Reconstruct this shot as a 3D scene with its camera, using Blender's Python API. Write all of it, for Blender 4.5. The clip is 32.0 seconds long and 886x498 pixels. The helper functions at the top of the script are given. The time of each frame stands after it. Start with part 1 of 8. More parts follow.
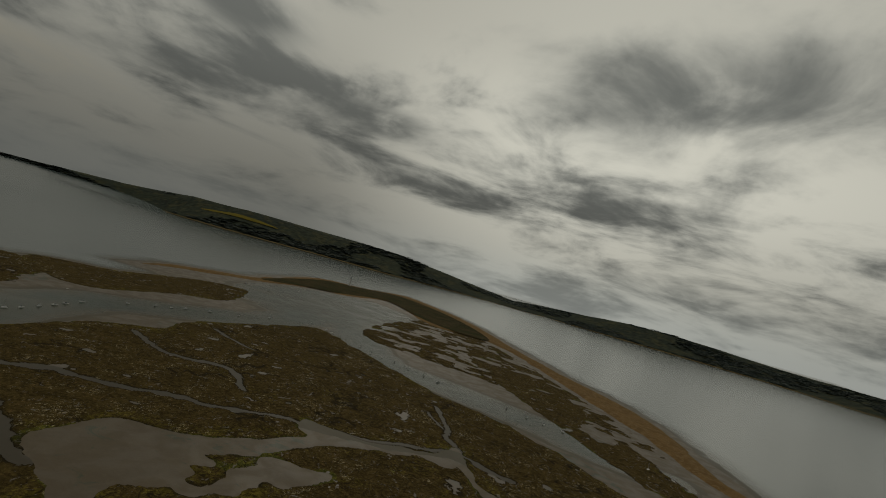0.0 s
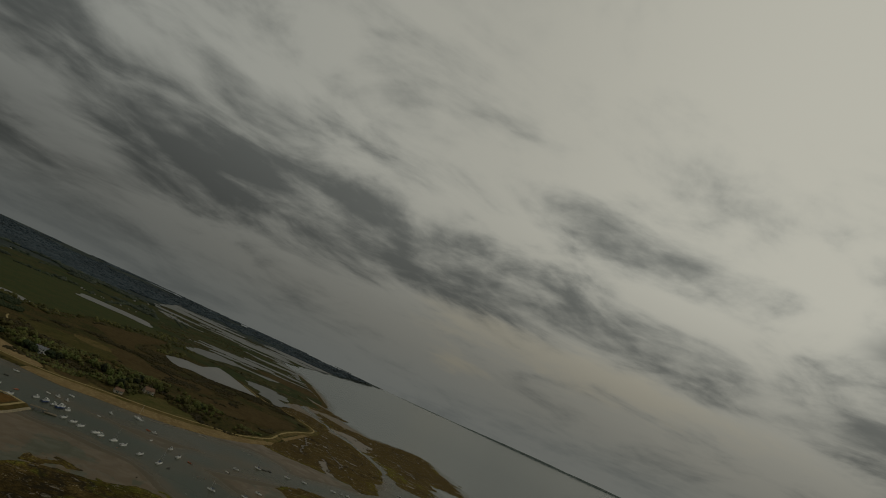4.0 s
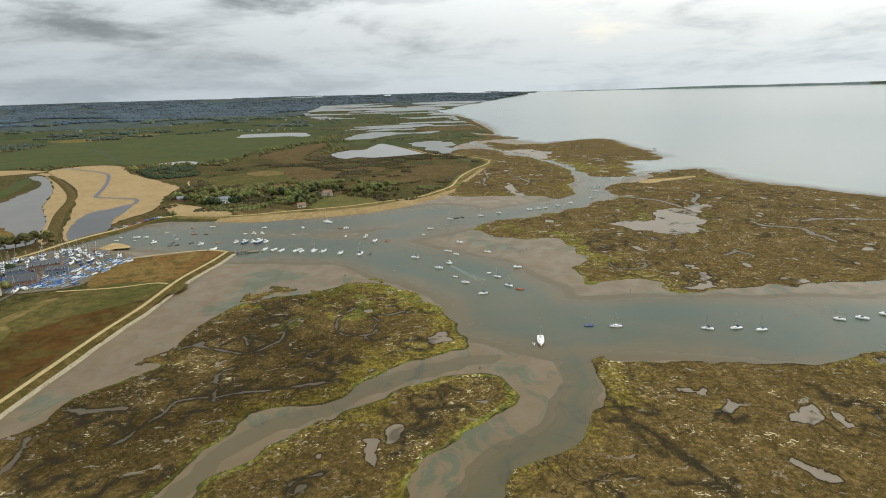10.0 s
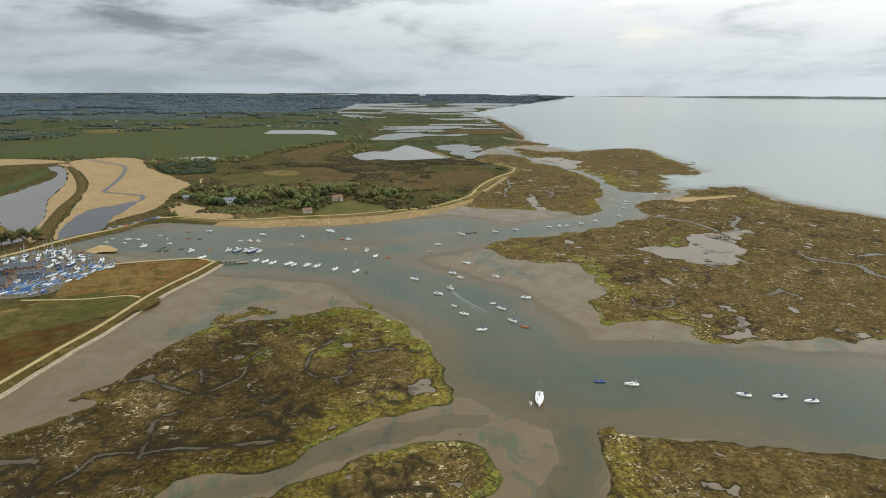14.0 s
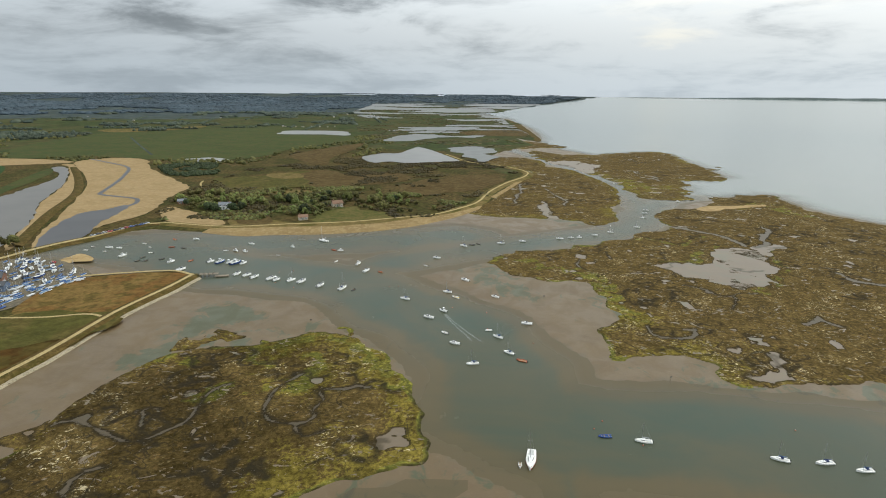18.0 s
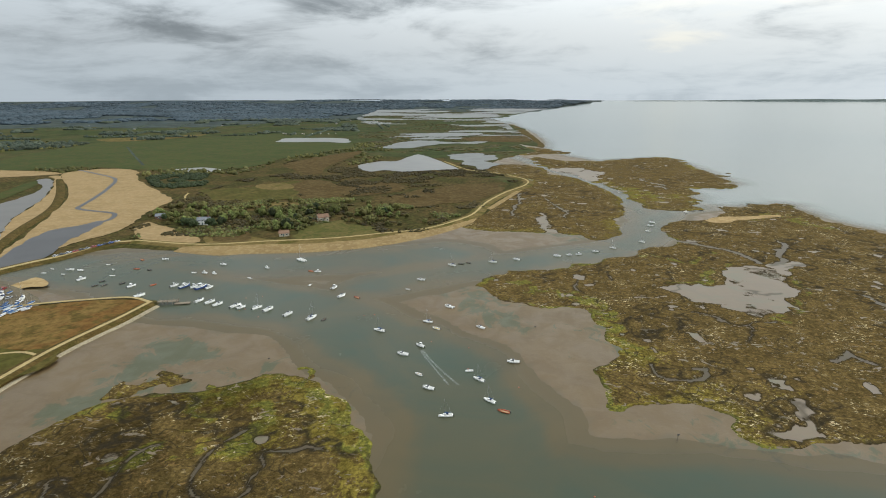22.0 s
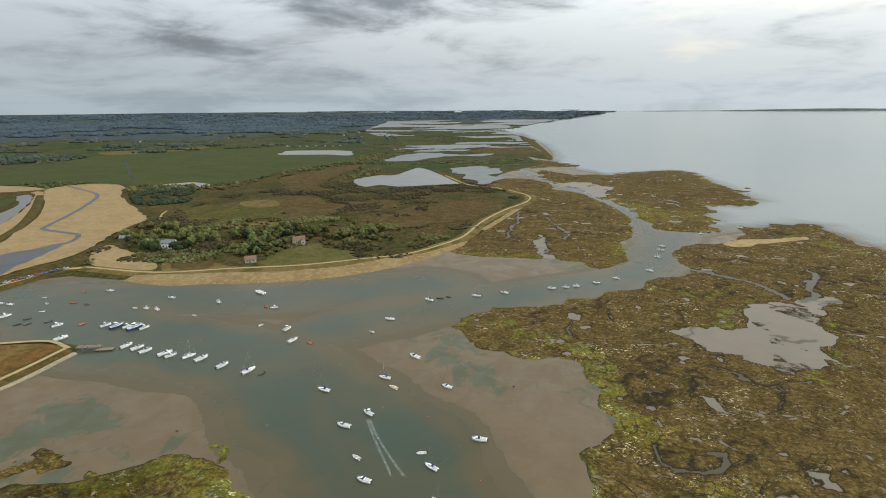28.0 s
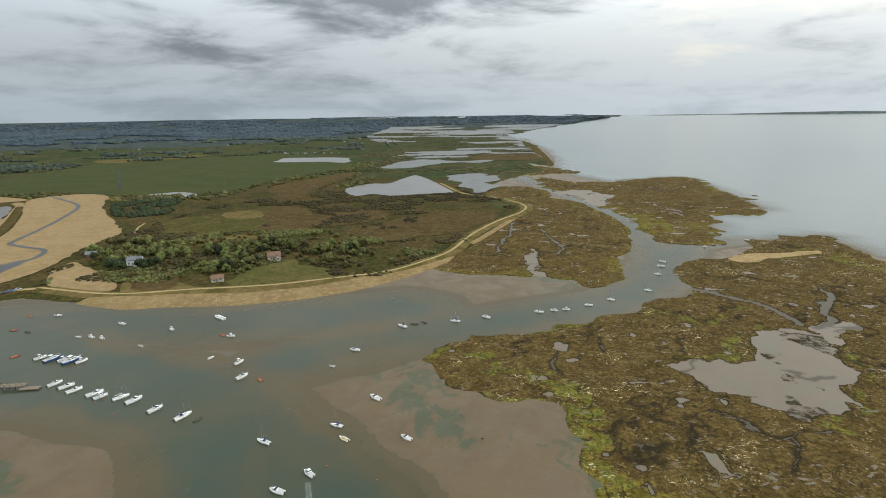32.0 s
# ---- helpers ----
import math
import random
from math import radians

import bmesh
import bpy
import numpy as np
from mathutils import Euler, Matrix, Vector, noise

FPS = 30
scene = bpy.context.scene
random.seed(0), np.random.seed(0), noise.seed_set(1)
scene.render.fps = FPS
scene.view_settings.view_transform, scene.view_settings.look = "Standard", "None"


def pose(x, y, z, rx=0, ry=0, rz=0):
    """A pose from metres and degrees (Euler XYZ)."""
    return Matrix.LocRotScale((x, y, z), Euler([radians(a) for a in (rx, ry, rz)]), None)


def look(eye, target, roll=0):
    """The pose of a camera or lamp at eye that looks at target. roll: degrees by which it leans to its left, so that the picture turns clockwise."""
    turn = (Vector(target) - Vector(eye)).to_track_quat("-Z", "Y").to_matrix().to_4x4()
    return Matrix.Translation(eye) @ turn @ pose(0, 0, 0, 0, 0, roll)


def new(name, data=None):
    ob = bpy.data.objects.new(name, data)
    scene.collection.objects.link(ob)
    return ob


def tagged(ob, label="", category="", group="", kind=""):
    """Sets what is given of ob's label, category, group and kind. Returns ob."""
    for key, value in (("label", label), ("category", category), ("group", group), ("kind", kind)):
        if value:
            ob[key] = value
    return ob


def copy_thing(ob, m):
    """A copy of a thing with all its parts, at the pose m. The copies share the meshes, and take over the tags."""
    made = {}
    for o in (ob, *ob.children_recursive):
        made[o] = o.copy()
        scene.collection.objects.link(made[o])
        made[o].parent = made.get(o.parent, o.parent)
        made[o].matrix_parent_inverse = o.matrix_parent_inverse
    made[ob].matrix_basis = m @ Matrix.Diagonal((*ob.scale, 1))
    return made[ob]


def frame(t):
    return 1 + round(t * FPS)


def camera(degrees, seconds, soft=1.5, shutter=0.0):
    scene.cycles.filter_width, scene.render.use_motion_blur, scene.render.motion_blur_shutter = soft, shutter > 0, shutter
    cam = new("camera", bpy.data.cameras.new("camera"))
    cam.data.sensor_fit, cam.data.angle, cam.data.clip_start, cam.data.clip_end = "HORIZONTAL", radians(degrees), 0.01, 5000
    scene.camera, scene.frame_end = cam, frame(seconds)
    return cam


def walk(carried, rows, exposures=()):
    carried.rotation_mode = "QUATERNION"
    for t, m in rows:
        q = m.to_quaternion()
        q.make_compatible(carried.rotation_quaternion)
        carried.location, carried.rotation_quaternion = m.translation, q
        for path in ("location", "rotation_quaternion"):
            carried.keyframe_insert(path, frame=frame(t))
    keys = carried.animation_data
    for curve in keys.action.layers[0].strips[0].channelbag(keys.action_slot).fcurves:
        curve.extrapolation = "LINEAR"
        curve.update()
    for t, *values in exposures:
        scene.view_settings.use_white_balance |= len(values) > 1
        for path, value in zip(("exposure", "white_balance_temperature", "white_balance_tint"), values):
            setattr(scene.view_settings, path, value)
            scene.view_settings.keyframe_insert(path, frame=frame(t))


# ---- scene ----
# ------------------------------------------------------------------ camera
cam = camera(78.13, 32.0, soft=1.0)
PATH = [
    (0, (-77.28, -108.95, 98.22), (22.11, -98.94, 102.85), 15.68),
    (0.5, (-70.67, -107.36, 98.10), (26.88, -90.43, 112.21), 23.61),
    (1, (-64.11, -105.55, 98.14), (30.23, -72.73, 102.93), 19.55),
    (1.5, (-57.79, -103.23, 98.52), (30.96, -60.31, 115.27), 24.52),
    (2, (-51.20, -100.76, 99.69), (26.95, -42.88, 123.01), 25.55),
    (2.5, (-44.40, -98.20, 101.93), (21.11, -26.99, 127.16), 25.79),
    (3, (-38.60, -95.08, 104.32), (13.58, -13.83, 130.31), 24.84),
    (3.5, (-34.57, -91.33, 105.85), (3.47, -2.38, 131.18), 23.63),
    (4, (-32.13, -86.89, 106.52), (-11.39, 7.31, 132.92), 24.57),
    (4.5, (-30.17, -81.97, 106.95), (-34.69, 17.65, 114.27), 12.93),
    (6.5, (-23.84, -62.73, 109.09), (-48.69, 29.72, 80.19), 0.50),
    (7, (-22.57, -57.77, 109.76), (-49.30, 34.22, 81.06), 0.49),
    (7.5, (-21.40, -53.08, 110.03), (-49.53, 38.52, 81.42), 0.48),
    (8, (-20.87, -48.28, 109.71), (-48.96, 43.33, 81.11), 0.46),
    (8.5, (-20.72, -43.56, 108.61), (-33.88, 51.45, 80.33), -7.32),
    (9, (-19.51, -38.77, 108.08), (-28.22, 56.86, 80.16), -11.88),
    (9.5, (-17.09, -33.99, 107.85), (-15.59, 62.01, 79.89), -6.04),
    (10, (-14.21, -29.06, 108.03), (-9.80, 66.87, 80.11), -1.59),
    (10.5, (-11.30, -24.29, 108.04), (-6.94, 71.64, 80.17), 0.39),
    (11, (-8.81, -19.75, 107.88), (-5.80, 76.24, 80.00), 0.26),
    (11.5, (-6.41, -15.39, 107.87), (-4.47, 80.59, 79.87), 0.48),
    (12, (-4.07, -10.37, 108.42), (-3.17, 85.64, 80.47), 0.29),
    (12.5, (-2.07, -5.17, 109.17), (-1.78, 90.84, 81.21), 0.42),
    (13, (-0.02, 0.02, 109.95), (-0.05, 96.05, 82.03), 0.21),
    (13.5, (1.88, 4.60, 110.30), (1.28, 100.59, 82.28), 0.37),
    (14, (3.80, 9.18, 110.34), (2.79, 105.24, 82.59), 0.23),
    (14.5, (5.61, 13.47, 110.54), (4.15, 109.51, 82.74), 0.36),
    (16.5, (12.35, 29.69, 110.31), (8.18, 125.69, 82.64), 0.40),
    (17, (14.00, 34.30, 109.98), (9.00, 130.29, 82.39), 0.22),
    (17.5, (15.34, 38.76, 109.96), (10.85, 134.78, 82.42), 0.31),
    (18, (16.88, 43.05, 110.15), (12.44, 139.04, 82.46), 0.41),
    (18.5, (18.27, 47.44, 110.30), (13.41, 143.45, 82.77), 0.22),
    (19, (19.93, 52.00, 110.17), (15.02, 148.10, 82.94), 0.20),
    (19.5, (21.54, 56.63, 110.24), (16.19, 152.68, 82.95), 0.15),
    (20, (23.18, 60.71, 110.21), (17.66, 156.76, 82.92), -0.01),
    (20.5, (24.60, 64.62, 110.49), (19.20, 160.70, 83.28), 0.01),
    (21, (26.43, 68.20, 110.89), (20.81, 164.34, 83.96), -0.13),
    (21.5, (28.28, 72.59, 111.30), (22.67, 168.73, 84.33), -0.10),
    (22, (29.92, 77.24, 111.32), (24.00, 173.38, 84.45), -0.20),
    (22.5, (31.17, 82.03, 111.18), (25.22, 178.23, 84.51), -0.26),
    (23, (32.88, 86.52, 110.78), (27.23, 182.78, 84.30), -0.17),
    (23.5, (34.60, 90.91, 110.81), (28.33, 187.14, 84.35), -0.39),
    (24, (36.34, 95.00, 110.78), (30.17, 191.30, 84.54), -0.34),
    (24.5, (37.92, 99.11, 110.69), (31.44, 195.40, 84.51), -0.43),
    (25, (39.25, 103.04, 110.84), (32.69, 199.36, 84.74), -0.47),
    (25.5, (40.78, 106.81, 111.25), (34.02, 203.12, 85.22), -0.48),
    (27.5, (48.00, 123.71, 111.04), (39.76, 220.10, 85.72), -0.53),
    (28, (49.70, 127.62, 111.14), (41.16, 224.06, 86.13), -0.48),
    (28.5, (51.55, 131.70, 111.37), (42.91, 228.14, 86.37), -0.58),
    (29, (53.17, 135.68, 111.25), (44.55, 232.17, 86.44), -0.76),
    (29.5, (54.86, 139.93, 111.18), (45.95, 236.39, 86.38), -0.78),
    (30, (56.83, 144.07, 111.13), (47.88, 240.58, 86.54), -0.78),
    (30.5, (58.74, 148.24, 110.91), (49.41, 244.75, 86.43), -0.84),
    (31, (60.65, 152.33, 110.97), (50.84, 248.80, 86.53), -0.93),
    (31.5, (62.37, 156.54, 111.52), (52.85, 253.07, 87.20), -0.90),
    (32, (64.30, 160.31, 111.85), (54.59, 256.87, 87.74), -0.87),
]
EXPOSURES = [(0.0, -3.2, 7480, 6), (1.0, -3.0, 7480, 6), (3.0, -2.92, 7480, 6), (4.5, -2.92, 7480, 6), (5.6, -1.0, 7000, 8), (6.5, -0.28, 6900, 9), (9.0, -0.36, 6700, 9), (13.0, -0.47, 6450, 9), (20.0, -0.50, 6430, 9), (32.0, -0.60, 6400, 9)]
walk(cam, [(t, look(eye, target, roll)) for t, eye, target, roll in PATH], EXPOSURES)

# ------------------------------------------------------------------ world and sun
SUN_AZ, SUN_EL = 76.0, 32.0      # degrees to the right of +y, and up
sun_dir = Vector((math.sin(radians(SUN_AZ)) * math.cos(radians(SUN_EL)), math.cos(radians(SUN_AZ)) * math.cos(radians(SUN_EL)), math.sin(radians(SUN_EL))))


class Nodes:
    """A small hand for node trees."""

    def __init__(self, tree):
        self.t = tree
        self.t.nodes.clear()

    def n(self, kind, **inputs):
        node = self.t.nodes.new("ShaderNode" + kind)
        for key, value in inputs.items():
            self.set(node.inputs[key.replace("_", " ")], value)
        return node

    def set(self, socket, value):
        if isinstance(value, bpy.types.NodeSocket):
            self.t.links.new(value, socket)
        elif isinstance(value, (tuple, list)) and socket.type == "RGBA" and len(value) == 3:
            socket.default_value = (*value, 1)
        else:
            socket.default_value = value

    def math(self, op, a, b=0.0, c=0.0, clamp=False):
        node = self.t.nodes.new("ShaderNodeMath")
        node.operation, node.use_clamp = op, clamp
        for i, v in enumerate((a, b, c)):
            self.set(node.inputs[i], v)
        return node.outputs[0]

    def step(self, v, lo, hi, a=0.0, b=1.0):
        node = self.t.nodes.new("ShaderNodeMapRange")
        node.interpolation_type = "SMOOTHSTEP"
        for i, x in enumerate((v, lo, hi, a, b)):
            self.set(node.inputs[i], x)
        return node.outputs[0]

    def mix(self, f, a, b):
        node = self.t.nodes.new("ShaderNodeMix")
        node.data_type = "RGBA"
        self.set(node.inputs[0], f)
        self.set(node.inputs[6], a)
        self.set(node.inputs[7], b)
        return node.outputs[2]

    def noise(self, vec, scale, detail=4.0, rough=0.55, warp=0.0):
        node = self.n("TexNoise", Vector=vec, Scale=scale, Detail=detail, Roughness=rough, Distortion=warp)
        return node.outputs[0]

    def attr(self, name):
        node = self.n("Attribute")
        node.attribute_name = name
        return node.outputs["Fac"]

    def place(self):
        return self.n("NewGeometry").outputs["Position"]

    def stretch(self, vec, sx, sy, sz=1.0):
        node = self.n("VectorMath")
        node.operation = "MULTIPLY"
        self.set(node.inputs[0], vec)
        node.inputs[1].default_value = (sx, sy, sz)
        return node.outputs[0]


world = bpy.data.worlds.new("overcast")
scene.world = world
world.use_nodes = True
w = Nodes(world.node_tree)
gen = w.n("TexCoord").outputs["Generated"]
xyz = w.n("SeparateXYZ", Vector=gen)
up = w.math("MAXIMUM", xyz.outputs[2], 0.0)
bearing = w.math("MULTIPLY", w.math("ARCTAN2", xyz.outputs[0], xyz.outputs[1]), 180 / math.pi)
rising = w.math("MULTIPLY", w.math("ARCSINE", up), 180 / math.pi)
low = w.math("ADD", up, 0.14)
cloud = w.n("CombineXYZ", X=w.math("DIVIDE", xyz.outputs[0], low), Y=w.math("DIVIDE", xyz.outputs[1], low)).outputs[0]
big = w.noise(w.stretch(cloud, 0.8, 1.0), 0.62, 4.0, 0.5, 0.5)
mid = w.noise(w.stretch(cloud, 0.9, 1.15), 1.8, 6.0, 0.55, 0.5)
fine = w.noise(cloud, 5.2, 6.0, 0.58, 0.3)
ragged_edge = w.math("SUBTRACT", w.math("ADD", mid, w.math("MULTIPLY", fine, 0.5)), 0.75)


def spot(az, el, wide, tall, soft=0.7, fray=3.0):
    """A cloud or a gap round a bearing and a height, in degrees, with a frayed edge."""
    dx = w.math("DIVIDE", w.math("SUBTRACT", bearing, az), wide)
    dy = w.math("DIVIDE", w.math("SUBTRACT", rising, el), tall)
    r = w.math("SQRT", w.math("ADD", w.math("MULTIPLY", dx, dx), w.math("MULTIPLY", dy, dy)))
    return w.step(w.math("ADD", r, w.math("MULTIPLY", ragged_edge, fray)), 1.0 - soft, 1.0 + soft, 1.0, 0.0)


def belt(level, slope, half, fray):
    """A long roll of cloud whose height falls with the bearing."""
    d = w.math("SUBTRACT", rising, w.math("SUBTRACT", level, w.math("MULTIPLY", bearing, slope)))
    d = w.math("ABSOLUTE", w.math("ADD", d, w.math("MULTIPLY", w.math("SUBTRACT", big, 0.5), fray)))
    return w.step(d, half * 0.3, half, 1.0, 0.0)


flow = w.n("CombineXYZ", X=w.math("MULTIPLY", bearing, 0.085), Y=w.math("MULTIPLY", rising, 0.30)).outputs[0]
layer = w.noise(flow, 1.0, 6.0, 0.60, 0.45)
streaky = w.step(rising, 7.0, 18.0, 1.0, 0.0)
lower_ = w.n("Mix", Factor=streaky)
w.set(lower_.inputs[2], w.math("ADD", w.math("MULTIPLY", mid, 0.85), w.math("MULTIPLY", fine, 0.15)))
w.set(lower_.inputs[3], layer)
dens = w.math("ADD", w.math("MULTIPLY", big, 0.40), w.math("ADD", w.math("MULTIPLY", w.math("SUBTRACT", lower_.outputs[0], 0.118), 0.55), w.math("ADD", w.math("MULTIPLY", mid, 0.10), w.math("MULTIPLY", fine, 0.08))))
roll = w.math("MULTIPLY", belt(13.8, 0.015, 5.6, 8.0), w.step(bearing, 66, 84, 1.0, 0.0))
dens = w.math("ADD", dens, w.math("MULTIPLY", roll, 0.105))
dens = w.math("SUBTRACT", dens, w.math("MULTIPLY", belt(6.0, 0.0, 2.4, 4.0), 0.025))
dens = w.math("SUBTRACT", dens, w.step(rising, 18, 30, 0.0, 0.012))
for az, el, wide, tall, gain in ((59.6, 19.2, 5.2, 1.7, 0.13), (75.0, 13.5, 4.5, 1.2, 0.08), (52, 9.2, 9, 2.2, 0.035), (104, 23, 16, 5, 0.06), (-26, 6.8, 16, 1.3, 0.07)):
    dens = w.math("ADD", dens, w.math("MULTIPLY", spot(az, el, wide, tall), gain))
shade = w.step(dens, 0.445, 0.645)
contrast = w.step(rising, 0.0, 9.0, 0.66, 1.0)
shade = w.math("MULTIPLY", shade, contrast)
body = w.mix(shade, (0.680, 0.745, 0.790), (0.225, 0.256, 0.278))
toward = w.n("VectorMath")
toward.operation = "DOT_PRODUCT"
w.set(toward.inputs[0], gen)
toward.inputs[1].default_value = sun_dir
glow = w.step(toward.outputs["Value"], -0.35, 0.85)
lit = w.mix(w.math("MULTIPLY", w.math("MULTIPLY", glow, 0.8), w.math("SUBTRACT", 1.0, w.math("MULTIPLY", shade, 0.85))), body, (0.95, 0.97, 0.95))
band = w.step(up, 0.0, 0.11, 1.0, 0.0)
lit = w.mix(w.math("MULTIPLY", band, 0.50), lit, (0.55, 0.655, 0.745))
# thin warm gaps in the cloud
for az, el, wide, tall, gain in ((18.3, 5.1, 2.4, 0.7, 0.75), (31, 9.2, 13, 1.6, 0.6)):
    lit = w.mix(w.math("MULTIPLY", spot(az, el, wide, tall, 0.7, 3.0), gain), lit, (1.04, 1.01, 0.90))
power = w.math("MULTIPLY", w.step(up, 0.06, 0.38, 1.22, 2.85), w.step(toward.outputs["Value"], -0.6, 0.8, 0.90, 1.14))
# thinner cloud low down towards the sun's side
gap = w.n("VectorMath")
gap.operation = "DOT_PRODUCT"
w.set(gap.inputs[0], gen)
gap.inputs[1].default_value = (math.sin(radians(112)) * math.cos(radians(9)), math.cos(radians(112)) * math.cos(radians(9)), math.sin(radians(9)))
thin_cloud = w.math("MULTIPLY", w.step(gap.outputs["Value"], 0.70, 0.99), w.math("SUBTRACT", 1.0, w.math("MULTIPLY", shade, 0.85)))
power = w.math("MULTIPLY", power, w.math("ADD", 1.0, w.math("MULTIPLY", w.math("MULTIPLY", thin_cloud, w.step(up, 0.02, 0.45, 1.0, 0.15)), 1.9)))
power = w.math("MULTIPLY", power, w.step(toward.outputs["Value"], 0.55, 0.98, 1.0, 1.25))
sky = w.n("TexSky")
sky.sky_type, sky.sun_disc, sky.sun_elevation, sky.sun_rotation = "NISHITA", False, radians(SUN_EL), radians(SUN_AZ)
back_sky = w.n("Background", Color=sky.outputs[0], Strength=0.05)
back_cloud = w.n("Background", Color=lit, Strength=power)
both = w.n("MixShader", Fac=0.92)
w.set(both.inputs[1], back_sky.outputs[0])
w.set(both.inputs[2], back_cloud.outputs[0])
w.set(w.n("OutputWorld").inputs[0], both.outputs[0])

sun = new("sun", bpy.data.lights.new("sun", "SUN"))
sun.data.energy, sun.data.angle, sun.data.color = 0.75, radians(14), (1.0, 0.97, 0.92)
sun.rotation_euler = sun_dir.to_track_quat("Z", "Y").to_euler()


# ------------------------------------------------------------------ materials
def material(name, rough=0.8, metal=0.0):
    m = bpy.data.materials.new(name)
    m.use_nodes = True
    k = Nodes(m.node_tree)
    b = k.n("BsdfPrincipled", Roughness=rough, Metallic=metal)
    b.inputs["Specular IOR Level"].default_value = 0.12 if rough > 0.7 else 0.5
    k.set(k.n("OutputMaterial").inputs[0], b.outputs[0])
    return m, k, b


def bumped(k, b, height, strength=0.4, distance=0.1):
    node = k.n("Bump", Strength=strength, Distance=distance, Height=height)
    k.set(b.inputs["Normal"], node.outputs[0])


def plain(name, rgb, rough=0.5, metal=0.0, vary=0.12, scale=2.0, grime=0.25):
    """Paint, plastic, metal: a base colour with fine unevenness and some weathering."""
    m, k, b = material(name, rough, metal)
    c = k.n("TexCoord").outputs["Object"]
    a = k.noise(c, scale, 5.0)
    dark = tuple(v * (1 - grime) for v in rgb)
    col = k.mix(k.step(a, 0.35, 0.7), rgb, dark)
    r = k.n("ObjectInfo").outputs["Random"]
    hsv = k.n("HueSaturation", Color=col, Value=k.math("ADD", 1 - vary / 2, k.math("MULTIPLY", r, vary)))
    k.set(b.inputs["Base Color"], hsv.outputs[0])
    k.set(b.inputs["Roughness"], k.step(k.noise(c, scale * 4, 3.0), 0.3, 0.7, max(rough - 0.08, 0.05), min(rough + 0.12, 1)))
    return m


DULL, WARM = 0.58, (1.04, 0.98, 0.82)


def ground_mat(name, tones, scale, rough=0.9, bump=0.5, fine=1.0, tuft=0.35):
    """Soil and low vegetation: tones blended by noise at three scales."""
    m, k, b = material(name, rough)
    b.inputs["Specular IOR Level"].default_value = 0.03
    p = k.place()
    tones = [(t[0] * DULL * WARM[0], t[1] * DULL * WARM[1], t[2] * DULL * WARM[2]) for t in tones]
    n1, n2, n3 = k.noise(p, scale, 4.0, 0.6, 0.4), k.noise(p, scale * 4.7, 4.0, 0.6), k.noise(p, fine, 3.0, 0.7)
    col = k.mix(k.step(n1, 0.42, 0.58), tones[0], tones[1])
    col = k.mix(k.math("MULTIPLY", k.step(n2, 0.49, 0.60), 0.85), col, tones[2])
    hsv = k.n("HueSaturation", Color=col, Value=k.step(n3, 0.25, 0.75, 1 - tuft, 1 + tuft))
    k.set(b.inputs["Base Color"], hsv.outputs[0])
    bumped(k, b, n3, bump, 0.4)
    return m


MUD = (0.106, 0.071, 0.031)


def mud_colour(k, p):
    a, c = k.noise(p, 0.035, 5.0, 0.6, 1.0), k.noise(p, 0.3, 5.0, 0.6, 0.5)
    col = k.mix(k.step(a, 0.35, 0.65), MUD, (0.092, 0.061, 0.027))
    return k.mix(k.math("MULTIPLY", k.step(c, 0.5, 0.72), 0.5), col, (0.118, 0.083, 0.042))


def make_mud():
    m, k, b = material("mud", 0.75)
    p = k.place()
    col = mud_colour(k, p)
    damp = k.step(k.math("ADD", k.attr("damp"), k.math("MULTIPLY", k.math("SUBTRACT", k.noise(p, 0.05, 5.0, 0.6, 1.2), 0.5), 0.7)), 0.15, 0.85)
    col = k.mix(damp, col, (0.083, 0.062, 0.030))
    weed = k.math("MULTIPLY", k.step(k.math("ADD", k.noise(k.stretch(p, 1.0, 0.7), 0.08, 6.0, 0.68, 1.4), k.math("MULTIPLY", k.attr("weed"), 0.36)), 0.62, 0.71), 0.8)
    col = k.mix(weed, col, (0.044, 0.054, 0.024))
    sand = k.attr("sand")
    shingle = k.mix(k.noise(p, 1.5, 4.0, 0.7), (0.42, 0.27, 0.13), (0.30, 0.19, 0.095))
    col = k.mix(k.step(k.math("ADD", sand, k.math("MULTIPLY", k.noise(p, 0.2, 3.0), 0.5)), 0.6, 0.8), col, shingle)
    k.set(b.inputs["Base Color"], col)
    k.set(b.inputs["Roughness"], k.step(k.noise(p, 0.08, 5.0, 0.6, 0.6), 0.35, 0.65, 0.42, 0.56))
    b.inputs["Specular IOR Level"].default_value = 0.30
    bumped(k, b, k.noise(p, 0.9, 5.0, 0.6), 0.25, 0.15)
    return m


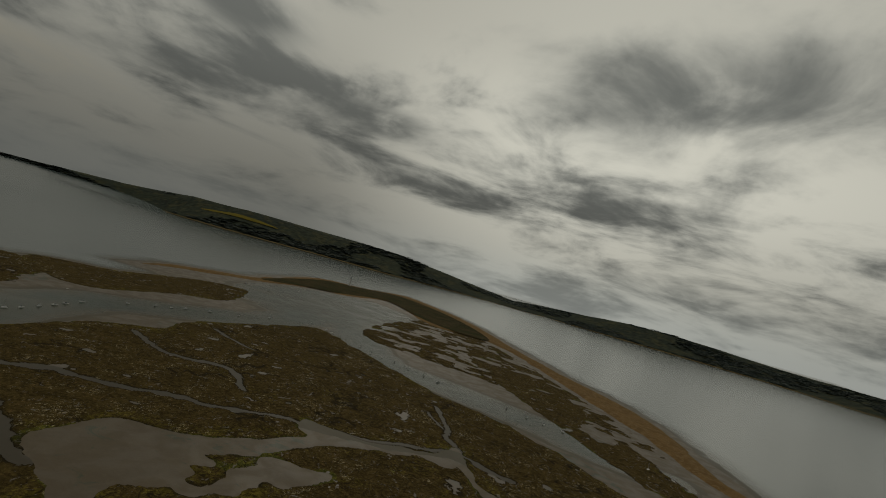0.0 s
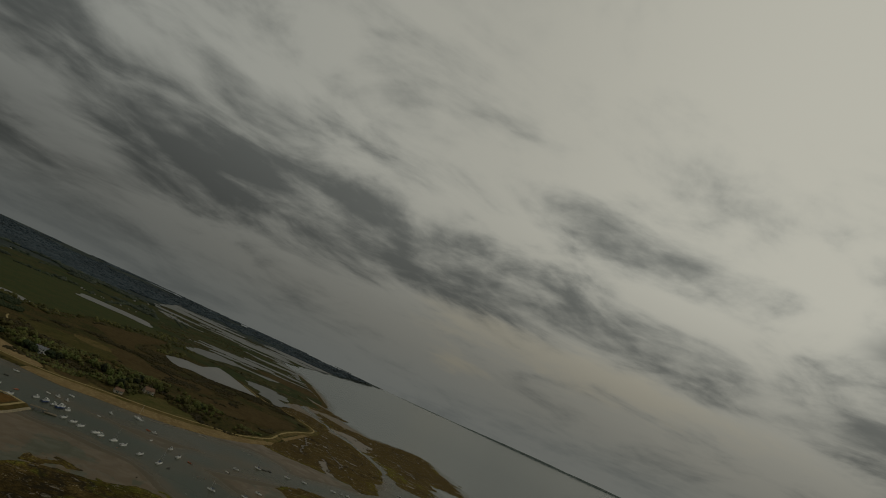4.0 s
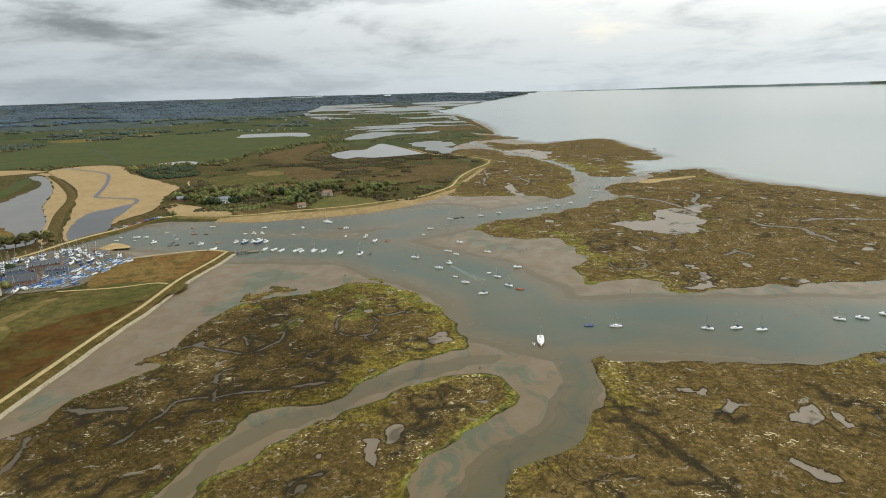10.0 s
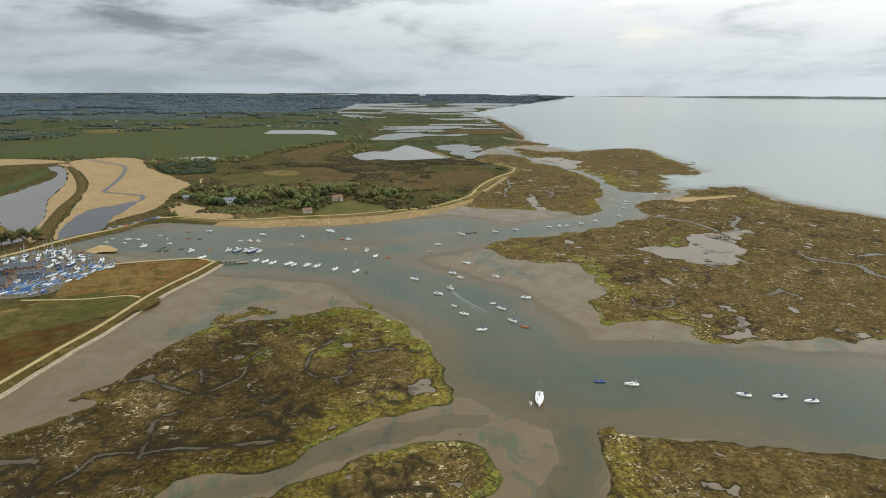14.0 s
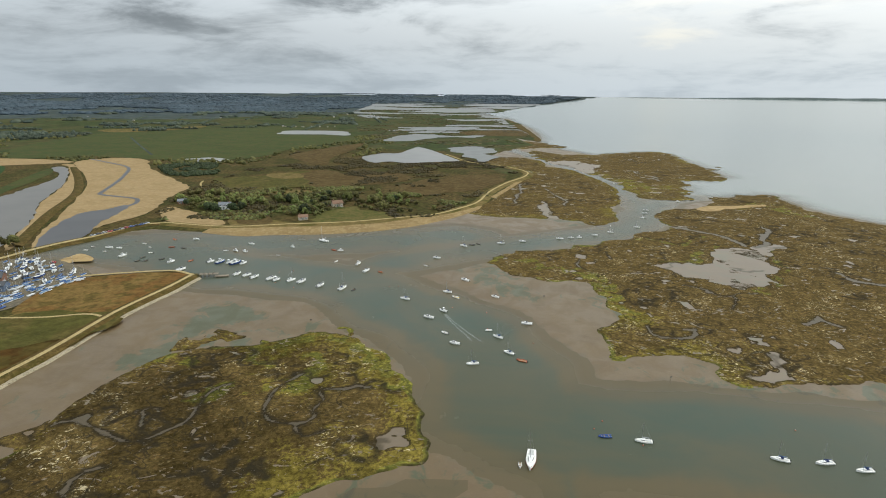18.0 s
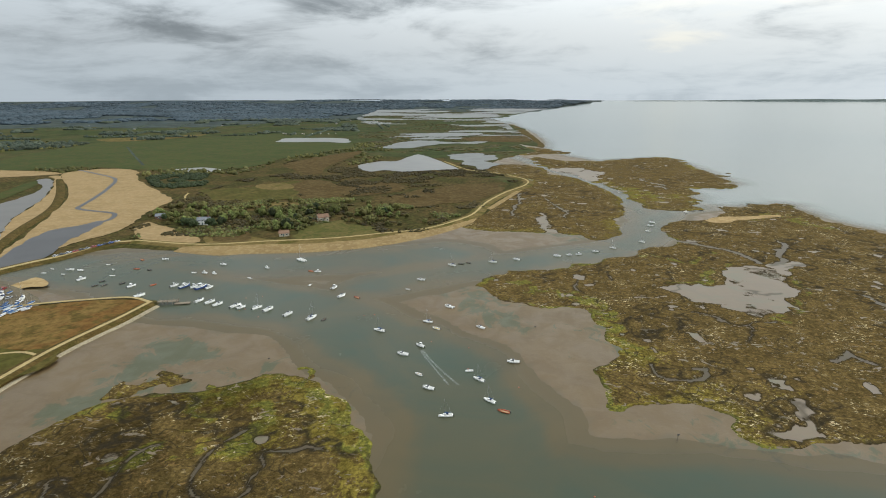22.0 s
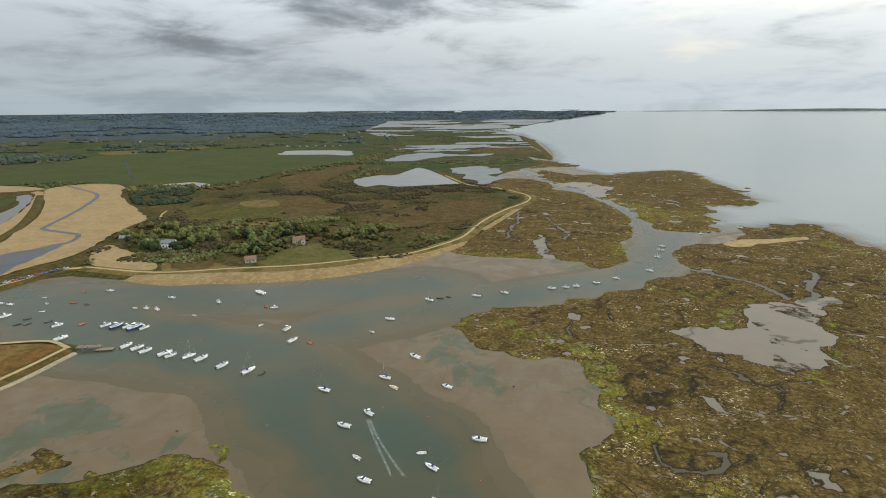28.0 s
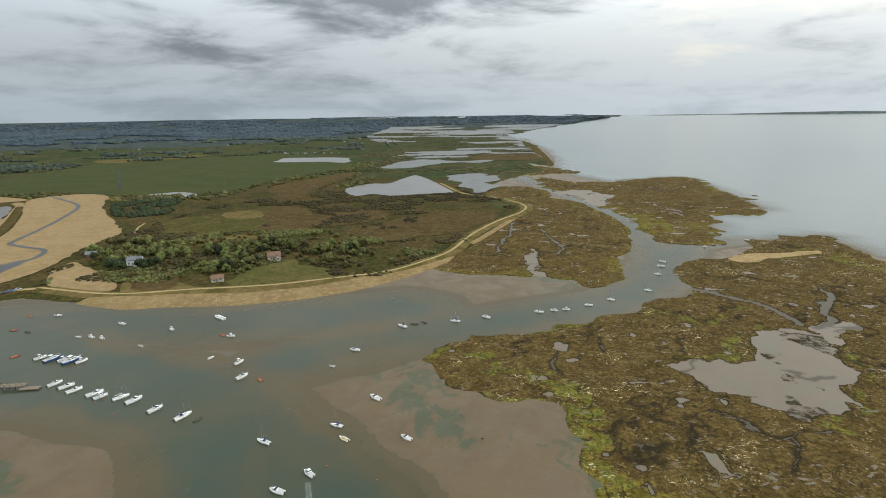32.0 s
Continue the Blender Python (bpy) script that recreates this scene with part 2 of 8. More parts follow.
def make_marsh():
    m, k, b = material("saltmarsh", 0.95)
    p = k.place()
    n1 = k.noise(p, 0.022, 4.0, 0.6, 1.0)
    n2 = k.noise(p, 0.13, 6.0, 0.68, 0.8)
    n3 = k.noise(p, 0.62, 5.0, 0.72, 0.3)
    n4 = k.noise(p, 0.30, 5.0, 0.62, 1.2)
    n5 = k.noise(p, 0.075, 6.0, 0.66, 1.1)
    n6 = k.noise(p, 1.7, 3.0, 0.7)
    lush = k.math("ADD", k.attr("lush"), k.math("MULTIPLY", k.math("SUBTRACT", n1, 0.5), 1.5))
    brown = k.mix(k.step(n2, 0.42, 0.58), (0.070, 0.048, 0.016), (0.102, 0.070, 0.024))
    brown = k.mix(k.step(n4, 0.57, 0.64), brown, (0.140, 0.090, 0.033))
    brown = k.mix(k.step(n5, 0.54, 0.66, 0.0, 0.42), brown, (0.040, 0.031, 0.010))
    olive = k.mix(k.step(n2, 0.42, 0.58), (0.090, 0.069, 0.015), (0.150, 0.116, 0.024))
    olive = k.mix(k.step(n5, 0.56, 0.64, 0.0, 0.45), olive, (0.066, 0.052, 0.015))
    col = k.mix(k.step(k.math("ADD", lush, k.math("MULTIPLY", k.math("SUBTRACT", k.math("ADD", n3, n4), 1.0), 1.3)), 0.45, 0.65), brown, olive)
    green = k.step(k.math("ADD", k.attr("bank"), k.math("MULTIPLY", n2, 0.55)), 0.90, 1.08)
    col = k.mix(k.math("MULTIPLY", green, 0.85), col, k.mix(k.step(n4, 0.45, 0.6), (0.086, 0.090, 0.020), (0.158, 0.146, 0.028)))
    tuft_mask = k.step(k.math("ADD", k.noise(p, 0.05, 4.0, 0.6, 0.8), k.math("MULTIPLY", k.attr("straw"), 0.10)), 0.62, 0.70)
    straw = k.math("MULTIPLY", k.step(k.noise(k.stretch(p, 1, 1.3), 0.42, 4.0, 0.62, 1.6), 0.58, 0.63), tuft_mask)
    col = k.mix(k.math("MULTIPLY", straw, 0.9), col, (0.50, 0.42, 0.255))
    fleck = k.step(k.noise(k.stretch(p, 1, 1.5), 0.33, 3.0, 0.6, 1.0), 0.660, 0.690, 0.0, 0.42)
    col = k.mix(fleck, col, (0.30, 0.235, 0.120))
    value = k.math("MULTIPLY", k.step(n3, 0.34, 0.66, 0.62, 1.36), k.step(n6, 0.30, 0.70, 0.80, 1.20))
    hsv = k.n("HueSaturation", Color=col, Value=k.math("MULTIPLY", value, k.math("SUBTRACT", 1.0, k.attr("dark"))))
    # creeks and pans of bare mud, with dark cut banks
    vein = k.math("ABSOLUTE", k.math("SUBTRACT", k.noise(p, 0.040, 3.0, 0.45, 1.7), 0.5))
    thin = k.math("MULTIPLY", k.step(vein, 0.003, 0.013, 0.9, 0.0), k.step(k.noise(p, 0.012, 2.0), 0.45, 0.52))
    vein2 = k.math("ABSOLUTE", k.math("SUBTRACT", k.noise(p, 0.085, 2.0, 0.45, 1.9), 0.5))
    thin2 = k.math("MULTIPLY", k.step(vein2, 0.004, 0.018, 0.8, 0.0), k.step(k.noise(p, 0.019, 2.0), 0.50, 0.57))
    pool = k.step(k.math("ADD", k.noise(k.stretch(p, 1.0, 1.5), 0.085, 6.0, 0.62, 1.5), k.math("MULTIPLY", k.math("SUBTRACT", n3, 0.5), 0.12)), 0.635, 0.66)
    dash = k.step(k.noise(k.stretch(p, 1.0, 1.7), 0.17, 4.0, 0.6, 1.8), 0.630, 0.660)
    bare = k.math("MAXIMUM", k.attr("creek"), k.math("MULTIPLY", k.math("MAXIMUM", pool, dash), 0.92))
    creek = k.step(k.math("ADD", bare, k.math("MULTIPLY", k.math("SUBTRACT", n2, 0.5), 0.9)), 0.55, 0.72)
    # narrow creek floors: wet mud, painted darker for the shade of their banks
    wet = k.mix(k.math("MULTIPLY", k.attr("rim"), 0.75), k.mix(k.step(k.noise(k.stretch(p, 1.0, 1.6), 0.06, 5.0, 0.6, 1.2), 0.50, 0.66, 0.0, 0.6), mud_colour(k, p), (0.074, 0.074, 0.034)), (0.050, 0.040, 0.024))
    cut = k.step(k.math("ADD", k.attr("creek"), k.math("MULTIPLY", k.math("SUBTRACT", n3, 0.5), 0.35)), 0.10, 0.36, 0.0, 0.72)
    cut = k.math("MAXIMUM", cut, k.math("MULTIPLY", k.attr("rim"), k.step(k.math("ADD", n4, k.math("MULTIPLY", n3, 0.5)), 0.60, 0.82, 0.25, 0.95)))
    cut = k.math("MAXIMUM", cut, k.math("MULTIPLY", k.math("MAXIMUM", thin, thin2), 0.85))
    col = k.mix(creek, k.mix(cut, hsv.outputs[0], (0.022, 0.018, 0.011)), wet)
    k.set(b.inputs["Base Color"], col)
    k.set(b.inputs["Roughness"], k.math("SUBTRACT", 0.90, k.math("MULTIPLY", creek, 0.48)))
    k.set(b.inputs["Specular IOR Level"], k.math("ADD", 0.02, k.math("MULTIPLY", creek, k.math("SUBTRACT", 0.48, k.math("MULTIPLY", k.attr("rim"), 0.38)))))
    hgt = k.math("MULTIPLY", k.math("ADD", n3, k.math("MULTIPLY", n2, 1.5)), k.math("SUBTRACT", 1.0, creek))
    bumped(k, b, hgt, 0.9, 0.7)
    return m


def make_water():
    m, k, b = material("water", 0.2)
    p = k.place()
    deep, sea = k.attr("deep"), k.attr("open")
    n = k.noise(p, 0.012, 4.0, 0.6, 0.8)
    teal = k.mix(k.step(n, 0.35, 0.65), (0.034, 0.056, 0.040), (0.046, 0.056, 0.036))
    swirl = k.noise(p, 0.014, 6.0, 0.6, 1.6)
    silt = k.mix(k.step(swirl, 0.40, 0.62), (0.079, 0.063, 0.032), (0.066, 0.057, 0.031))
    shallow = k.step(k.math("ADD", deep, k.math("MULTIPLY", k.math("SUBTRACT", swirl, 0.5), 0.25)), 0.0, 0.30)
    silt = k.mix(shallow, k.mix(0.25, (0.083, 0.062, 0.030), silt), silt)
    wrack = k.step(k.math("ADD", k.noise(k.stretch(p, 1.0, 0.7), 0.08, 6.0, 0.68, 1.4), k.math("MULTIPLY", k.attr("weed"), 0.38)), 0.66, 0.80, 0.0, 0.65)
    silt = k.mix(wrack, silt, (0.036, 0.037, 0.024))
    inshore = k.mix(k.step(k.math("ADD", deep, k.math("MULTIPLY", k.math("SUBTRACT", swirl, 0.5), 0.8)), 0.50, 1.30), silt, teal)
    col = k.mix(sea, inshore, (0.074, 0.102, 0.098))
    k.set(b.inputs["Base Color"], col)
    b.inputs["IOR"].default_value = 1.33
    k.set(b.inputs["Roughness"], k.math("ADD", k.step(shallow, 0.0, 1.0, 0.40, 0.16), k.math("MULTIPLY", k.step(k.noise(p, 0.02, 5.0, 0.6, 1.0), 0.3, 0.7, 0.04, 0.12), k.math("SUBTRACT", 1.0, sea))))
    k.set(b.inputs["Specular IOR Level"], k.math("ADD", k.step(sea, 0.0, 1.0, 0.0, 0.36), k.step(shallow, 0.0, 1.0, 0.29, 0.16)))
    r1, r2 = k.noise(k.stretch(p, 0.5, 1.0), 0.8, 4.0, 0.6), k.noise(k.stretch(p, 1.0, 0.6), 0.12, 3.0, 0.6)
    calm = k.step(sea, 0.0, 0.3, 0.02, 0.0)
    node = k.n("Bump", Strength=calm, Distance=0.1, Height=k.math("ADD", r1, r2))
    k.set(b.inputs["Normal"], node.outputs[0])
    return m


def make_pond(name, rgb, rough):
    m, k, b = material(name, rough)
    p = k.place()
    k.set(b.inputs["Base Color"], k.mix(k.step(k.noise(p, 0.03, 4.0), 0.4, 0.65), rgb, tuple(v * 0.8 for v in rgb)))
    b.inputs["Specular IOR Level"].default_value = 0.25 if rough > 0.3 else 0.5
    bumped(k, b, k.noise(p, 0.7, 3.0), 0.06, 0.1)
    return m


def make_leaf(name, a, c):
    m, k, b = material(name, 0.75)
    isl = k.n("NewGeometry").outputs["Random Per Island"]
    rnd = k.n("ObjectInfo").outputs["Random"]
    drift = k.step(k.noise(k.place(), 0.006, 4.0, 0.6), 0.36, 0.64, 0.76, 1.22)
    col = k.mix(isl, a, c)
    hsv = k.n("HueSaturation", Color=col, Value=k.math("MULTIPLY", drift, k.math("ADD", 0.7, k.math("MULTIPLY", rnd, 0.6))), Hue=k.math("ADD", 0.485, k.math("MULTIPLY", rnd, 0.03)))
    k.set(b.inputs["Base Color"], hsv.outputs[0])
    return m


mud_mat, marsh_mat, water_mat = make_mud(), make_marsh(), make_water()
land_mat = ground_mat("rough grassland and heath", ((0.062, 0.064, 0.022), (0.110, 0.082, 0.036), (0.086, 0.076, 0.028)), 0.02, fine=0.30, tuft=0.6)
# the far shore's pale blue-grey carries distance haze in its base colour
shore_mat = ground_mat("distant shore, haze tint", ((0.19, 0.24, 0.27), (0.22, 0.27, 0.30), (0.17, 0.21, 0.24)), 0.004, fine=0.01, tuft=0.1)
midfield_mat = ground_mat("hedged farmland", ((0.052, 0.072, 0.030), (0.090, 0.086, 0.040), (0.068, 0.092, 0.034)), 0.007, fine=0.05, tuft=0.3)
meadow_mat = ground_mat("meadow", ((0.122, 0.122, 0.042), (0.155, 0.138, 0.056), (0.092, 0.104, 0.034)), 0.03, fine=0.5, tuft=0.25)
olive_mat = ground_mat("olive rough grass", ((0.098, 0.096, 0.030), (0.128, 0.108, 0.040), (0.080, 0.080, 0.026)), 0.03, fine=0.3, tuft=0.25)
spit_mat = ground_mat("orange shingle", ((0.380, 0.243, 0.120), (0.311, 0.197, 0.097), (0.432, 0.300, 0.171)), 0.05, fine=0.8, tuft=0.2)
sand_mat = ground_mat("pale sand", ((0.480, 0.360, 0.204), (0.408, 0.300, 0.168), (0.552, 0.432, 0.264)), 0.06, fine=0.8, tuft=0.15)
# bluer, paler ground tones with distance haze put into the colour
far_mat = ground_mat("far countryside, haze tint", ((0.060, 0.084, 0.098), (0.070, 0.094, 0.104), (0.086, 0.106, 0.098)), 0.0075, fine=0.02)
heather_mat = ground_mat("brown grazing marsh", ((0.104, 0.056, 0.018), (0.064, 0.042, 0.014), (0.100, 0.080, 0.026)), 0.012, fine=0.22, tuft=0.28, bump=0.3)
heath_mat = ground_mat("bracken and dead grass", ((0.120, 0.088, 0.040), (0.100, 0.070, 0.030), (0.138, 0.106, 0.052)), 0.03, fine=0.3, tuft=0.3)
quay_mat = ground_mat("rusty rough grass", ((0.190, 0.108, 0.040), (0.215, 0.145, 0.056), (0.125, 0.096, 0.033)), 0.03, fine=0.3, tuft=0.3)
strip_mat = ground_mat("pale rough grass", ((0.185, 0.145, 0.062), (0.115, 0.106, 0.033), (0.235, 0.180, 0.085)), 0.022, fine=0.3, tuft=0.25, bump=0.3)
reed_mat = ground_mat("dead reed", ((0.413, 0.307, 0.182), (0.374, 0.277, 0.160), (0.437, 0.338, 0.210)), 0.03, fine=0.35, tuft=0.12)
crop_mat = ground_mat("green crop", ((0.040, 0.085, 0.036), (0.046, 0.094, 0.038), (0.050, 0.092, 0.034)), 0.008, fine=0.3, bump=0.1, tuft=0.12)
pasture_mat = ground_mat("pasture", ((0.064, 0.090, 0.036), (0.080, 0.100, 0.038), (0.100, 0.096, 0.044)), 0.015, fine=0.4, bump=0.2, tuft=0.15)
lawn_mat = ground_mat("lawn", ((0.074, 0.118, 0.026), (0.092, 0.132, 0.030), (0.066, 0.098, 0.028)), 0.03, fine=0.6, bump=0.2, tuft=0.12)
gravel_mat = ground_mat("gravel path", ((0.524, 0.422, 0.235), (0.454, 0.370, 0.206), (0.564, 0.475, 0.294)), 0.2, fine=2.5, bump=0.3, tuft=0.2)
beach_mat = ground_mat("shingle beach", ((0.360, 0.268, 0.146), (0.300, 0.220, 0.120), (0.420, 0.330, 0.195)), 0.06, fine=1.2, tuft=0.2)
bank_mat = ground_mat("bank grass", ((0.118, 0.084, 0.034), (0.090, 0.076, 0.026), (0.150, 0.112, 0.048)), 0.06, fine=0.9)
road_mat = ground_mat("worn asphalt", ((0.150, 0.142, 0.125), (0.175, 0.165, 0.145), (0.130, 0.124, 0.110)), 0.1, fine=1.5, bump=0.1, tuft=0.12)
yard_mat = ground_mat("yard hardstanding", ((0.20, 0.18, 0.15), (0.16, 0.148, 0.128), (0.25, 0.22, 0.17)), 0.08, fine=1.2, bump=0.15, tuft=0.2)
stone_mat = ground_mat("pale limestone", ((0.449, 0.397, 0.320), (0.363, 0.328, 0.259), (0.501, 0.458, 0.380)), 0.5, fine=3.0, tuft=0.3)
pond_mat = make_pond("shallow pond water", (0.125, 0.118, 0.105), 0.3)
lagoon_mat = make_pond("silty lagoon water", (0.085, 0.075, 0.060), 0.35)
tide_mat = make_pond("far tidal water", (0.12, 0.124, 0.116), 0.5)
pool_mat = make_pond("dark pool water", (0.045, 0.043, 0.042), 0.45)
wood_mat = plain("weathered timber", (0.20, 0.165, 0.12), 0.85, scale=6)
# the last leaf colour is tinted blue to paint haze on distant woods
leaf_mats = [make_leaf("spring leaves", (0.052, 0.066, 0.018), (0.106, 0.116, 0.034)), make_leaf("dull leaves", (0.048, 0.050, 0.016), (0.100, 0.092, 0.030)), make_leaf("evergreen leaves", (0.018, 0.027, 0.012), (0.036, 0.045, 0.018)), make_leaf("gorse", (0.038, 0.036, 0.012), (0.080, 0.064, 0.020)), make_leaf("wood canopy", (0.030, 0.042, 0.032), (0.058, 0.068, 0.043)), make_leaf("distant wood canopy, haze tint", (0.032, 0.048, 0.060), (0.048, 0.066, 0.078))]
bark_mat = plain("bark", (0.085, 0.068, 0.050), 0.95, scale=8)


# ------------------------------------------------------------------ geometry helpers
def mesh_object(name, verts, faces, mat=None, smooth=False, parent=None):
    me = bpy.data.meshes.new(name)
    me.from_pydata(verts, [], faces)
    me.validate()
    if mat:
        me.materials.append(mat)
    if smooth:
        me.polygons.foreach_set("use_smooth", [True] * len(me.polygons))
    ob = new(name, me)
    if parent:
        ob.parent = parent
    return ob


def part(name, bm, mat, parent=None, label="", smooth=False):
    """Links a bmesh as one mesh object under a thing or a part."""
    me = bpy.data.meshes.new(name)
    bmesh.ops.recalc_face_normals(bm, faces=bm.faces)
    bm.to_mesh(me)
    bm.free()
    me.materials.append(mat)
    if smooth:
        me.polygons.foreach_set("use_smooth", [True] * len(me.polygons))
    ob = new(name, me)
    ob.parent = parent
    if label:
        ob["label"] = label
    return ob


def empty(name, m=None):
    ob = new(name)
    ob.empty_display_size = 0.5
    if m is not None:
        ob.matrix_basis = m
    return ob


def box(bm, x0, y0, z0, x1, y1, z1):
    v = [bm.verts.new((x, y, z)) for z in (z0, z1) for x, y in ((x0, y0), (x1, y0), (x1, y1), (x0, y1))]
    for f in ((3, 2, 1, 0), (4, 5, 6, 7), (0, 1, 5, 4), (1, 2, 6, 5), (2, 3, 7, 6), (3, 0, 4, 7)):
        bm.faces.new([v[i] for i in f])
    return v


def rod(bm, a, b, r, n=6, r2=None):
    """A round bar from a to b."""
    a, b = Vector(a), Vector(b)
    q = (b - a).to_track_quat("Z", "Y").to_matrix()
    r2 = r if r2 is None else r2
    rings = [[bm.verts.new(c + q @ Vector((math.cos(u) * s, math.sin(u) * s, 0))) for u in [2 * math.pi * i / n for i in range(n)]] for c, s in ((a, r), (b, r2))]
    for i in range(n):
        bm.faces.new((rings[0][i], rings[0][(i + 1) % n], rings[1][(i + 1) % n], rings[1][i]))
    bm.faces.new(rings[0][::-1])
    bm.faces.new(rings[1])


def loft(bm, rings, cap=True):
    """Skin between rings of equal length."""
    vs = [[bm.verts.new(p) for p in ring] for ring in rings]
    n = len(vs[0])
    for a, b in zip(vs, vs[1:]):
        for i in range(n):
            bm.faces.new((a[i], a[(i + 1) % n], b[(i + 1) % n], b[i]))
    if cap:
        bm.faces.new(vs[0][::-1])
        bm.faces.new(vs[-1])
    return vs


def _lattice(ix, iy, seed):
    h = (ix.astype(np.int64) * 374761393 + iy.astype(np.int64) * 668265263 + seed * 1442695041) & 0x7FFFFFFF
    h = ((h ^ (h >> 13)) * 1274126177) & 0x7FFFFFFF
    return ((h ^ (h >> 16)) & 0xFFFF) / 65535.0


def grain(x, y, size, octaves=3, seed=0):
    """Value noise from 0 to 1, in cells of that size."""
    out, amp, tot = np.zeros_like(x, dtype=float), 1.0, 0.0
    for o in range(octaves):
        u, v = x / size + 17.3 * o, y / size - 9.1 * o
        iu, iv = np.floor(u), np.floor(v)
        fu, fv = u - iu, v - iv
        fu, fv = fu * fu * (3 - 2 * fu), fv * fv * (3 - 2 * fv)
        a, b = _lattice(iu, iv, seed + o), _lattice(iu + 1, iv, seed + o)
        c, d = _lattice(iu, iv + 1, seed + o), _lattice(iu + 1, iv + 1, seed + o)
        out += amp * ((a * (1 - fu) + b * fu) * (1 - fv) + (c * (1 - fu) + d * fu) * fv)
        tot += amp
        amp, size = amp * 0.5, size * 0.5
    return out / tot


def sstep(v, lo, hi):
    s = np.clip((v - lo) / (hi - lo), 0, 1)
    return s * s * (3 - 2 * s)


def rounded(pts, n=4, closed=True):
    """Catmull-Rom through the points."""
    p = np.array(pts, float)
    if closed:
        q = np.concatenate([p[-1:], p, p[:2]])
        segs = len(p)
    else:
        q = np.concatenate([2 * p[:1] - p[1:2], p, 2 * p[-1:] - p[-2:-1]])
        segs = len(p) - 1
    out = []
    for i in range(segs):
        a, b, c, d = q[i : i + 4]
        for s in np.arange(n) / n:
            out.append(0.5 * (2 * b + (c - a) * s + (2 * a - 5 * b + 4 * c - d) * s**2 + (3 * b - a - 3 * c + d) * s**3))
    if not closed:
        out.append(p[-1])
    return np.array(out)


def away(line, x, y, closed=False):
    """Distance to a line of points."""
    best = np.full(x.shape, 1e9)
    q = np.concatenate([line, line[:1]]) if closed else line
    for a, b in zip(q, q[1:]):
        d = b - a
        s = np.clip(((x - a[0]) * d[0] + (y - a[1]) * d[1]) / max(d @ d, 1e-9), 0, 1)
        best = np.minimum(best, (x - a[0] - s * d[0]) ** 2 + (y - a[1] - s * d[1]) ** 2)
    return np.sqrt(best)


def inner(line, x, y):
    """Distance inside (+) or outside (-) a closed outline, up to 60 m out."""
    lo, hi = line.min(0) - 60, line.max(0) + 60
    out = np.full(x.shape, -60.0)
    near = (x > lo[0]) & (x < hi[0]) & (y > lo[1]) & (y < hi[1])
    u, v = x[near], y[near]
    odd = np.zeros(u.shape, bool)
    for a, b in zip(line, np.roll(line, -1, 0)):
        if a[1] != b[1]:
            odd ^= ((a[1] > v) != (b[1] > v)) & (u < (b[0] - a[0]) * (v - a[1]) / (b[1] - a[1]) + a[0])
    d = away(line, u, v, True)
    out[near] = np.where(odd, d, -np.minimum(d, 60))
    return out


def graded(lo, hi, f0, f1, step, grow):
    """Coordinates from lo to hi: even steps from f0 to f1, growing outwards."""
    mid = list(np.arange(f0, f1 + step, step))
    s, up_, dn_ = step, [mid[-1]], [mid[0]]
    while up_[-1] < hi:
        s *= 1 + grow
        up_.append(min(up_[-1] + s, hi))
    s = step
    while dn_[-1] > lo:
        s *= 1 + grow
        dn_.append(max(dn_[-1] - s, lo))
    return np.array(dn_[:0:-1] + mid + up_[1:])


def lift(x, y):
    """The far rim of land and sea, bent up to fit the camera's horizon."""
    r = np.hypot(x, y - 60.0)
    strait = sstep(np.degrees(np.arctan2(x, y)), 44.0, 57.0) * (y > -3000)
    gentle = 76.0 * np.clip((r - 2000.0) / 2950.0, 0, 1) ** 1.5
    return gentle * (1 - strait) + 110.0 * sstep(r, 3900.0, 5600.0) * strait


def upland(x, y):
    """Low hills at the back of the mainland, shaped to fit the camera's skyline."""
    return 13.0 * sstep(np.hypot(x, y), 3600.0, 4900.0) * sstep(x, -3800.0, -600.0)


def sheet(name, gx, gy, z, mat, keep=None, attrs=None):
    """A grid mesh over gx, gy with heights z; keep: which vertices are wanted."""
    nx, ny = len(gx), len(gy)
    x, y = np.meshgrid(gx, gy)
    idx = np.arange(nx * ny).reshape(ny, nx)
    q = np.stack([idx[:-1, :-1], idx[:-1, 1:], idx[1:, 1:], idx[1:, :-1]], -1).reshape(-1, 4)
    co = np.stack([x.ravel(), y.ravel(), z.ravel()], -1)
    values = {k: v.ravel() for k, v in (attrs or {}).items()}
    if keep is not None:
        kv = keep.ravel()
        q = q[kv[q].any(1)]
        used = np.zeros(len(co), bool)
        used[q.ravel()] = True
        renum = np.cumsum(used) - 1
        q, co = renum[q], co[used]
        values = {k: v[used] for k, v in values.items()}
    me = bpy.data.meshes.new(name)
    me.vertices.add(len(co))
    me.vertices.foreach_set("co", co.astype(np.float32).ravel())
    me.loops.add(q.size)
    me.loops.foreach_set("vertex_index", q.astype(np.int32).ravel())
    me.polygons.add(len(q))
    me.polygons.foreach_set("loop_start", np.arange(0, q.size, 4, dtype=np.int32))
    me.update(calc_edges=True)
    me.polygons.foreach_set("use_smooth", np.ones(len(q), bool))
    for k, v in values.items():
        a = me.attributes.new(k, "FLOAT", "POINT")
        a.data.foreach_set("value", v.astype(np.float32))
    me.materials.append(mat)
    return new(name, me)


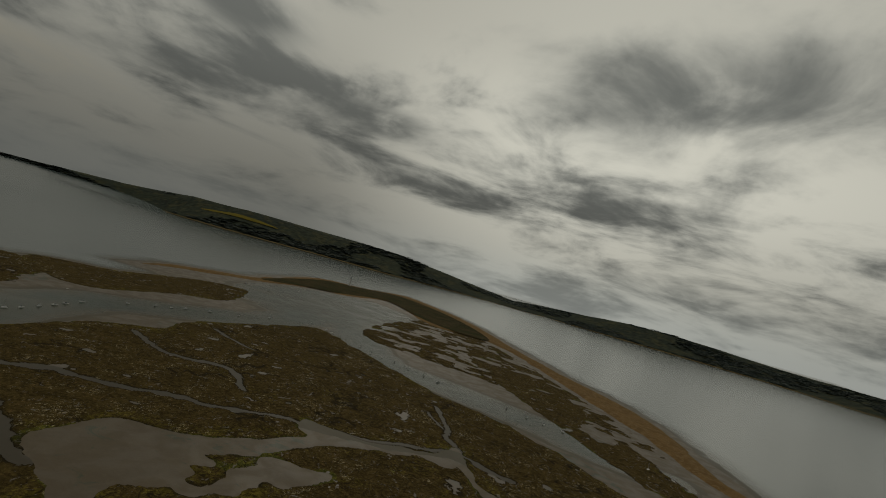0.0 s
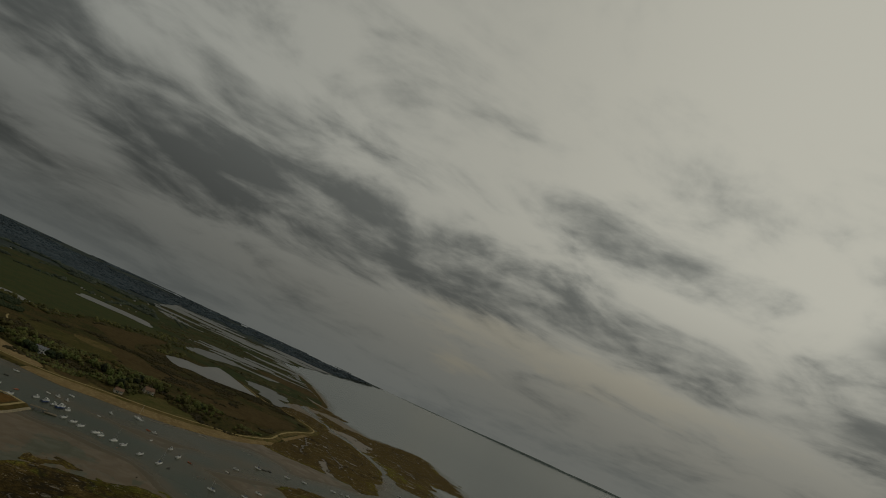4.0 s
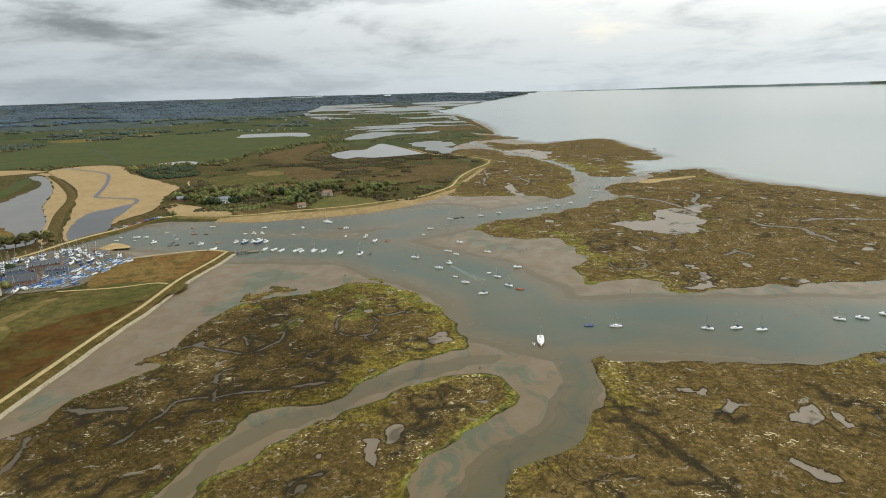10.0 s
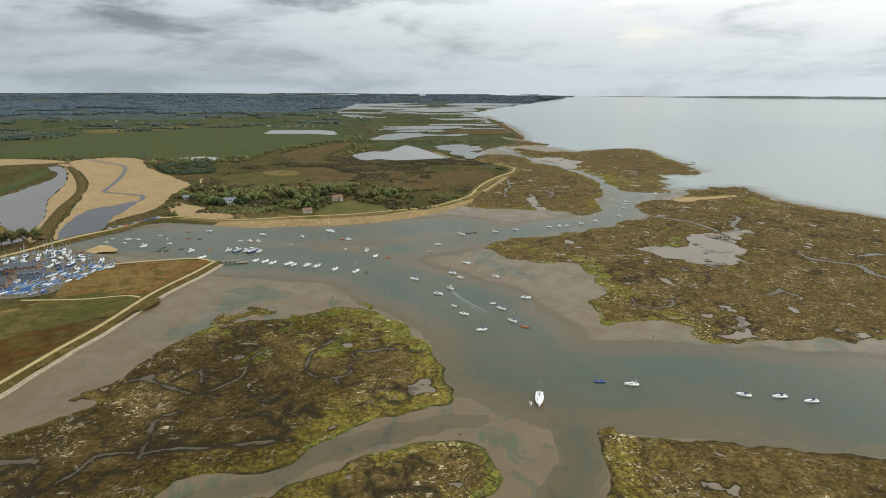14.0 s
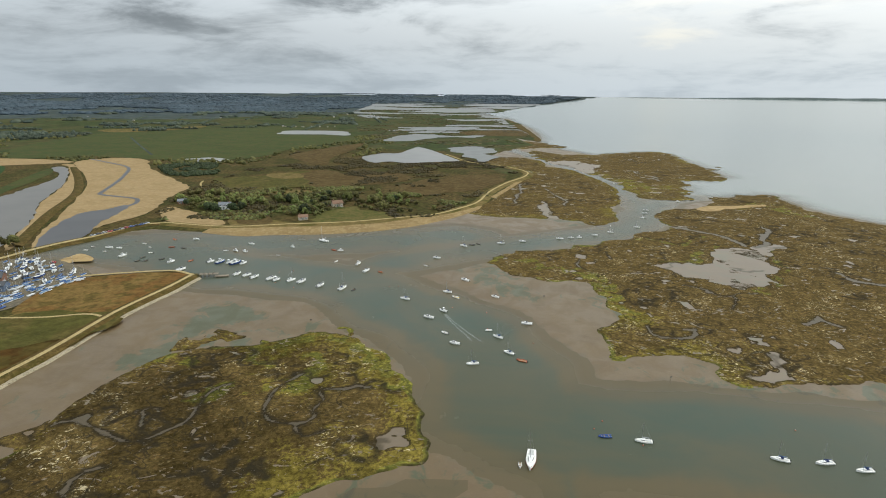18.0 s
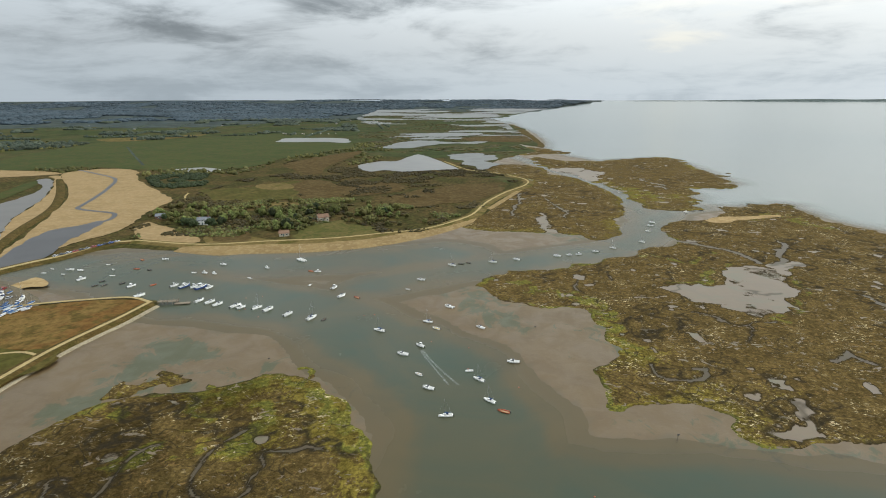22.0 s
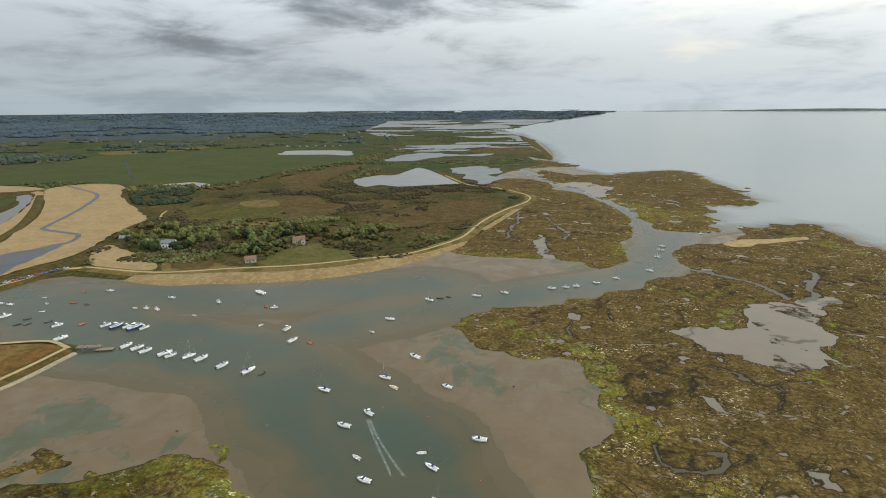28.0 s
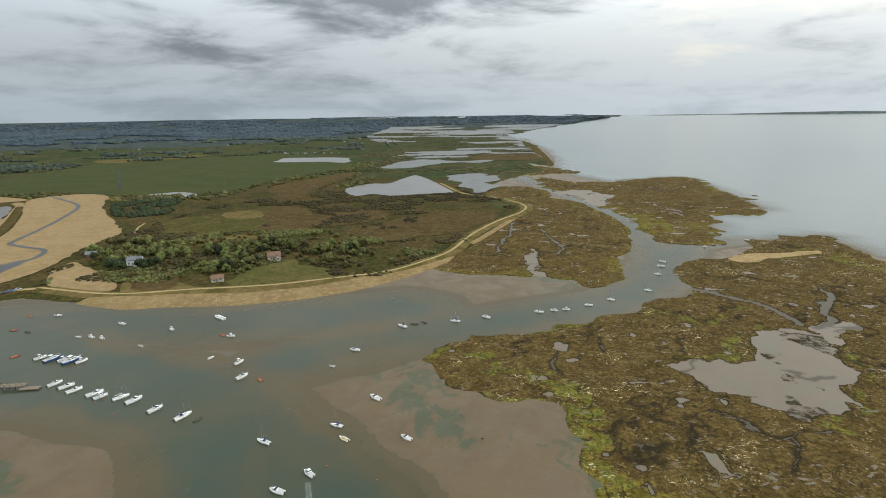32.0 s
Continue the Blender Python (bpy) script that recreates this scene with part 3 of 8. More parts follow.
# ------------------------------------------------------------------ the plan, in metres, placed to fit the camera's view
SEAWALL = [(-184, -160), (-182, -40), (-179, 31), (-179, 39), (-179, 48), (-178, 68), (-176, 92), (-173, 122), (-170, 161), (-166, 215), (-162, 248), (-160, 291), (-153, 327), (-150, 350)]
QUAY_PATH = [(-150, 352), (-166, 359), (-184, 356), (-209, 348), (-228, 339)]
BRANCH = [(-162, 286), (-174, 289), (-191, 284), (-208, 282), (-226, 281)]
ROAD = [(-239, 115), (-242, 146), (-244, 181), (-244, 221), (-250, 268), (-252, 288), (-275, 313), (-307, 322), (-318, 301), (-302, 249), (-333, 241), (-365, 238), (-400, 232), (-433, 216)]
CAUSEWAY = [(-301, 355), (-294, 372), (-289, 394), (-281, 415), (-270, 435), (-263, 455), (-256, 475), (-242, 482)]
BEACHPATH = [(-242, 483), (-182, 473), (-135, 485), (-86, 497), (-46, 516), (-14, 533), (9, 562), (27, 596), (41, 657), (64, 721), (91, 775), (99, 817), (84, 857), (51, 900), (15, 931), (-26, 1039)]
M1 = [(-162, 47), (-161, 59), (-156, 70), (-162, 85), (-158, 109), (-164, 127), (-152, 141), (-149, 158), (-138, 170), (-124, 183), (-126, 208), (-116, 240), (-110, 254), (-96, 262), (-80, 262), (-70, 266), (-62, 274), (-55, 281), (-36, 275), (-19, 256), (-4, 233), (5, 212), (6, 196), (1, 184), (-20, 176), (-32, 169), (-41, 158), (-54, 147), (-77, 141), (-81, 132), (-84, 118), (-89, 107), (-94, 97), (-100, 87), (-108, 86), (-117, 87), (-126, 87), (-132, 82), (-133, 74), (-136, 66), (-141, 59), (-149, 54), (-157, 52)]
M2 = [(-150, 31), (-145, 43), (-139, 50), (-134, 58), (-128, 67), (-120, 74), (-110, 77), (-98, 78), (-90, 84), (-86, 93), (-80, 106), (-72, 116), (-68, 126), (-59, 134), (-46, 141), (-33, 150), (-22, 158), (-8, 164), (10, 165), (18, 160), (22, 152), (19, 142), (11, 136), (1, 129), (-5, 125), (-9, 118), (-17, 103), (-18, 94), (-16, 87), (-19, 81), (-28, 75), (-25, 71), (-30, 45), (-60, 15), (-100, -10), (-150, -20)]
M3 = [(66, 168), (100, 165), (140, 158), (185, 168), (224, 164), (272, 158), (304, 148), (330, 128), (393, 132), (470, 101), (546, 71), (501, 17), (437, -45), (396, -84), (369, -129), (334, -173), (291, -206), (266, -225), (230, -260), (200, -230), (198, -141), (258, -114), (235, -102), (222, -58), (227, -30), (208, -30), (198, -40), (163, -9), (157, 9), (153, 26), (135, 36), (112, 40), (100, 24), (86, 6), (60, -4), (30, 10), (5, 45), (-1, 78), (5, 100), (18, 109), (36, 121), (48, 143), (55, 169), (63, 175)]
M4 = [(30, 399), (44, 421), (74, 428), (97, 438), (119, 452), (145, 464), (162, 487), (184, 499), (187, 525), (200, 573), (218, 582), (243, 591), (303, 637), (351, 656), (346, 610), (348, 560), (369, 526), (399, 479), (435, 418), (430, 357), (417, 304), (384, 287), (352, 273), (338, 263), (267, 246), (215, 248), (163, 240), (142, 241), (125, 241), (118, 245), (119, 253), (115, 259), (102, 262), (83, 258), (78, 266), (81, 283), (85, 292), (97, 308), (94, 319), (95, 338), (90, 355), (75, 354), (58, 365), (43, 377)]
CREEK4 = [(182, 520), (187, 508), (209, 492), (220, 474), (224, 448)]
PAN4 = [(137, 394), (151, 398), (160, 393), (173, 398), (184, 406), (192, 419), (203, 436), (216, 444), (226, 437), (231, 427), (226, 410), (213, 387), (206, 370), (193, 355), (184, 353), (177, 355), (170, 363), (163, 370), (155, 379), (143, 383)]
TURF4W = [(35, 404), (57, 393), (77, 379), (93, 367), (100, 350), (101, 333), (100, 318), (104, 306)]
TURF4P = [(146, 404), (158, 400), (172, 408), (190, 428), (204, 447)]
TURF4Q = [(240, 438), (232, 414), (215, 382), (204, 361), (191, 349), (181, 349)]
TURF4N = [(202, 473), (178, 450), (165, 457), (151, 461)]
TURF4T = [(287, 592), (322, 620), (327, 602), (323, 569), (337, 562)]
M7N = [(36, 925), (48, 1002), (90, 1012), (126, 995), (141, 904), (158, 815), (123, 818), (100, 845), (71, 893)]
M9 = [(-20, 1200), (-56, 1347), (31, 1415), (106, 1372), (173, 1315), (219, 1207), (135, 1175), (90, 1135), (68, 1073), (35, 1123)]
TAN9 = [(-7, 1588), (45, 1674), (160, 1700), (165, 1501), (94, 1482), (13, 1503)]
M6 = [(454, 369), (493, 363), (529, 320), (656, 285), (694, 235), (659, 212), (549, 186), (484, 219), (415, 233), (390, 260), (407, 305)]
M7 = [(92, 800), (132, 879), (161, 869), (183, 784), (192, 705), (182, 632), (163, 587), (157, 553), (146, 523), (127, 508), (112, 524), (78, 532), (48, 534), (14, 550), (20, 590), (38, 650), (64, 728)]
M8 = [(128, 1139), (156, 1101), (237, 1050), (363, 1116), (373, 1030), (357, 814), (318, 789), (284, 793), (268, 726), (239, 651), (209, 639), (204, 705), (204, 785), (177, 869), (136, 1007)]
SPIT = [(614, 373), (734, 378), (812, 355), (915, 320), (1350, 341), (1459, 240), (1672, 139), (1477, -10), (1251, -113), (1023, -175), (780, -256), (653, -312), (539, -333), (436, -335), (357, -337), (250, -400), (235, -385), (336, -312), (378, -300), (455, -291), (571, -261), (758, -212), (900, -168), (985, -110), (962, -19), (1238, 113), (1081, 173), (1025, 232), (874, 278), (772, 322), (694, 353)]
SPITMARSH = [(608, 31), (849, 29), (1106, -28), (984, -118), (803, -186), (640, -236), (529, -269), (437, -290), (404, -289), (434, -253), (469, -212), (516, -157), (538, -106), (558, -37)]
P1 = [(-167, 980), (-143, 1038), (-112, 1049), (-97, 1126), (-83, 1162), (-38, 1061), (0, 941), (-42, 924), (-79, 907), (-113, 922), (-135, 906)]
PFIELD = [(-494, 1526), (-491, 1593), (-347, 1598), (-291, 1451), (-364, 1468), (-467, 1465)]
LAGOON = [(-461, 532), (-477, 611), (-512, 720), (-578, 799), (-558, 799), (-474, 682), (-406, 556), (-359, 484), (-317, 403), (-336, 384), (-348, 426), (-369, 448), (-401, 474)]
POOL2 = [(-294, 406), (-334, 495), (-325, 534), (-315, 552), (-302, 517), (-294, 473), (-277, 435)]
REEDCREEK = [(-611, 916), (-547, 870), (-478, 815), (-433, 733), (-406, 671), (-389, 627), (-379, 606), (-353, 595), (-327, 585), (-314, 563), (-313, 546), (-312, 528)]
REEDS = [(-590, 860), (-567, 922), (-505, 906), (-441, 810), (-327, 682), (-306, 647), (-296, 590), (-278, 527), (-287, 458), (-291, 408), (-305, 417), (-359, 528), (-453, 692)]
REEDS2 = [(-592, 835), (-566, 827), (-428, 634), (-371, 522), (-310, 406), (-316, 404), (-359, 484), (-406, 556), (-474, 683), (-556, 800)]
REEDS3 = [(-989, 934), (-1028, 1047), (-844, 921), (-648, 890), (-599, 855), (-712, 805), (-839, 836), (-916, 863)]
REEDS4 = [(-267, 530), (-258, 541), (-204, 504), (-190, 480), (-240, 489)]
DYKE = [(-554, 807), (-472, 702), (-408, 608), (-364, 513), (-307, 404)]
CROP = [(-914, 567), (-932, 708), (-900, 843), (-701, 823), (-634, 780), (-555, 643), (-572, 579), (-555, 489), (-575, 441), (-599, 373), (-605, 341)]
PASTURE1 = [(-511, 342), (-523, 421), (-513, 508), (-494, 572), (-576, 779), (-536, 734), (-453, 510), (-402, 383), (-445, 357)]
PASTURE2 = [(-851, 1061), (-889, 1205), (-932, 1449), (-796, 1559), (-581, 1771), (-305, 1470), (-247, 1329), (-325, 1120), (-345, 950), (-451, 907), (-614, 944), (-726, 901)]
LAWN1 = [(-394, 187), (-392, 225), (-359, 237), (-301, 221), (-296, 207), (-330, 173), (-352, 157)]
LAWN2 = [(-284, 190), (-259, 199), (-245, 187), (-256, 161), (-262, 149)]
HEATHER = [(-244, 78), (-247, 104), (-237, 141), (-236, 205), (-234, 258), (-218, 282), (-161, 285), (-168, 218), (-175, 124), (-180, 70), (-182, 32)]
QUAYFIELD = [(-162, 287), (-175, 292), (-211, 287), (-220, 323), (-206, 346), (-154, 352)]
YARD = [(-314, 310), (-301, 354), (-271, 381), (-212, 349), (-217, 317), (-221, 289), (-254, 281), (-285, 291)]
SLIP = [(-248, 359), (-253, 373), (-252, 384), (-249, 391), (-235, 383), (-231, 375), (-241, 372), (-241, 359), (-236, 343)]
BROWNFIELD = [(-295, 1014), (-237, 1197), (-205, 1225), (-215, 979), (-202, 875), (-261, 927)]
CH_MAIN = [(-285, 420), (-261, 418), (-194, 401), (-130, 369), (-85, 357), (-46, 339), (-12, 308), (14, 279), (32, 247), (30, 230), (52, 209), (96, 202), (138, 194), (170, 187), (177, 190), (225, 188), (336, 206), (394, 175), (439, 147), (506, 112), (674, 80), (469, -16), (437, -73), (394, -168), (341, -255)]
CH_NORTH = [(-33, 388), (-2, 410), (41, 433), (97, 462), (133, 481), (164, 515), (182, 565), (210, 614), (259, 652)]
CH_M8 = [(189, 588), (193, 641), (198, 742), (178, 832), (142, 984), (114, 1090), (88, 1179)]
CH_IN = [(35, 209), (48, 173), (38, 138), (26, 122), (14, 115), (-1, 101), (-7, 84), (8, 70), (0, 40)]
CH_C1 = [(11, 174), (-1, 172), (-32, 160), (-58, 141), (-74, 129), (-86, 98), (-100, 82), (-124, 79), (-132, 62), (-151, 48), (-165, 36), (-174, 27)]
CH_LOW = [(171, 109), (183, 88), (188, 60), (199, 36), (204, 7), (217, -20), (222, -58), (240, -101), (248, -114), (230, -148)]
CH_LOW2 = [(297, 128), (270, 82), (278, 45), (242, 15)]
WEEDS = [(-121, 286), (-117, 307), (-96, 304), (-84, 291), (-104, 283), (-111, 268), (-92, 263), (-109, 257), (-117, 242), (-121, 233), (-129, 241), (-123, 260), (-121, 272)]
M10 = [(96, -4), (112, -6), (140, -12), (158, -22), (196, -52), (216, -76), (232, -112), (190, -135), (150, -140), (80, -120), (30, -60), (52, -18)]
SEA = [(262, 655), (300, 648), (355, 668), (352, 600), (375, 535), (405, 482), (442, 420), (438, 357), (425, 300), (452, 375), (495, 370), (535, 325), (600, 310), (608, 383), (735, 390), (815, 367), (915, 332), (1350, 353), (1470, 250), (1690, 140), (1485, -22), (1255, -125), (1025, -187), (782, -268), (655, -324), (540, -345), (436, -347), (357, -350), (200, -450), (0, -600), (-500, -900), (-500, -4950), (4950, -4950), (4950, 4950), (1130, 4950), (430, 3590), (110, 2830), (170, 2460), (205, 1820), (195, 1450), (180, 1360), (170, 1250), (240, 1060), (365, 1125), (380, 1030), (365, 815), (320, 780), (290, 785), (275, 725), (250, 655)]
LAND = [(-4950, -300), (-190, -300), (-175, 31), (-174, 68), (-171, 92), (-168, 122), (-165, 161), (-161, 215), (-157, 248), (-155, 291), (-148, 327), (-146, 350), (-150, 356), (-166, 362), (-184, 359), (-209, 351), (-232, 345), (-240, 358), (-258, 372), (-285, 372), (-287, 394), (-277, 415), (-266, 437), (-256, 458), (-240, 468), (-214, 464), (-188, 460), (-161, 454), (-138, 459), (-91, 466), (-43, 486), (-2, 524), (27, 568), (50, 638), (98, 791), (107, 815), (101, 854), (61, 903), (37, 959), (73, 1095), (114, 1179), (159, 1247), (124, 1440), (169, 1354), (186, 1443), (160, 2452), (99, 2815), (420, 3600), (1100, 4950), (-4950, 4950)]
BEACH = [(-196, 459), (-161, 451), (-138, 456), (-91, 463), (-43, 483), (-2, 521), (27, 565)]
GREENSTRIP = [(-243, 88), (-243, 160), (-241, 220), (-237, 262), (-222, 280), (-226, 262), (-233, 220), (-234, 160), (-236, 110)]
STRIP = [(-240, 85), (-240, 160), (-238, 220), (-234, 262), (-218, 284), (-180, 284), (-190, 262), (-205, 235), (-214, 190), (-220, 150), (-228, 110)]
FRINGE = [(-481, 546), (-466, 494), (-417, 450), (-373, 423), (-356, 386), (-377, 363), (-351, 346), (-337, 398), (-326, 411), (-357, 442), (-384, 469), (-418, 498)]
TRACK1 = [(-876, 720), (-858, 780), (-811, 844), (-794, 863)]
TRACK2 = [(-823, 497), (-787, 487), (-737, 456), (-696, 418), (-675, 392)]
FARWOODS = [(-3364, 2101), (-1796, 2269), (-1684, 2554), (-1183, 2421), (-822, 2294), (-548, 2418), (-591, 3013), (-661, 4552), (-390, 4583), (296, 4590), (875, 4516), (927, 4792), (-834, 4524), (-2315, 3975), (-3221, 3284), (-3625, 2832), (-3887, 2461)]
SALTINGS = [(-561, 2786), (-662, 4552), (-391, 4583), (387, 4584), (918, 4507), (625, 2894), (200, 1119), (77, 787), (-28, 1089), (-171, 1153), (-298, 1588), (-439, 2229)]
MIDFIELDS = [(-1545, 1177), (-1194, 1498), (-1029, 1597), (-789, 1713), (-551, 1783), (-321, 1712), (-298, 2032), (-428, 2427), (-630, 2780), (-1088, 2809), (-2142, 2711), (-3285, 2538)]
STUBBLE = [(-1044, 1596), (-1073, 1812), (-802, 1740), (-835, 1538), (-933, 1469)]
LAKE = [(-1018, 1847), (-1066, 2018), (-973, 2064), (-880, 1922), (-916, 1791)]
SAND4 = [(240, 580), (260, 597), (286, 601), (320, 612), (318, 602), (283, 588), (253, 574)]
MEADOW = [(-119, 498), (-117, 538), (-109, 551), (-94, 564), (-61, 541), (-48, 512), (-73, 497)]
SHOREREEDS = [(-270, 530), (-267, 548), (-231, 520), (-195, 492), (-215, 485), (-241, 490)]
SHOREREEDS2 = [(-198, 514), (-192, 528), (-157, 504), (-127, 490), (-76, 496), (-46, 512), (-50, 496), (-113, 476), (-173, 473)]
TRENCH1 = [(-116, 129), (-112, 138), (-108, 146), (-102, 154), (-91, 157), (-80, 159), (-64, 161), (-47, 164)]
RILL1 = [(-153, 105), (-146, 108), (-143, 117), (-145, 130), (-146, 136)]
RILL2 = [(-92, 154), (-95, 166), (-96, 171), (-93, 176)]
RILL3 = [(-122, 199), (-115, 203), (-102, 195), (-93, 192), (-86, 194), (-81, 200), (-80, 209), (-81, 223), (-76, 229)]
RILL4 = [(-49, 238), (-54, 229), (-55, 217), (-50, 207), (-43, 205), (-38, 207), (-36, 218), (-39, 226), (-32, 226), (-24, 230), (-18, 229)]
RILL5 = [(-70, 191), (-65, 192), (-64, 184), (-60, 189), (-58, 194)]
RILL6 = [(-55, 185), (-49, 179), (-47, 183), (-42, 180)]
RILL7 = [(-92, 55), (-88, 62), (-80, 67), (-69, 71), (-64, 80), (-55, 87), (-53, 93), (-49, 103)]
RILL8 = [(-53, 93), (-52, 105), (-46, 110)]
RILL9 = [(-69, 70), (-81, 65), (-88, 61), (-97, 52)]
RILL10 = [(-67, 72), (-60, 75), (-54, 83), (-46, 86), (-44, 96)]
PAN2 = [(-36, 128), (-32, 127), (-29, 118), (-30, 110), (-33, 113), (-36, 120)]
PAN2B = [(-28, 130), (-24, 134), (-22, 128), (-25, 121), (-28, 123)]
RILL11 = [(382, 110), (364, 85), (349, 58)]
RILL12 = [(345, -93), (312, -103), (274, -108), (253, -117), (219, -113)]
OLIVE1 = [(-214, 277), (-195, 291), (-163, 291), (-153, 275), (-170, 256), (-194, 240), (-209, 225), (-222, 233)]
OLIVE2 = [(-253, 179), (-248, 201), (-236, 217), (-223, 209), (-229, 187), (-237, 169)]
BRACK1 = [(-194, 240), (-169, 255), (-159, 251), (-171, 226), (-191, 209), (-204, 217)]
SPITTURF = [(988, -95), (744, -165), (580, -227), (432, -257), (355, -273), (310, -281), (285, -250), (323, -231), (396, -201), (505, -156), (678, -107)]
LANDFAR = [(-548, 2418), (-795, 4284), (-391, 4583), (67, 4600), (387, 4584), (918, 4508), (975, 4792), (-407, 4790), (-1006, 4489)]
RILL13 = [(109, 297), (109, 285), (115, 281), (123, 283), (130, 294), (124, 295)]
RILL14 = [(146, 358), (154, 353), (160, 346), (167, 342), (181, 347)]
RILL15 = [(167, 342), (164, 330), (159, 323)]
TRENCH4 = [(130, 347), (130, 341), (130, 335)]
BAY = [(-234, 420), (-186, 433), (-112, 432), (-45, 447), (11, 462)]
PAN3 = [(105, 125), (113, 131), (121, 132), (118, 126), (110, 121), (105, 122)]
PAN3B = [(122, 127), (126, 125), (124, 120), (119, 119)]
RILL16 = [(51, 127), (58, 121), (63, 112), (66, 103), (70, 95), (71, 89)]
RILL17 = [(80, 126), (87, 130), (87, 123), (94, 125)]
RILL18 = [(56, 97), (62, 95), (69, 94), (74, 96)]
HEATHPOND = [(-446, 912), (-440, 930), (-415, 945), (-380, 925), (-368, 905), (-392, 890), (-425, 893)]
HEATHGREEN = [(-308, 721), (-285, 743), (-200, 752), (-165, 677), (-213, 667), (-260, 655)]
HEATHTAN1 = [(-250, 747), (-250, 774), (-220, 784), (-200, 743), (-217, 730)]
HEATHTAN4 = [(-211, 784), (-192, 815), (-154, 786), (-119, 668), (-148, 661), (-188, 719)]
HEATHTAN2 = [(-224, 639), (-209, 654), (-158, 645), (-156, 631), (-208, 622)]
HEATHTAN3 = [(-195, 511), (-164, 515), (-150, 485), (-172, 482)]
HEATHPATH = [(-291, 654), (-306, 683), (-313, 704)]
THORN = [(-437, 820), (-435, 865), (-371, 870), (-319, 765), (-351, 738), (-383, 749)]
TALLYACHT = [(-93, 440), (-93, 440)]
SOLAR = [(-307, 145), (-307, 145)]
TERRACE = [(-440, 251), (-428, 251), (-420, 254), (-407, 252), (-396, 250), (-392, 255), (-391, 261), (-424, 234), (-410, 235), (-441, 234), (-416, 264), (-407, 269)]
WHITEROW = [(-340, 276), (-330, 274), (-320, 273), (-317, 280), (-308, 279), (-339, 288)]
OUTLIERS = [(-354, 165), (-488, 276), (-553, 365), (-557, 384), (-377, 237), (-400, 301), (-451, 239), (-510, 295), (-474, 290), (-458, 296), (-472, 248), (-308, 206), (-419, 333)]
OUTER2 = [(111, 2470), (187, 2185), (191, 1445), (169, 1354), (177, 1662), (137, 2100)]
P1B = [(-25, 1128), (-4, 1187), (35, 1169), (59, 1129), (60, 1053), (46, 960), (32, 940), (11, 1007)]
P1C = [(-172, 1287), (-171, 1455), (-105, 1525), (-26, 1473), (46, 1503), (31, 1434), (-47, 1417), (-110, 1309)]
RILL1B = [(-144, 155), (-132, 149), (-122, 151)]
RILL3B = [(-93, 192), (-91, 197), (-96, 207), (-92, 209)]
RILL4B = [(-43, 205), (-38, 198), (-31, 202)]
RILL5B = [(-69, 175), (-63, 176), (-53, 173)]
RILL8B = [(-78, 77), (-72, 74), (-67, 80)]
PAN3C = [(94, 103), (98, 100), (98, 95), (94, 97)]
PAN3D = [(92, 137), (96, 137), (92, 130), (90, 132)]
PAN4B = [(130, 332), (139, 332), (142, 324), (142, 318), (138, 319), (134, 325)]
PAN4C = [(230, 450), (243, 454), (253, 450), (251, 440), (235, 428), (229, 434)]
CREEK4B = [(231, 444), (248, 458), (248, 470), (264, 495), (271, 511)]
CREEK4C = [(253, 382), (252, 368), (272, 361), (274, 342), (276, 323)]
CREEK4D = [(189, 303), (198, 308), (202, 302)]
APRON4 = [(131, 257), (151, 280), (159, 280), (151, 257), (139, 244), (129, 246)]
APRON4B = [(146, 281), (159, 291), (162, 283), (153, 270), (146, 268)]
APRON4C = [(188, 257), (206, 266), (212, 254), (198, 247), (186, 249)]
RILL15B = [(90, 382), (87, 392), (92, 408)]
RILL15C = [(113, 409), (118, 423), (117, 427)]
RILL70 = [(66, 600), (69, 635), (77, 670), (82, 723)]
RILL71 = [(108, 692), (112, 655), (118, 625), (116, 592)]
MUD7 = [(88, 590), (97, 613), (98, 553), (102, 498), (96, 512), (89, 552)]
MUD8 = [(152, 956), (211, 957), (208, 848), (172, 823)]
RILL80 = [(259, 849), (263, 818), (261, 765)]
M1N = [(-136, 184), (-124, 207), (-119, 231), (-114, 265), (-103, 278), (-72, 266), (-65, 258), (-57, 278), (-39, 283), (-28, 266), (-37, 229), (-67, 207), (-88, 188), (-112, 180)]
GREEN3 = [(47, 147), (51, 141), (53, 132), (54, 120), (59, 110)]
WEEDB = [(4, 384), (15, 379), (38, 361), (57, 345), (56, 324), (41, 329), (23, 351)]
CREEKA = [(169, 155), (176, 137), (172, 121), (138, 90), (123, 62), (106, 42), (96, 24)]
CREEKD = [(320, -90), (301, -96), (289, -104), (281, -109)]
BASIN = [(560, 110), (640, 215), (740, 262), (850, 268), (1000, 218), (1090, 120), (1040, 60), (960, 20), (760, 25), (620, 40)]
PASTURE3 = [(-599, 335), (-605, 414), (-611, 474), (-555, 545), (-510, 550), (-441, 412), (-468, 379), (-519, 347), (-541, 325), (-512, 272)]
VILLAGE = [(-470, 150), (-480, 330), (-400, 372), (-345, 352), (-322, 300), (-285, 315), (-262, 300), (-252, 240), (-252, 150), (-246, 70), (-250, 30), (-330, 20), (-430, 90)]
TURF1A = [(-71, 250), (-61, 270), (-42, 279), (-24, 265), (-11, 245), (0, 228)]
TURF1B = [(-45, 251), (-46, 232), (-57, 227), (-73, 224), (-90, 220)]
TURF1C = [(-136, 231), (-125, 239), (-112, 246), (-100, 247)]
TURF8 = [(132, 934), (180, 817), (207, 748), (236, 709)]
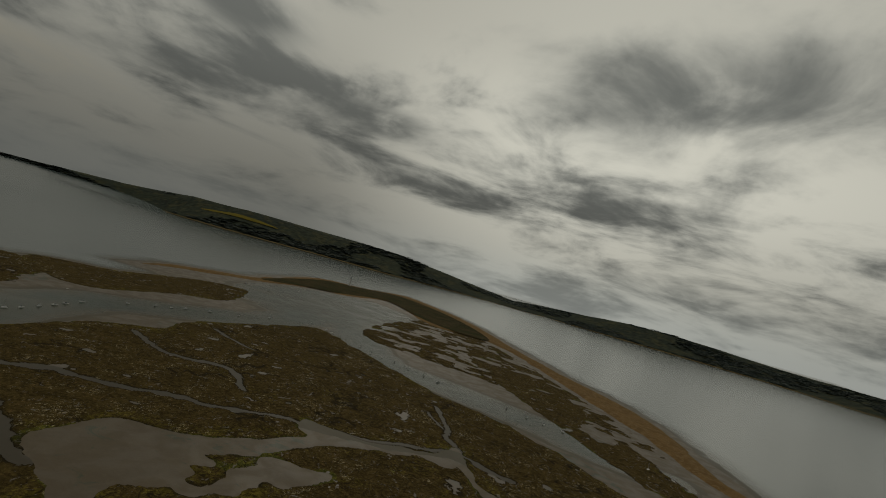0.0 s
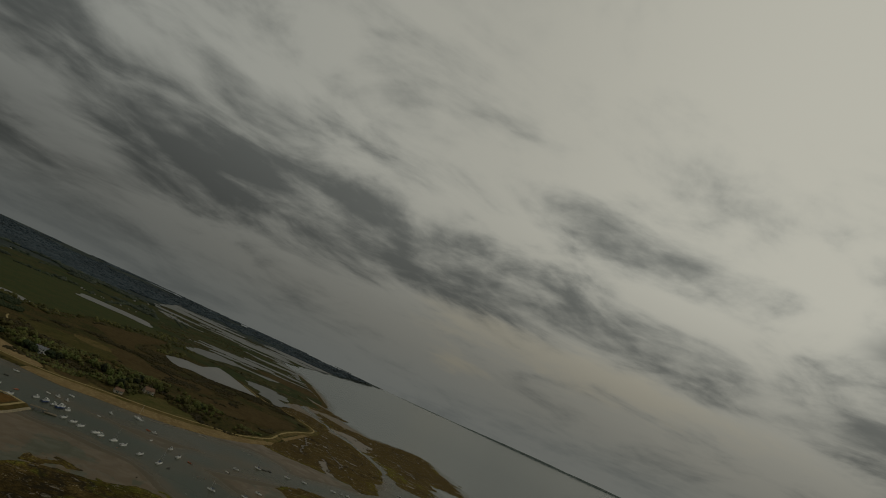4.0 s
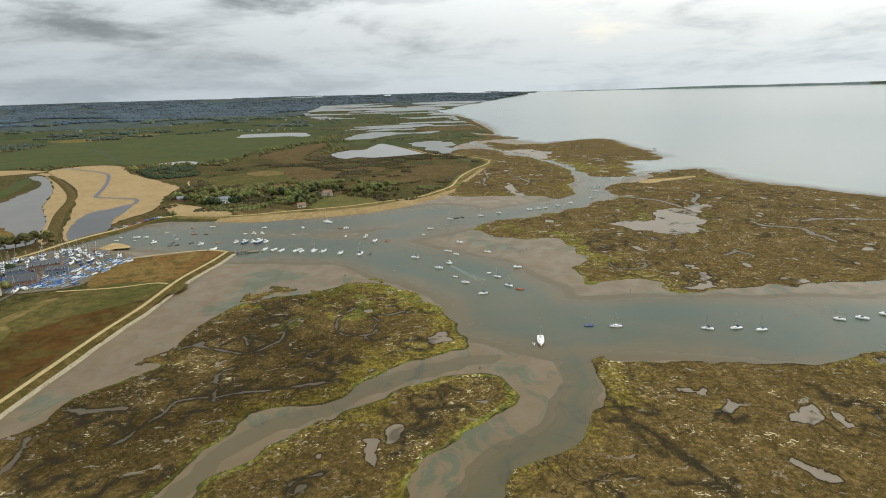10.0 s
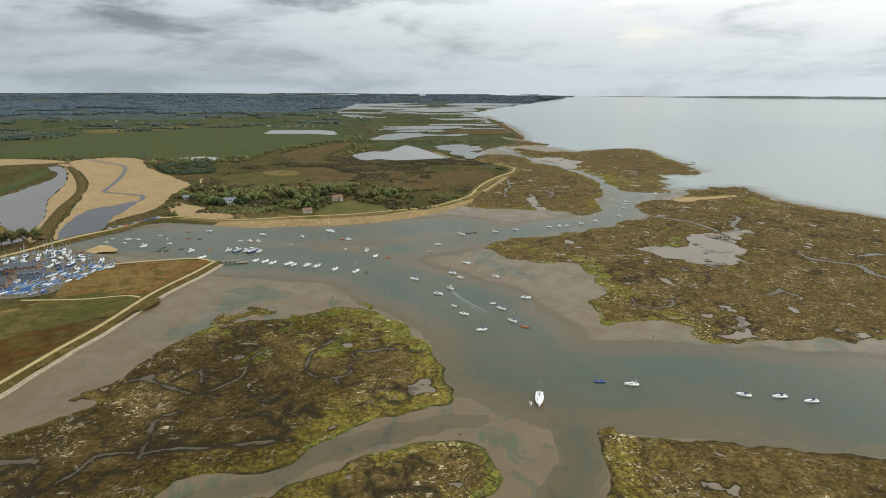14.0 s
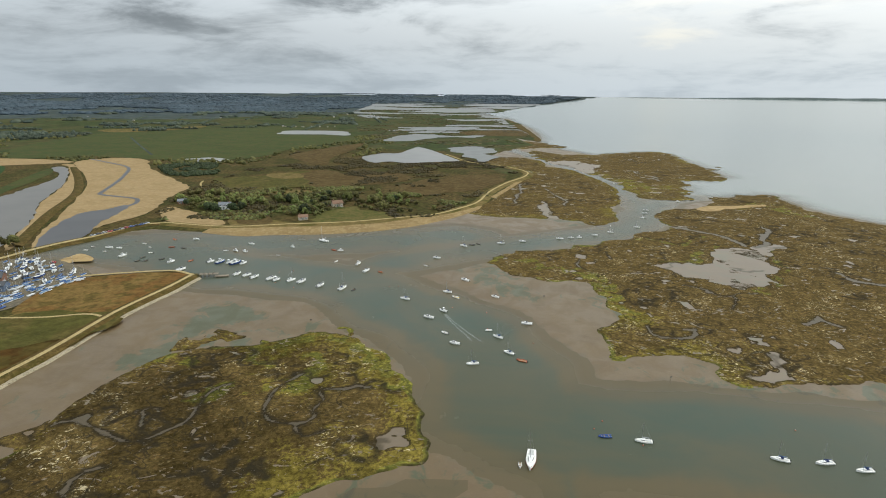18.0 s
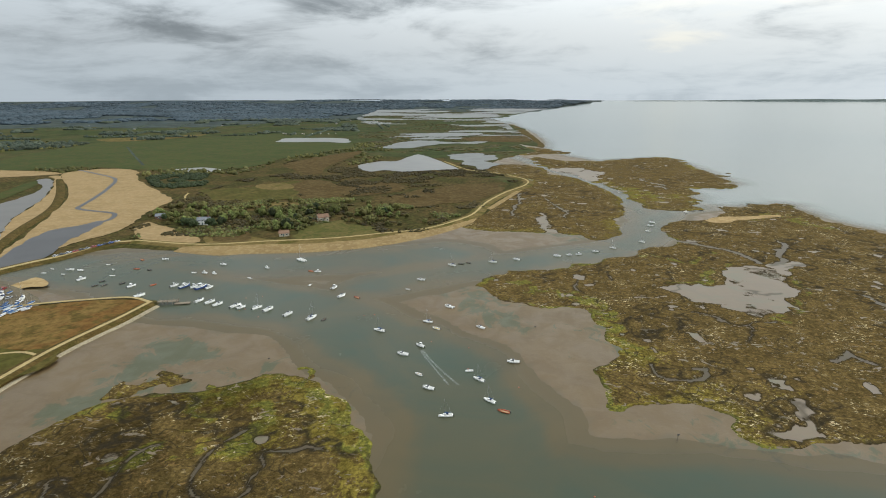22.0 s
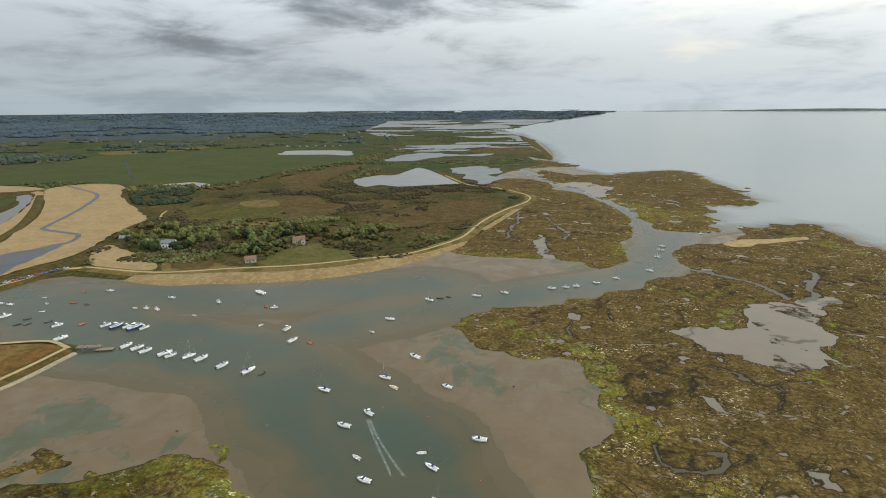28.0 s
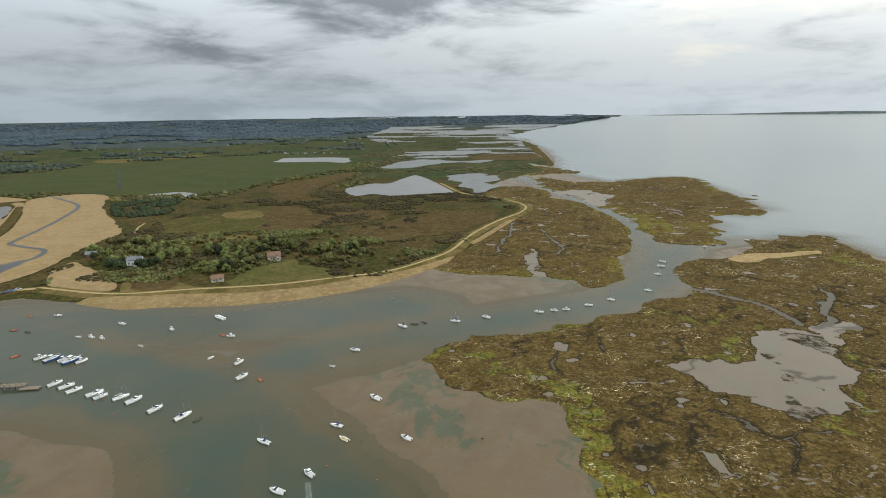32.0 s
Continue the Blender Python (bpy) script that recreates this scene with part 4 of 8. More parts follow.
CHANNELS = [(BAY, 36, 1.4), (CH_MAIN, 32, 2.4), (CH_NORTH, 26, 1.5), (CH_M8, 13, 1.4), (CH_IN, 8, 1.3), (CH_C1, 3.6, 0.5), (CH_LOW, 8, 0.3), (CH_LOW2, 7, 0.3)]
MARSHES = {"M1": M1, "M2": M2, "M3": M3, "M4": M4, "M6": M6, "M7": M7, "M8": M8, "M7N": M7N, "M9": M9, "M10": M10, "SPITMARSH": SPITMARSH, "SPITTURF": SPITTURF, "M1N": M1N}
LINES = {k: rounded(v) for k, v in MARSHES.items()}
SEA_L, LAND_L, SPIT_L = np.array(SEA, float), np.array(LAND, float), rounded(SPIT)


def bed(x, y):
    """Height of the mud, and how much of the open sea it is."""
    wx, wy = x + 18 * (grain(x, y, 34, 4, 5) - 0.5), y + 18 * (grain(x, y, 34, 4, 6) - 0.5)
    z = 0.10 + 0.09 * (grain(x, y, 45, 3, 7) - 0.5)
    cut = np.zeros_like(x)
    for line, width, depth in CHANNELS:
        d = away(rounded(line, 3, False), wx, wy)
        cut = np.maximum(cut, depth * (1 - sstep(d, width * 0.15, width * 1.35)))
    cut = np.maximum(cut, 1.5 * sstep(inner(np.array(BASIN, float), wx, wy), -30, 25))
    s = inner(SEA_L, wx, wy)
    sea = np.maximum(sstep(s, -6, 45), sstep(np.hypot(x, y), 2300, 2700))
    cut = np.maximum(cut, 3.0 * sea)
    return z - cut, sea


# ------------------------------------------------------------------ ground, water
gx, gy = graded(-4950, 4950, -240, 460, 4.8, 0.04), graded(-4950, 4950, -180, 700, 4.8, 0.04)
X, Y = np.meshgrid(gx, gy)
Z, SEAW = bed(X, Y)
L = inner(LAND_L, X, Y)
far = np.hypot(X, Y - 60)
WEED = np.maximum(sstep(inner(rounded(WEEDS), X, Y), -10, 12), 0.8 * sstep(inner(rounded(WEEDB), X, Y), -10, 14))
for key in ("M1", "M2", "M3", "M4", "M7"):
    WEED = np.maximum(WEED, 0.45 * (inner(LINES[key], X, Y) < 1) * sstep(inner(LINES[key], X, Y), -30, -2) * sstep(grain(X, Y, 35, 2, 8), 0.35, 0.65))
SP = inner(SPIT_L, X, Y)
ZB = np.where(L > 4, -1.5, Z)
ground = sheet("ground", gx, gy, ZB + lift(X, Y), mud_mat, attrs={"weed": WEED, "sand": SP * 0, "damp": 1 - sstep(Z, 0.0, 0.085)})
tagged(ground, "wet grey-brown estuary mud flats between marsh islands", "mud", kind="structure")
DEEP = sstep(-Z, 0.0, 1.6)
water = sheet("water", gx, gy, lift(X, Y), water_mat, attrs={"deep": DEEP, "open": SEAW, "weed": WEED})
tagged(water, "calm grey-green tidal water in channels and open sea", "water", kind="structure")


# ------------------------------------------------------------------ marsh islands
def rills(key, count, seed, reach=(22, 55)):
    """Meandering tidal rills inside a marsh, some with side branches."""
    rr, line, out = random.Random(seed), LINES[key], []
    lo, hi = line.min(0), line.max(0)
    while len(out) < count:
        p = np.array((rr.uniform(lo[0], hi[0]), rr.uniform(lo[1], hi[1])))
        if inner(line, p[:1], p[1:])[0] < 8:
            continue
        u, path, n, ph = rr.uniform(0, 6.28), [p], int(rr.uniform(*reach) / 3), rr.uniform(0, 6)
        for i in range(n):
            v = u + 1.25 * math.sin(i * 0.85 + ph) + rr.gauss(0, 0.25)
            p = p + 3.0 * np.array((math.cos(v), math.sin(v)))
            if inner(line, p[:1], p[1:])[0] < 4:
                break
            path.append(p)
        if len(path) > 4:
            out.append(([tuple(q) for q in path], rr.uniform(0.1, 0.5), rr.choice((0.40, 0.42, 0.46))))
            if rr.random() < 0.45:
                q, v = np.array(path[len(path) // 2]), u + rr.choice((-1.3, 1.3))
                out.append(([tuple(q + 3.0 * i * np.array((math.cos(v + 0.9 * math.sin(i)), math.sin(v + 0.9 * math.sin(i))))) for i in range(5)], 0.1, 0.38))
    return out


def marsh(key, step, creek_size, label, lines=(), pans=(), aprons=(), seed=0, lush=0.0, straw=0.6, broken=None, rim=0.5, wander=11, outside=None, spread=0.0, greens=()):
    line = LINES[key]
    lo, hi = line.min(0) - 8 - 2 * spread, line.max(0) + 8 + 2 * spread
    ax, ay = np.arange(lo[0], hi[0], step), np.arange(lo[1], hi[1], step)
    x, y = np.meshgrid(ax, ay)
    wx = x + wander * (grain(x, y, 17, 4, 11 + seed) - 0.5)
    wy = y + wander * (grain(x, y, 16, 4, 12 + seed) - 0.5)
    s = inner(line, wx, wy)
    if broken:
        (bx, by), reach, size, *level_ = broken
        near_ = 1 - sstep(np.hypot(x - bx, y - by), reach * 0.6, reach)
        s = np.minimum(s, 30 * (1 - near_) + near_ * size * 1.6 * (grain(x, y, size, 3, 70 + seed) - (level_[0] if level_ else 0.45 if size < 35 else 0.36)))
    if spread:
        s = s + spread * sstep(inner(SEA_L, x, y), -48, -18) * (1.5 * grain(x, y, 24, 4, 13 + seed) - 0.1)
    if outside:
        s = np.minimum(s, 1.0 - inner(LINES[outside], wx, wy))
    # winding creeks: where a warped noise passes its mean
    cx = x + 0.9 * creek_size * (grain(x, y, creek_size * 0.8, 2, 31 + seed) - 0.5)
    cy = y + 0.9 * creek_size * (grain(x, y, creek_size * 0.8, 2, 32 + seed) - 0.5)
    c = np.abs(grain(cx, cy, creek_size, 2, 33 + seed) - 0.5) * creek_size
    few = sstep(grain(x, y, 60, 2, 34 + seed), 0.46, 0.60)
    creek, banks = np.zeros_like(x), np.zeros_like(x)
    uneven, bend = 0.4 + 1.1 * grain(x, y, 6, 3, 36 + seed), grain(x, y, 5, 2, 37 + seed)
    for ln, width, level in lines:
        path = rounded(ln, 3, False)
        rows_ = slice(*np.searchsorted(ay, (path[:, 1].min() - 14, path[:, 1].max() + 14)))
        cols_ = slice(*np.searchsorted(ax, (path[:, 0].min() - 14, path[:, 0].max() + 14)))
        d = away(path, x[rows_, cols_] + 0.8 * (wx - x)[rows_, cols_], y[rows_, cols_] + 0.8 * (wy - y)[rows_, cols_])
        d = np.abs(d + 1.6 * (bend[rows_, cols_] - 0.5)) / uneven[rows_, cols_]
        banks[rows_, cols_] = np.maximum(banks[rows_, cols_], 1 - sstep(d, width * 0.4 + 0.5, width * 0.5 + 1.7))
        creek[rows_, cols_] = np.maximum(creek[rows_, cols_], level * (1 - sstep(d, width * 0.4, width * 0.4 + 0.55 + step * 0.4)))
    banks = np.maximum(banks, (1 - sstep(np.abs(s - 0.6), 0.5, 1.5)) * sstep(grain(x, y, 14, 3, 38 + seed), 0.44, 0.58))
    pan = sstep(grain(x + 20, y, 13, 3, 35 + seed), 0.765, 0.80) * sstep(s, 3, 8)
    for pn in pans:
        pan = np.maximum(pan, sstep(inner(rounded(pn), wx + 15 * (grain(x, y, 13, 3, 21) - 0.5), wy + 15 * (grain(x, y, 13, 3, 22) - 0.5)), -0.7, 0.5))
    for pn in aprons:
        pan = np.maximum(pan, sstep(inner(rounded(pn), wx, wy), -2, 3) * sstep(grain(x, y, 8, 4, 24 + seed), 0.47, 0.56))
    pan = pan * (1 - 0.35 * sstep(grain(x, y, 16, 4, 23 + seed), 0.60, 0.70))
    creek = np.maximum(creek, pan)
    h = 0.62 * sstep(s, -0.6, 1.4) - 0.32
    rough = 0.30 * (grain(x, y, 3.2, 3, 41 + seed) - 0.5)
    z = h + rough * sstep(s, 0, 2) * (1 - creek) - 0.42 * creek * sstep(s, 0, 3)
    z = np.where((creek > 0.3) & (s > 1), np.maximum(z, 0.20), z)
    bank = 0.85 * (1 - sstep(s, 0.8, 5.5)) * np.maximum(2 * rim - 1, sstep(grain(x, y, 26, 2, 79 + seed), 0.42, 0.62)) + 0.35 * few * (1 - sstep(c, 1.5, 5)) + 0.25 * (grain(x, y, 9, 2, 77 + seed) - 0.5)
    for pn in pans:
        bank = np.maximum(bank, 0.50 * sstep(inner(rounded(pn), wx, wy), -9, -3) * sstep(grain(x, y, 18, 2, 78), 0.35, 0.6))
    turf = np.zeros_like(x)
    for ln, width in greens:
        d = away(rounded(ln, 3, False), wx, wy) + 0.9 * width * (grain(x, y, 11, 4, 80) - 0.5)
        turf = np.maximum(turf, (1 - sstep(d, width * 0.45, width)) * sstep(grain(x, y, 5, 3, 81), 0.30, 0.55))
    bank = np.maximum(bank, 0.78 * turf)
    lushv = 0.5 * turf + lush + (0.30 * sstep(x, -110, -20) - 0.06 if key == "M1" else 0.4 * (1 - sstep(np.hypot(x - 110, y - 275), 25, 75)) - 0.18 if key == "M4" else 0) + 0.34 * (1 - sstep(s, 2, 22)) + 0.02
    ob = sheet("saltmarsh", ax, ay, z, marsh_mat, keep=s > -1.2, attrs={"rim": banks, "creek": np.maximum(creek, 1 - sstep(s, -0.8, 0.7)), "bank": bank, "lush": lushv, "dark": (0.46 * (1 - sstep(x, -70, -10)) if key == "M1" else 0.18 * (1 - sstep(x, -60, 0)) if key == "M2" else 0 * x) * sstep(grain(x, y, 22, 3, 90), 0.3, 0.6), "straw": straw * grain(x, y, 25, 2, 50 + seed) * 2})
    return tagged(ob, label, "saltmarsh", "saltmarsh islands", "structure")


marsh("M1", 0.9, 22, "brown and yellow-green saltmarsh island with winding creeks", [(TRENCH1, 2.6, 0.50), (TRENCH1, 0.5, 0.85), (RILL1, 2.8, 1.0), (RILL1B, 1.2, 0.9), (RILL2, 1.0, 0.8), (RILL3, 1.2, 0.8), (RILL3B, 0.8, 0.75), (RILL4, 1.0, 0.8), (RILL4B, 0.6, 0.75), (RILL5, 2.0, 0.47), (RILL5B, 2.2, 0.47), (RILL6, 2.0, 0.47)] + rills("M1", 26, 1), [], [], seed=0, lush=0.08, straw=0.9, rim=0.9, greens=[(TURF1A, 16), (TURF1B, 10), (TURF1C, 9)])
marsh("M1N", 0.9, 22, "sparse olive saltmarsh patches spreading over the mud", seed=30, lush=0.02, straw=0.2, rim=0.6, broken=((-85, 235), 150, 9, 0.47), outside="M1", greens=[(TURF1C, 14), (TURF1A, 12)])
marsh("M2", 0.9, 24, "yellow-brown saltmarsh island with pale straw patches", [(RILL7, 1.0, 0.85), (RILL8, 0.6, 0.75), (RILL8B, 1.0, 0.42), (RILL9, 2.6, 1.0), (RILL10, 0.8, 0.42)] + rills("M2", 20, 2), [PAN2, PAN2B], seed=3, lush=0.15, straw=1.0, rim=0.8)
marsh("M3", 1.2, 30, "broad dark brown saltmarsh cut by mud creeks", [(CH_LOW, 6.0, 1.0), (CH_LOW2, 6.0, 1.0), (RILL11, 3.5, 1.0), (RILL12, 5.0, 1.0), (CREEKA, 7.0, 1.0), (CREEKD, 2.0, 1.0), (GREEN3, 1.2, 0.42)] + [(RILL16, 1.8, 0.46), (RILL17, 1.4, 0.44), (RILL18, 1.6, 0.46)] + rills("M3", 50, 3), [PAN3, PAN3B, PAN3C, PAN3D], seed=6, lush=0.10, straw=0.9, rim=0.75)
marsh("M4", 1.2, 30, "brown saltmarsh with yellow-green edge and large bare mud pan", [(CREEK4, 6.0, 1.0), (CREEK4B, 3.0, 1.0), (CREEK4C, 4.0, 1.0), (CREEK4D, 3.0, 1.0), ([(290, 380), (330, 385), (372, 372), (415, 350)], 5.0, 1.0), ([(300, 300), (340, 318), (380, 335)], 4.0, 1.0), (RILL13, 1.4, 0.9), (RILL14, 0.9, 0.8), (RILL15, 0.8, 0.75), (RILL15B, 0.7, 0.75), (RILL15C, 0.8, 0.75), (TRENCH4, 3.5, 0.42)] + rills("M4", 80, 4), [PAN4, PAN4B, PAN4C], [APRON4, APRON4B, APRON4C], seed=9, lush=0.07, straw=0.85, rim=0.4, wander=18, spread=20.0, greens=[(TURF4W, 13), (TURF4P, 6), (TURF4Q, 5), (TURF4N, 7), (TURF4T, 12)])
marsh("M6", 2.0, 34, "low dark saltmarsh islet beside the harbour channel", seed=12, lush=0.05)
marsh("M7", 1.5, 30, "brown saltmarsh below the sea wall", [(RILL70, 2.4, 1.0), (RILL71, 2.0, 1.0)] + rills("M7", 30, 5), [MUD7], seed=15, lush=0.16, wander=14)
marsh("M7N", 2.0, 34, "brown saltmarsh between the sea wall and the channel", rills("M7N", 8, 8), seed=33, lush=0.10, wander=24)
marsh("M9", 2.6, 34, "brown-green saltings beyond the sea wall", rills("M9", 10, 9), seed=36, lush=0.10, wander=34)
marsh("M8", 2.0, 34, "long outer saltmarsh with ragged seaward edge", [(RILL80, 4.0, 1.0)] + rills("M8", 24, 6), [MUD8], seed=18, lush=0.16, wander=40, spread=24.0, greens=[(TURF8, 34)])
marsh("M10", 1.6, 26, "dark green saltmarsh patches in the mud", seed=21, lush=0.0, broken=((130, -20), 400, 26))
marsh("SPITMARSH", 2.6, 40, "dark saltmarsh streaked with bare mud inside the spit", rills("SPITMARSH", 30, 7), seed=24, lush=-0.1, broken=((760, -110), 700, 20, 0.43))

marsh("SPITTURF", 3.0, 40, "dark saltmarsh streaked with mud along the inner edge of the spit", seed=27, lush=-0.1, broken=((840, 20), 1200, 40))

# ------------------------------------------------------------------ shingle spit
ax, ay = np.arange(300, 1720, 6.0), np.arange(-430, 420, 6.0)
x, y = np.meshgrid(ax, ay)
s = inner(SPIT_L, x + 10 * (grain(x, y, 40, 2, 61) - 0.5), y + 10 * (grain(x, y, 40, 2, 62) - 0.5))
spit = sheet("shingle_spit", ax, ay, 2.0 * sstep(s, 2, 12) - 0.3, spit_mat, keep=s > 0)
tagged(spit, "long curving orange-brown shingle spit before the open sea", "beach", kind="structure")

SCRUB_L = rounded([(900, 300), (1300, 312), (1420, 240), (1560, 140), (1400, 8), (1200, -84), (1000, -136), (960, -100), (1010, -10), (1240, 122), (1080, 190), (1000, 250)])
bm = bmesh.new()
bm.faces.new([bm.verts.new((p[0], p[1], 1.75)) for p in SCRUB_L])
bmesh.ops.recalc_face_normals(bm, faces=bm.faces)
bmesh.ops.triangulate(bm, faces=bm.faces[:])
spit_scrub = part("spit_scrub", bm, land_mat)
tagged(spit_scrub, "dark scrub covering the broad end of the spit", "scrub", kind="structure")

# ------------------------------------------------------------------ lighthouse on the spit
lighthouse = empty("lighthouse", pose(1402, 262, 1.0))
for name_, z0, z1, r0, r1, rgb_ in (("tower", 0, 21, 3.0, 2.0, (0.80, 0.79, 0.76)), ("gallery", 21, 21.8, 2.7, 2.7, (0.55, 0.55, 0.54)), ("lantern", 21.8, 24.6, 1.5, 1.5, (0.30, 0.33, 0.35)), ("cap", 24.6, 26.4, 1.7, 0.2, (0.70, 0.70, 0.68))):
    bm = bmesh.new()
    rod(bm, (0, 0, z0), (0, 0, z1), r0, 14, r1)
    part(name_, bm, plain("%s paint" % name_, rgb_, 0.6), lighthouse)
tagged(lighthouse, "tall white lighthouse tower on the end of the spit", "lighthouse")

# ------------------------------------------------------------------ mainland
lx, ly = graded(-4950, 1400, -330, 120, 4.0, 0.03), graded(-900, 4950, 0, 900, 4.0, 0.03)
x, y = np.meshgrid(lx, ly)
wild = 3 + 150 * sstep(y, 1150, 2200) * sstep(x, -500, -100)
s = inner(LAND_L, x + wild * (grain(x, y, 20 + 0 * x, 2, 71) * 0.3 + grain(x, y, 130, 3, 79) * 0.7 - 0.5), y + wild * (grain(x, y, 20, 2, 72) * 0.3 + grain(x, y, 110, 3, 78) * 0.7 - 0.5))
s = np.maximum(s, inner(np.array(LANDFAR, float), x, y))
rise = 10 * sstep(np.hypot(x, y), 1500, 3000) * grain(x, y, 700, 2, 73) * sstep(-x, 500, 1100)
mainland = sheet("mainland", lx, ly, 1.2 * sstep(s, -2, 5) - 0.25 + 0.08 * grain(x, y, 9, 2, 74) + rise * sstep(s, 0, 300) + upland(x, y) * sstep(s, 0, 400) + lift(x, y), land_mat, keep=s > -6)
reach = np.empty(len(mainland.data.polygons) * 3)
mainland.data.polygons.foreach_get("center", reach)
reach = reach.reshape(-1, 3)
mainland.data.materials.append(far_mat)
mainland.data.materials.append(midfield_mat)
# faces past 2300 m get the haze-tinted ground, nearer ones plain farmland
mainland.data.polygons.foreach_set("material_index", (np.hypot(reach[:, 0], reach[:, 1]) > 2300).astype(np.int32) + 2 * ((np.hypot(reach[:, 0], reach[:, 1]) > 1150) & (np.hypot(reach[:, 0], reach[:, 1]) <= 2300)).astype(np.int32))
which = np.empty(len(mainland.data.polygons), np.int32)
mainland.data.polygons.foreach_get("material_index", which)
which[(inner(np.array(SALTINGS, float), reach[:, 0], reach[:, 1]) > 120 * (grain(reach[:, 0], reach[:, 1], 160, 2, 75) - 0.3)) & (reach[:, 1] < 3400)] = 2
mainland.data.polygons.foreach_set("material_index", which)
tagged(mainland, "flat olive-brown heath and rough grassland", "land", kind="structure")
TOP = 1.2


def patch(name, pts, mat, z, label, category, ragged=2.0, seed=0, kind="structure", size=9):
    """A field, pond or reed bed: a flat sheet with an uneven edge."""
    line = rounded(pts, 10)
    nx, ny = grain(line[:, 0], line[:, 1], size, 3, seed + 80) - 0.5, grain(line[:, 0], line[:, 1], size, 3, seed + 81) - 0.5
    line = line + 2 * ragged * np.stack([nx, ny], -1)
    bm = bmesh.new()
    zs = z + lift(line[:, 0], line[:, 1])
    f = bm.faces.new([bm.verts.new((p[0], p[1], q)) for p, q in zip(line, zs)])
    bm.normal_update()
    if f.normal.z < 0:
        f.normal_flip()
    bmesh.ops.triangulate(bm, faces=bm.faces[:])
    me = bpy.data.meshes.new(name)
    bm.to_mesh(me)
    bm.free()
    me.materials.append(mat)
    return tagged(new(name, me), label, category, kind=kind)


def ribbon(name, pts, width, mat, z, label, category, crown=0.06, profile=None, kind="structure"):
    """A path, road or bank swept along a line. profile: offsets and heights across it."""
    line = rounded(pts, 5, False)
    tan = np.gradient(line, axis=0)
    tan /= np.linalg.norm(tan, axis=1)[:, None] + 1e-9
    nor = np.stack([-tan[:, 1], tan[:, 0]], -1)
    prof = profile or [(-width / 2, 0), (0, crown), (width / 2, 0)]
    verts, faces, n = [], [], len(prof)
    for i, (p, q) in enumerate(zip(line, nor)):
        wob = 1 + 0.18 * (grain(np.array([p[0]]), np.array([p[1]]), 12, 2, 90)[0] - 0.5)
        for o, h in prof:
            verts.append((p[0] + q[0] * o * wob, p[1] + q[1] * o * wob, z + h))
    for i in range(len(line) - 1):
        for j in range(n - 1):
            faces.append((i * n + j, i * n + j + 1, (i + 1) * n + j + 1, (i + 1) * n + j)[::-1])
    return tagged(mesh_object(name, verts, faces, mat, True), label, category, kind=kind)


patch("brown_grazing_marsh", HEATHER, heather_mat, TOP + 0.10, "rusty brown rough grazing behind the sea wall", "field", 16, size=26)
patch("pale_grass_strip", STRIP, strip_mat, TOP + 0.16, "pale straw and green rough grass beside the lane", "field", 20, 1, size=26)
patch("green_verge", GREENSTRIP, olive_mat, TOP + 0.19, "dull green grass verge along the lane", "verge", 5, 44, size=20)
patch("olive_grass", OLIVE1, olive_mat, TOP + 0.20, "olive green rough grass patch", "field", 7, 45, size=16)
patch("olive_grass", OLIVE2, olive_mat, TOP + 0.20, "olive green rough grass patch", "field", 6, 46, size=16)
patch("dark_bracken", BRACK1, heather_mat, TOP + 0.21, "dark brown bracken patch", "field", 6, 49, size=16)
patch("quay_field", QUAYFIELD, quay_mat, TOP + 0.14, "rust-coloured rough field on the quay corner", "field", 1, 2)
patch("reed_bed", REEDS, reed_mat, TOP + 0.25, "pale golden dead reed bed", "reeds", 4, 3)
patch("reed_bed", REEDS2, reed_mat, TOP + 0.22, "pale golden dead reed bed", "reeds", 3, 4)
patch("reed_bed", REEDS3, reed_mat, TOP + 0.22, "pale golden dead reed bed", "reeds", 4, 5)
patch("reed_bed", REEDS4, reed_mat, TOP + 0.22, "pale golden dead reed bed", "reeds", 2, 6)
patch("crop_field", CROP, crop_mat, TOP + 0.20, "smooth dark green crop field", "field", 1, 7)
patch("pasture", PASTURE1, pasture_mat, TOP + 0.18, "green pasture sloping to the lagoon", "field", 2, 8)
patch("pasture", PASTURE2, pasture_mat, TOP + 0.18, "wide flat green pasture with drains", "field", 4, 9)
patch("pasture", PASTURE3, pasture_mat, TOP + 0.17, "green pasture between the village and the crop field", "field", 4, 60, size=20)
patch("village_green", VILLAGE, lawn_mat, TOP + 0.09, "mown grass of gardens and paddocks between the houses", "lawn", 5, 61, size=20)
patch("lawn", LAWN1, lawn_mat, TOP + 0.16, "bright green paddock in the village", "lawn", 1, 10)
patch("lawn", LAWN2, lawn_mat, TOP + 0.16, "bright green garden lawn", "lawn", 1, 11)
patch("brown_field", BROWNFIELD, heath_mat, TOP + 0.16, "bare brown field by the pond", "field", 3, 12)
patch("pond", P1, pond_mat, TOP + 0.30, "pale shallow pond behind the sea wall", "pond", 3, 13)
patch("pond", P1B, tide_mat, TOP + 0.30, "pale tidal pond by the bank", "pond", 24, 14, size=30)
patch("pond", P1C, tide_mat, TOP + 0.30, "pale shallow lagoon", "pond", 30, 15, size=45)
patch("pond", PFIELD, pond_mat, TOP + 0.34, "long pale flood pool in the pasture", "pond", 8, 16, size=40)
patch("lagoon", LAGOON, lagoon_mat, TOP + 0.30, "grey-brown lagoon beside the reed bed", "lagoon", 4, 17)
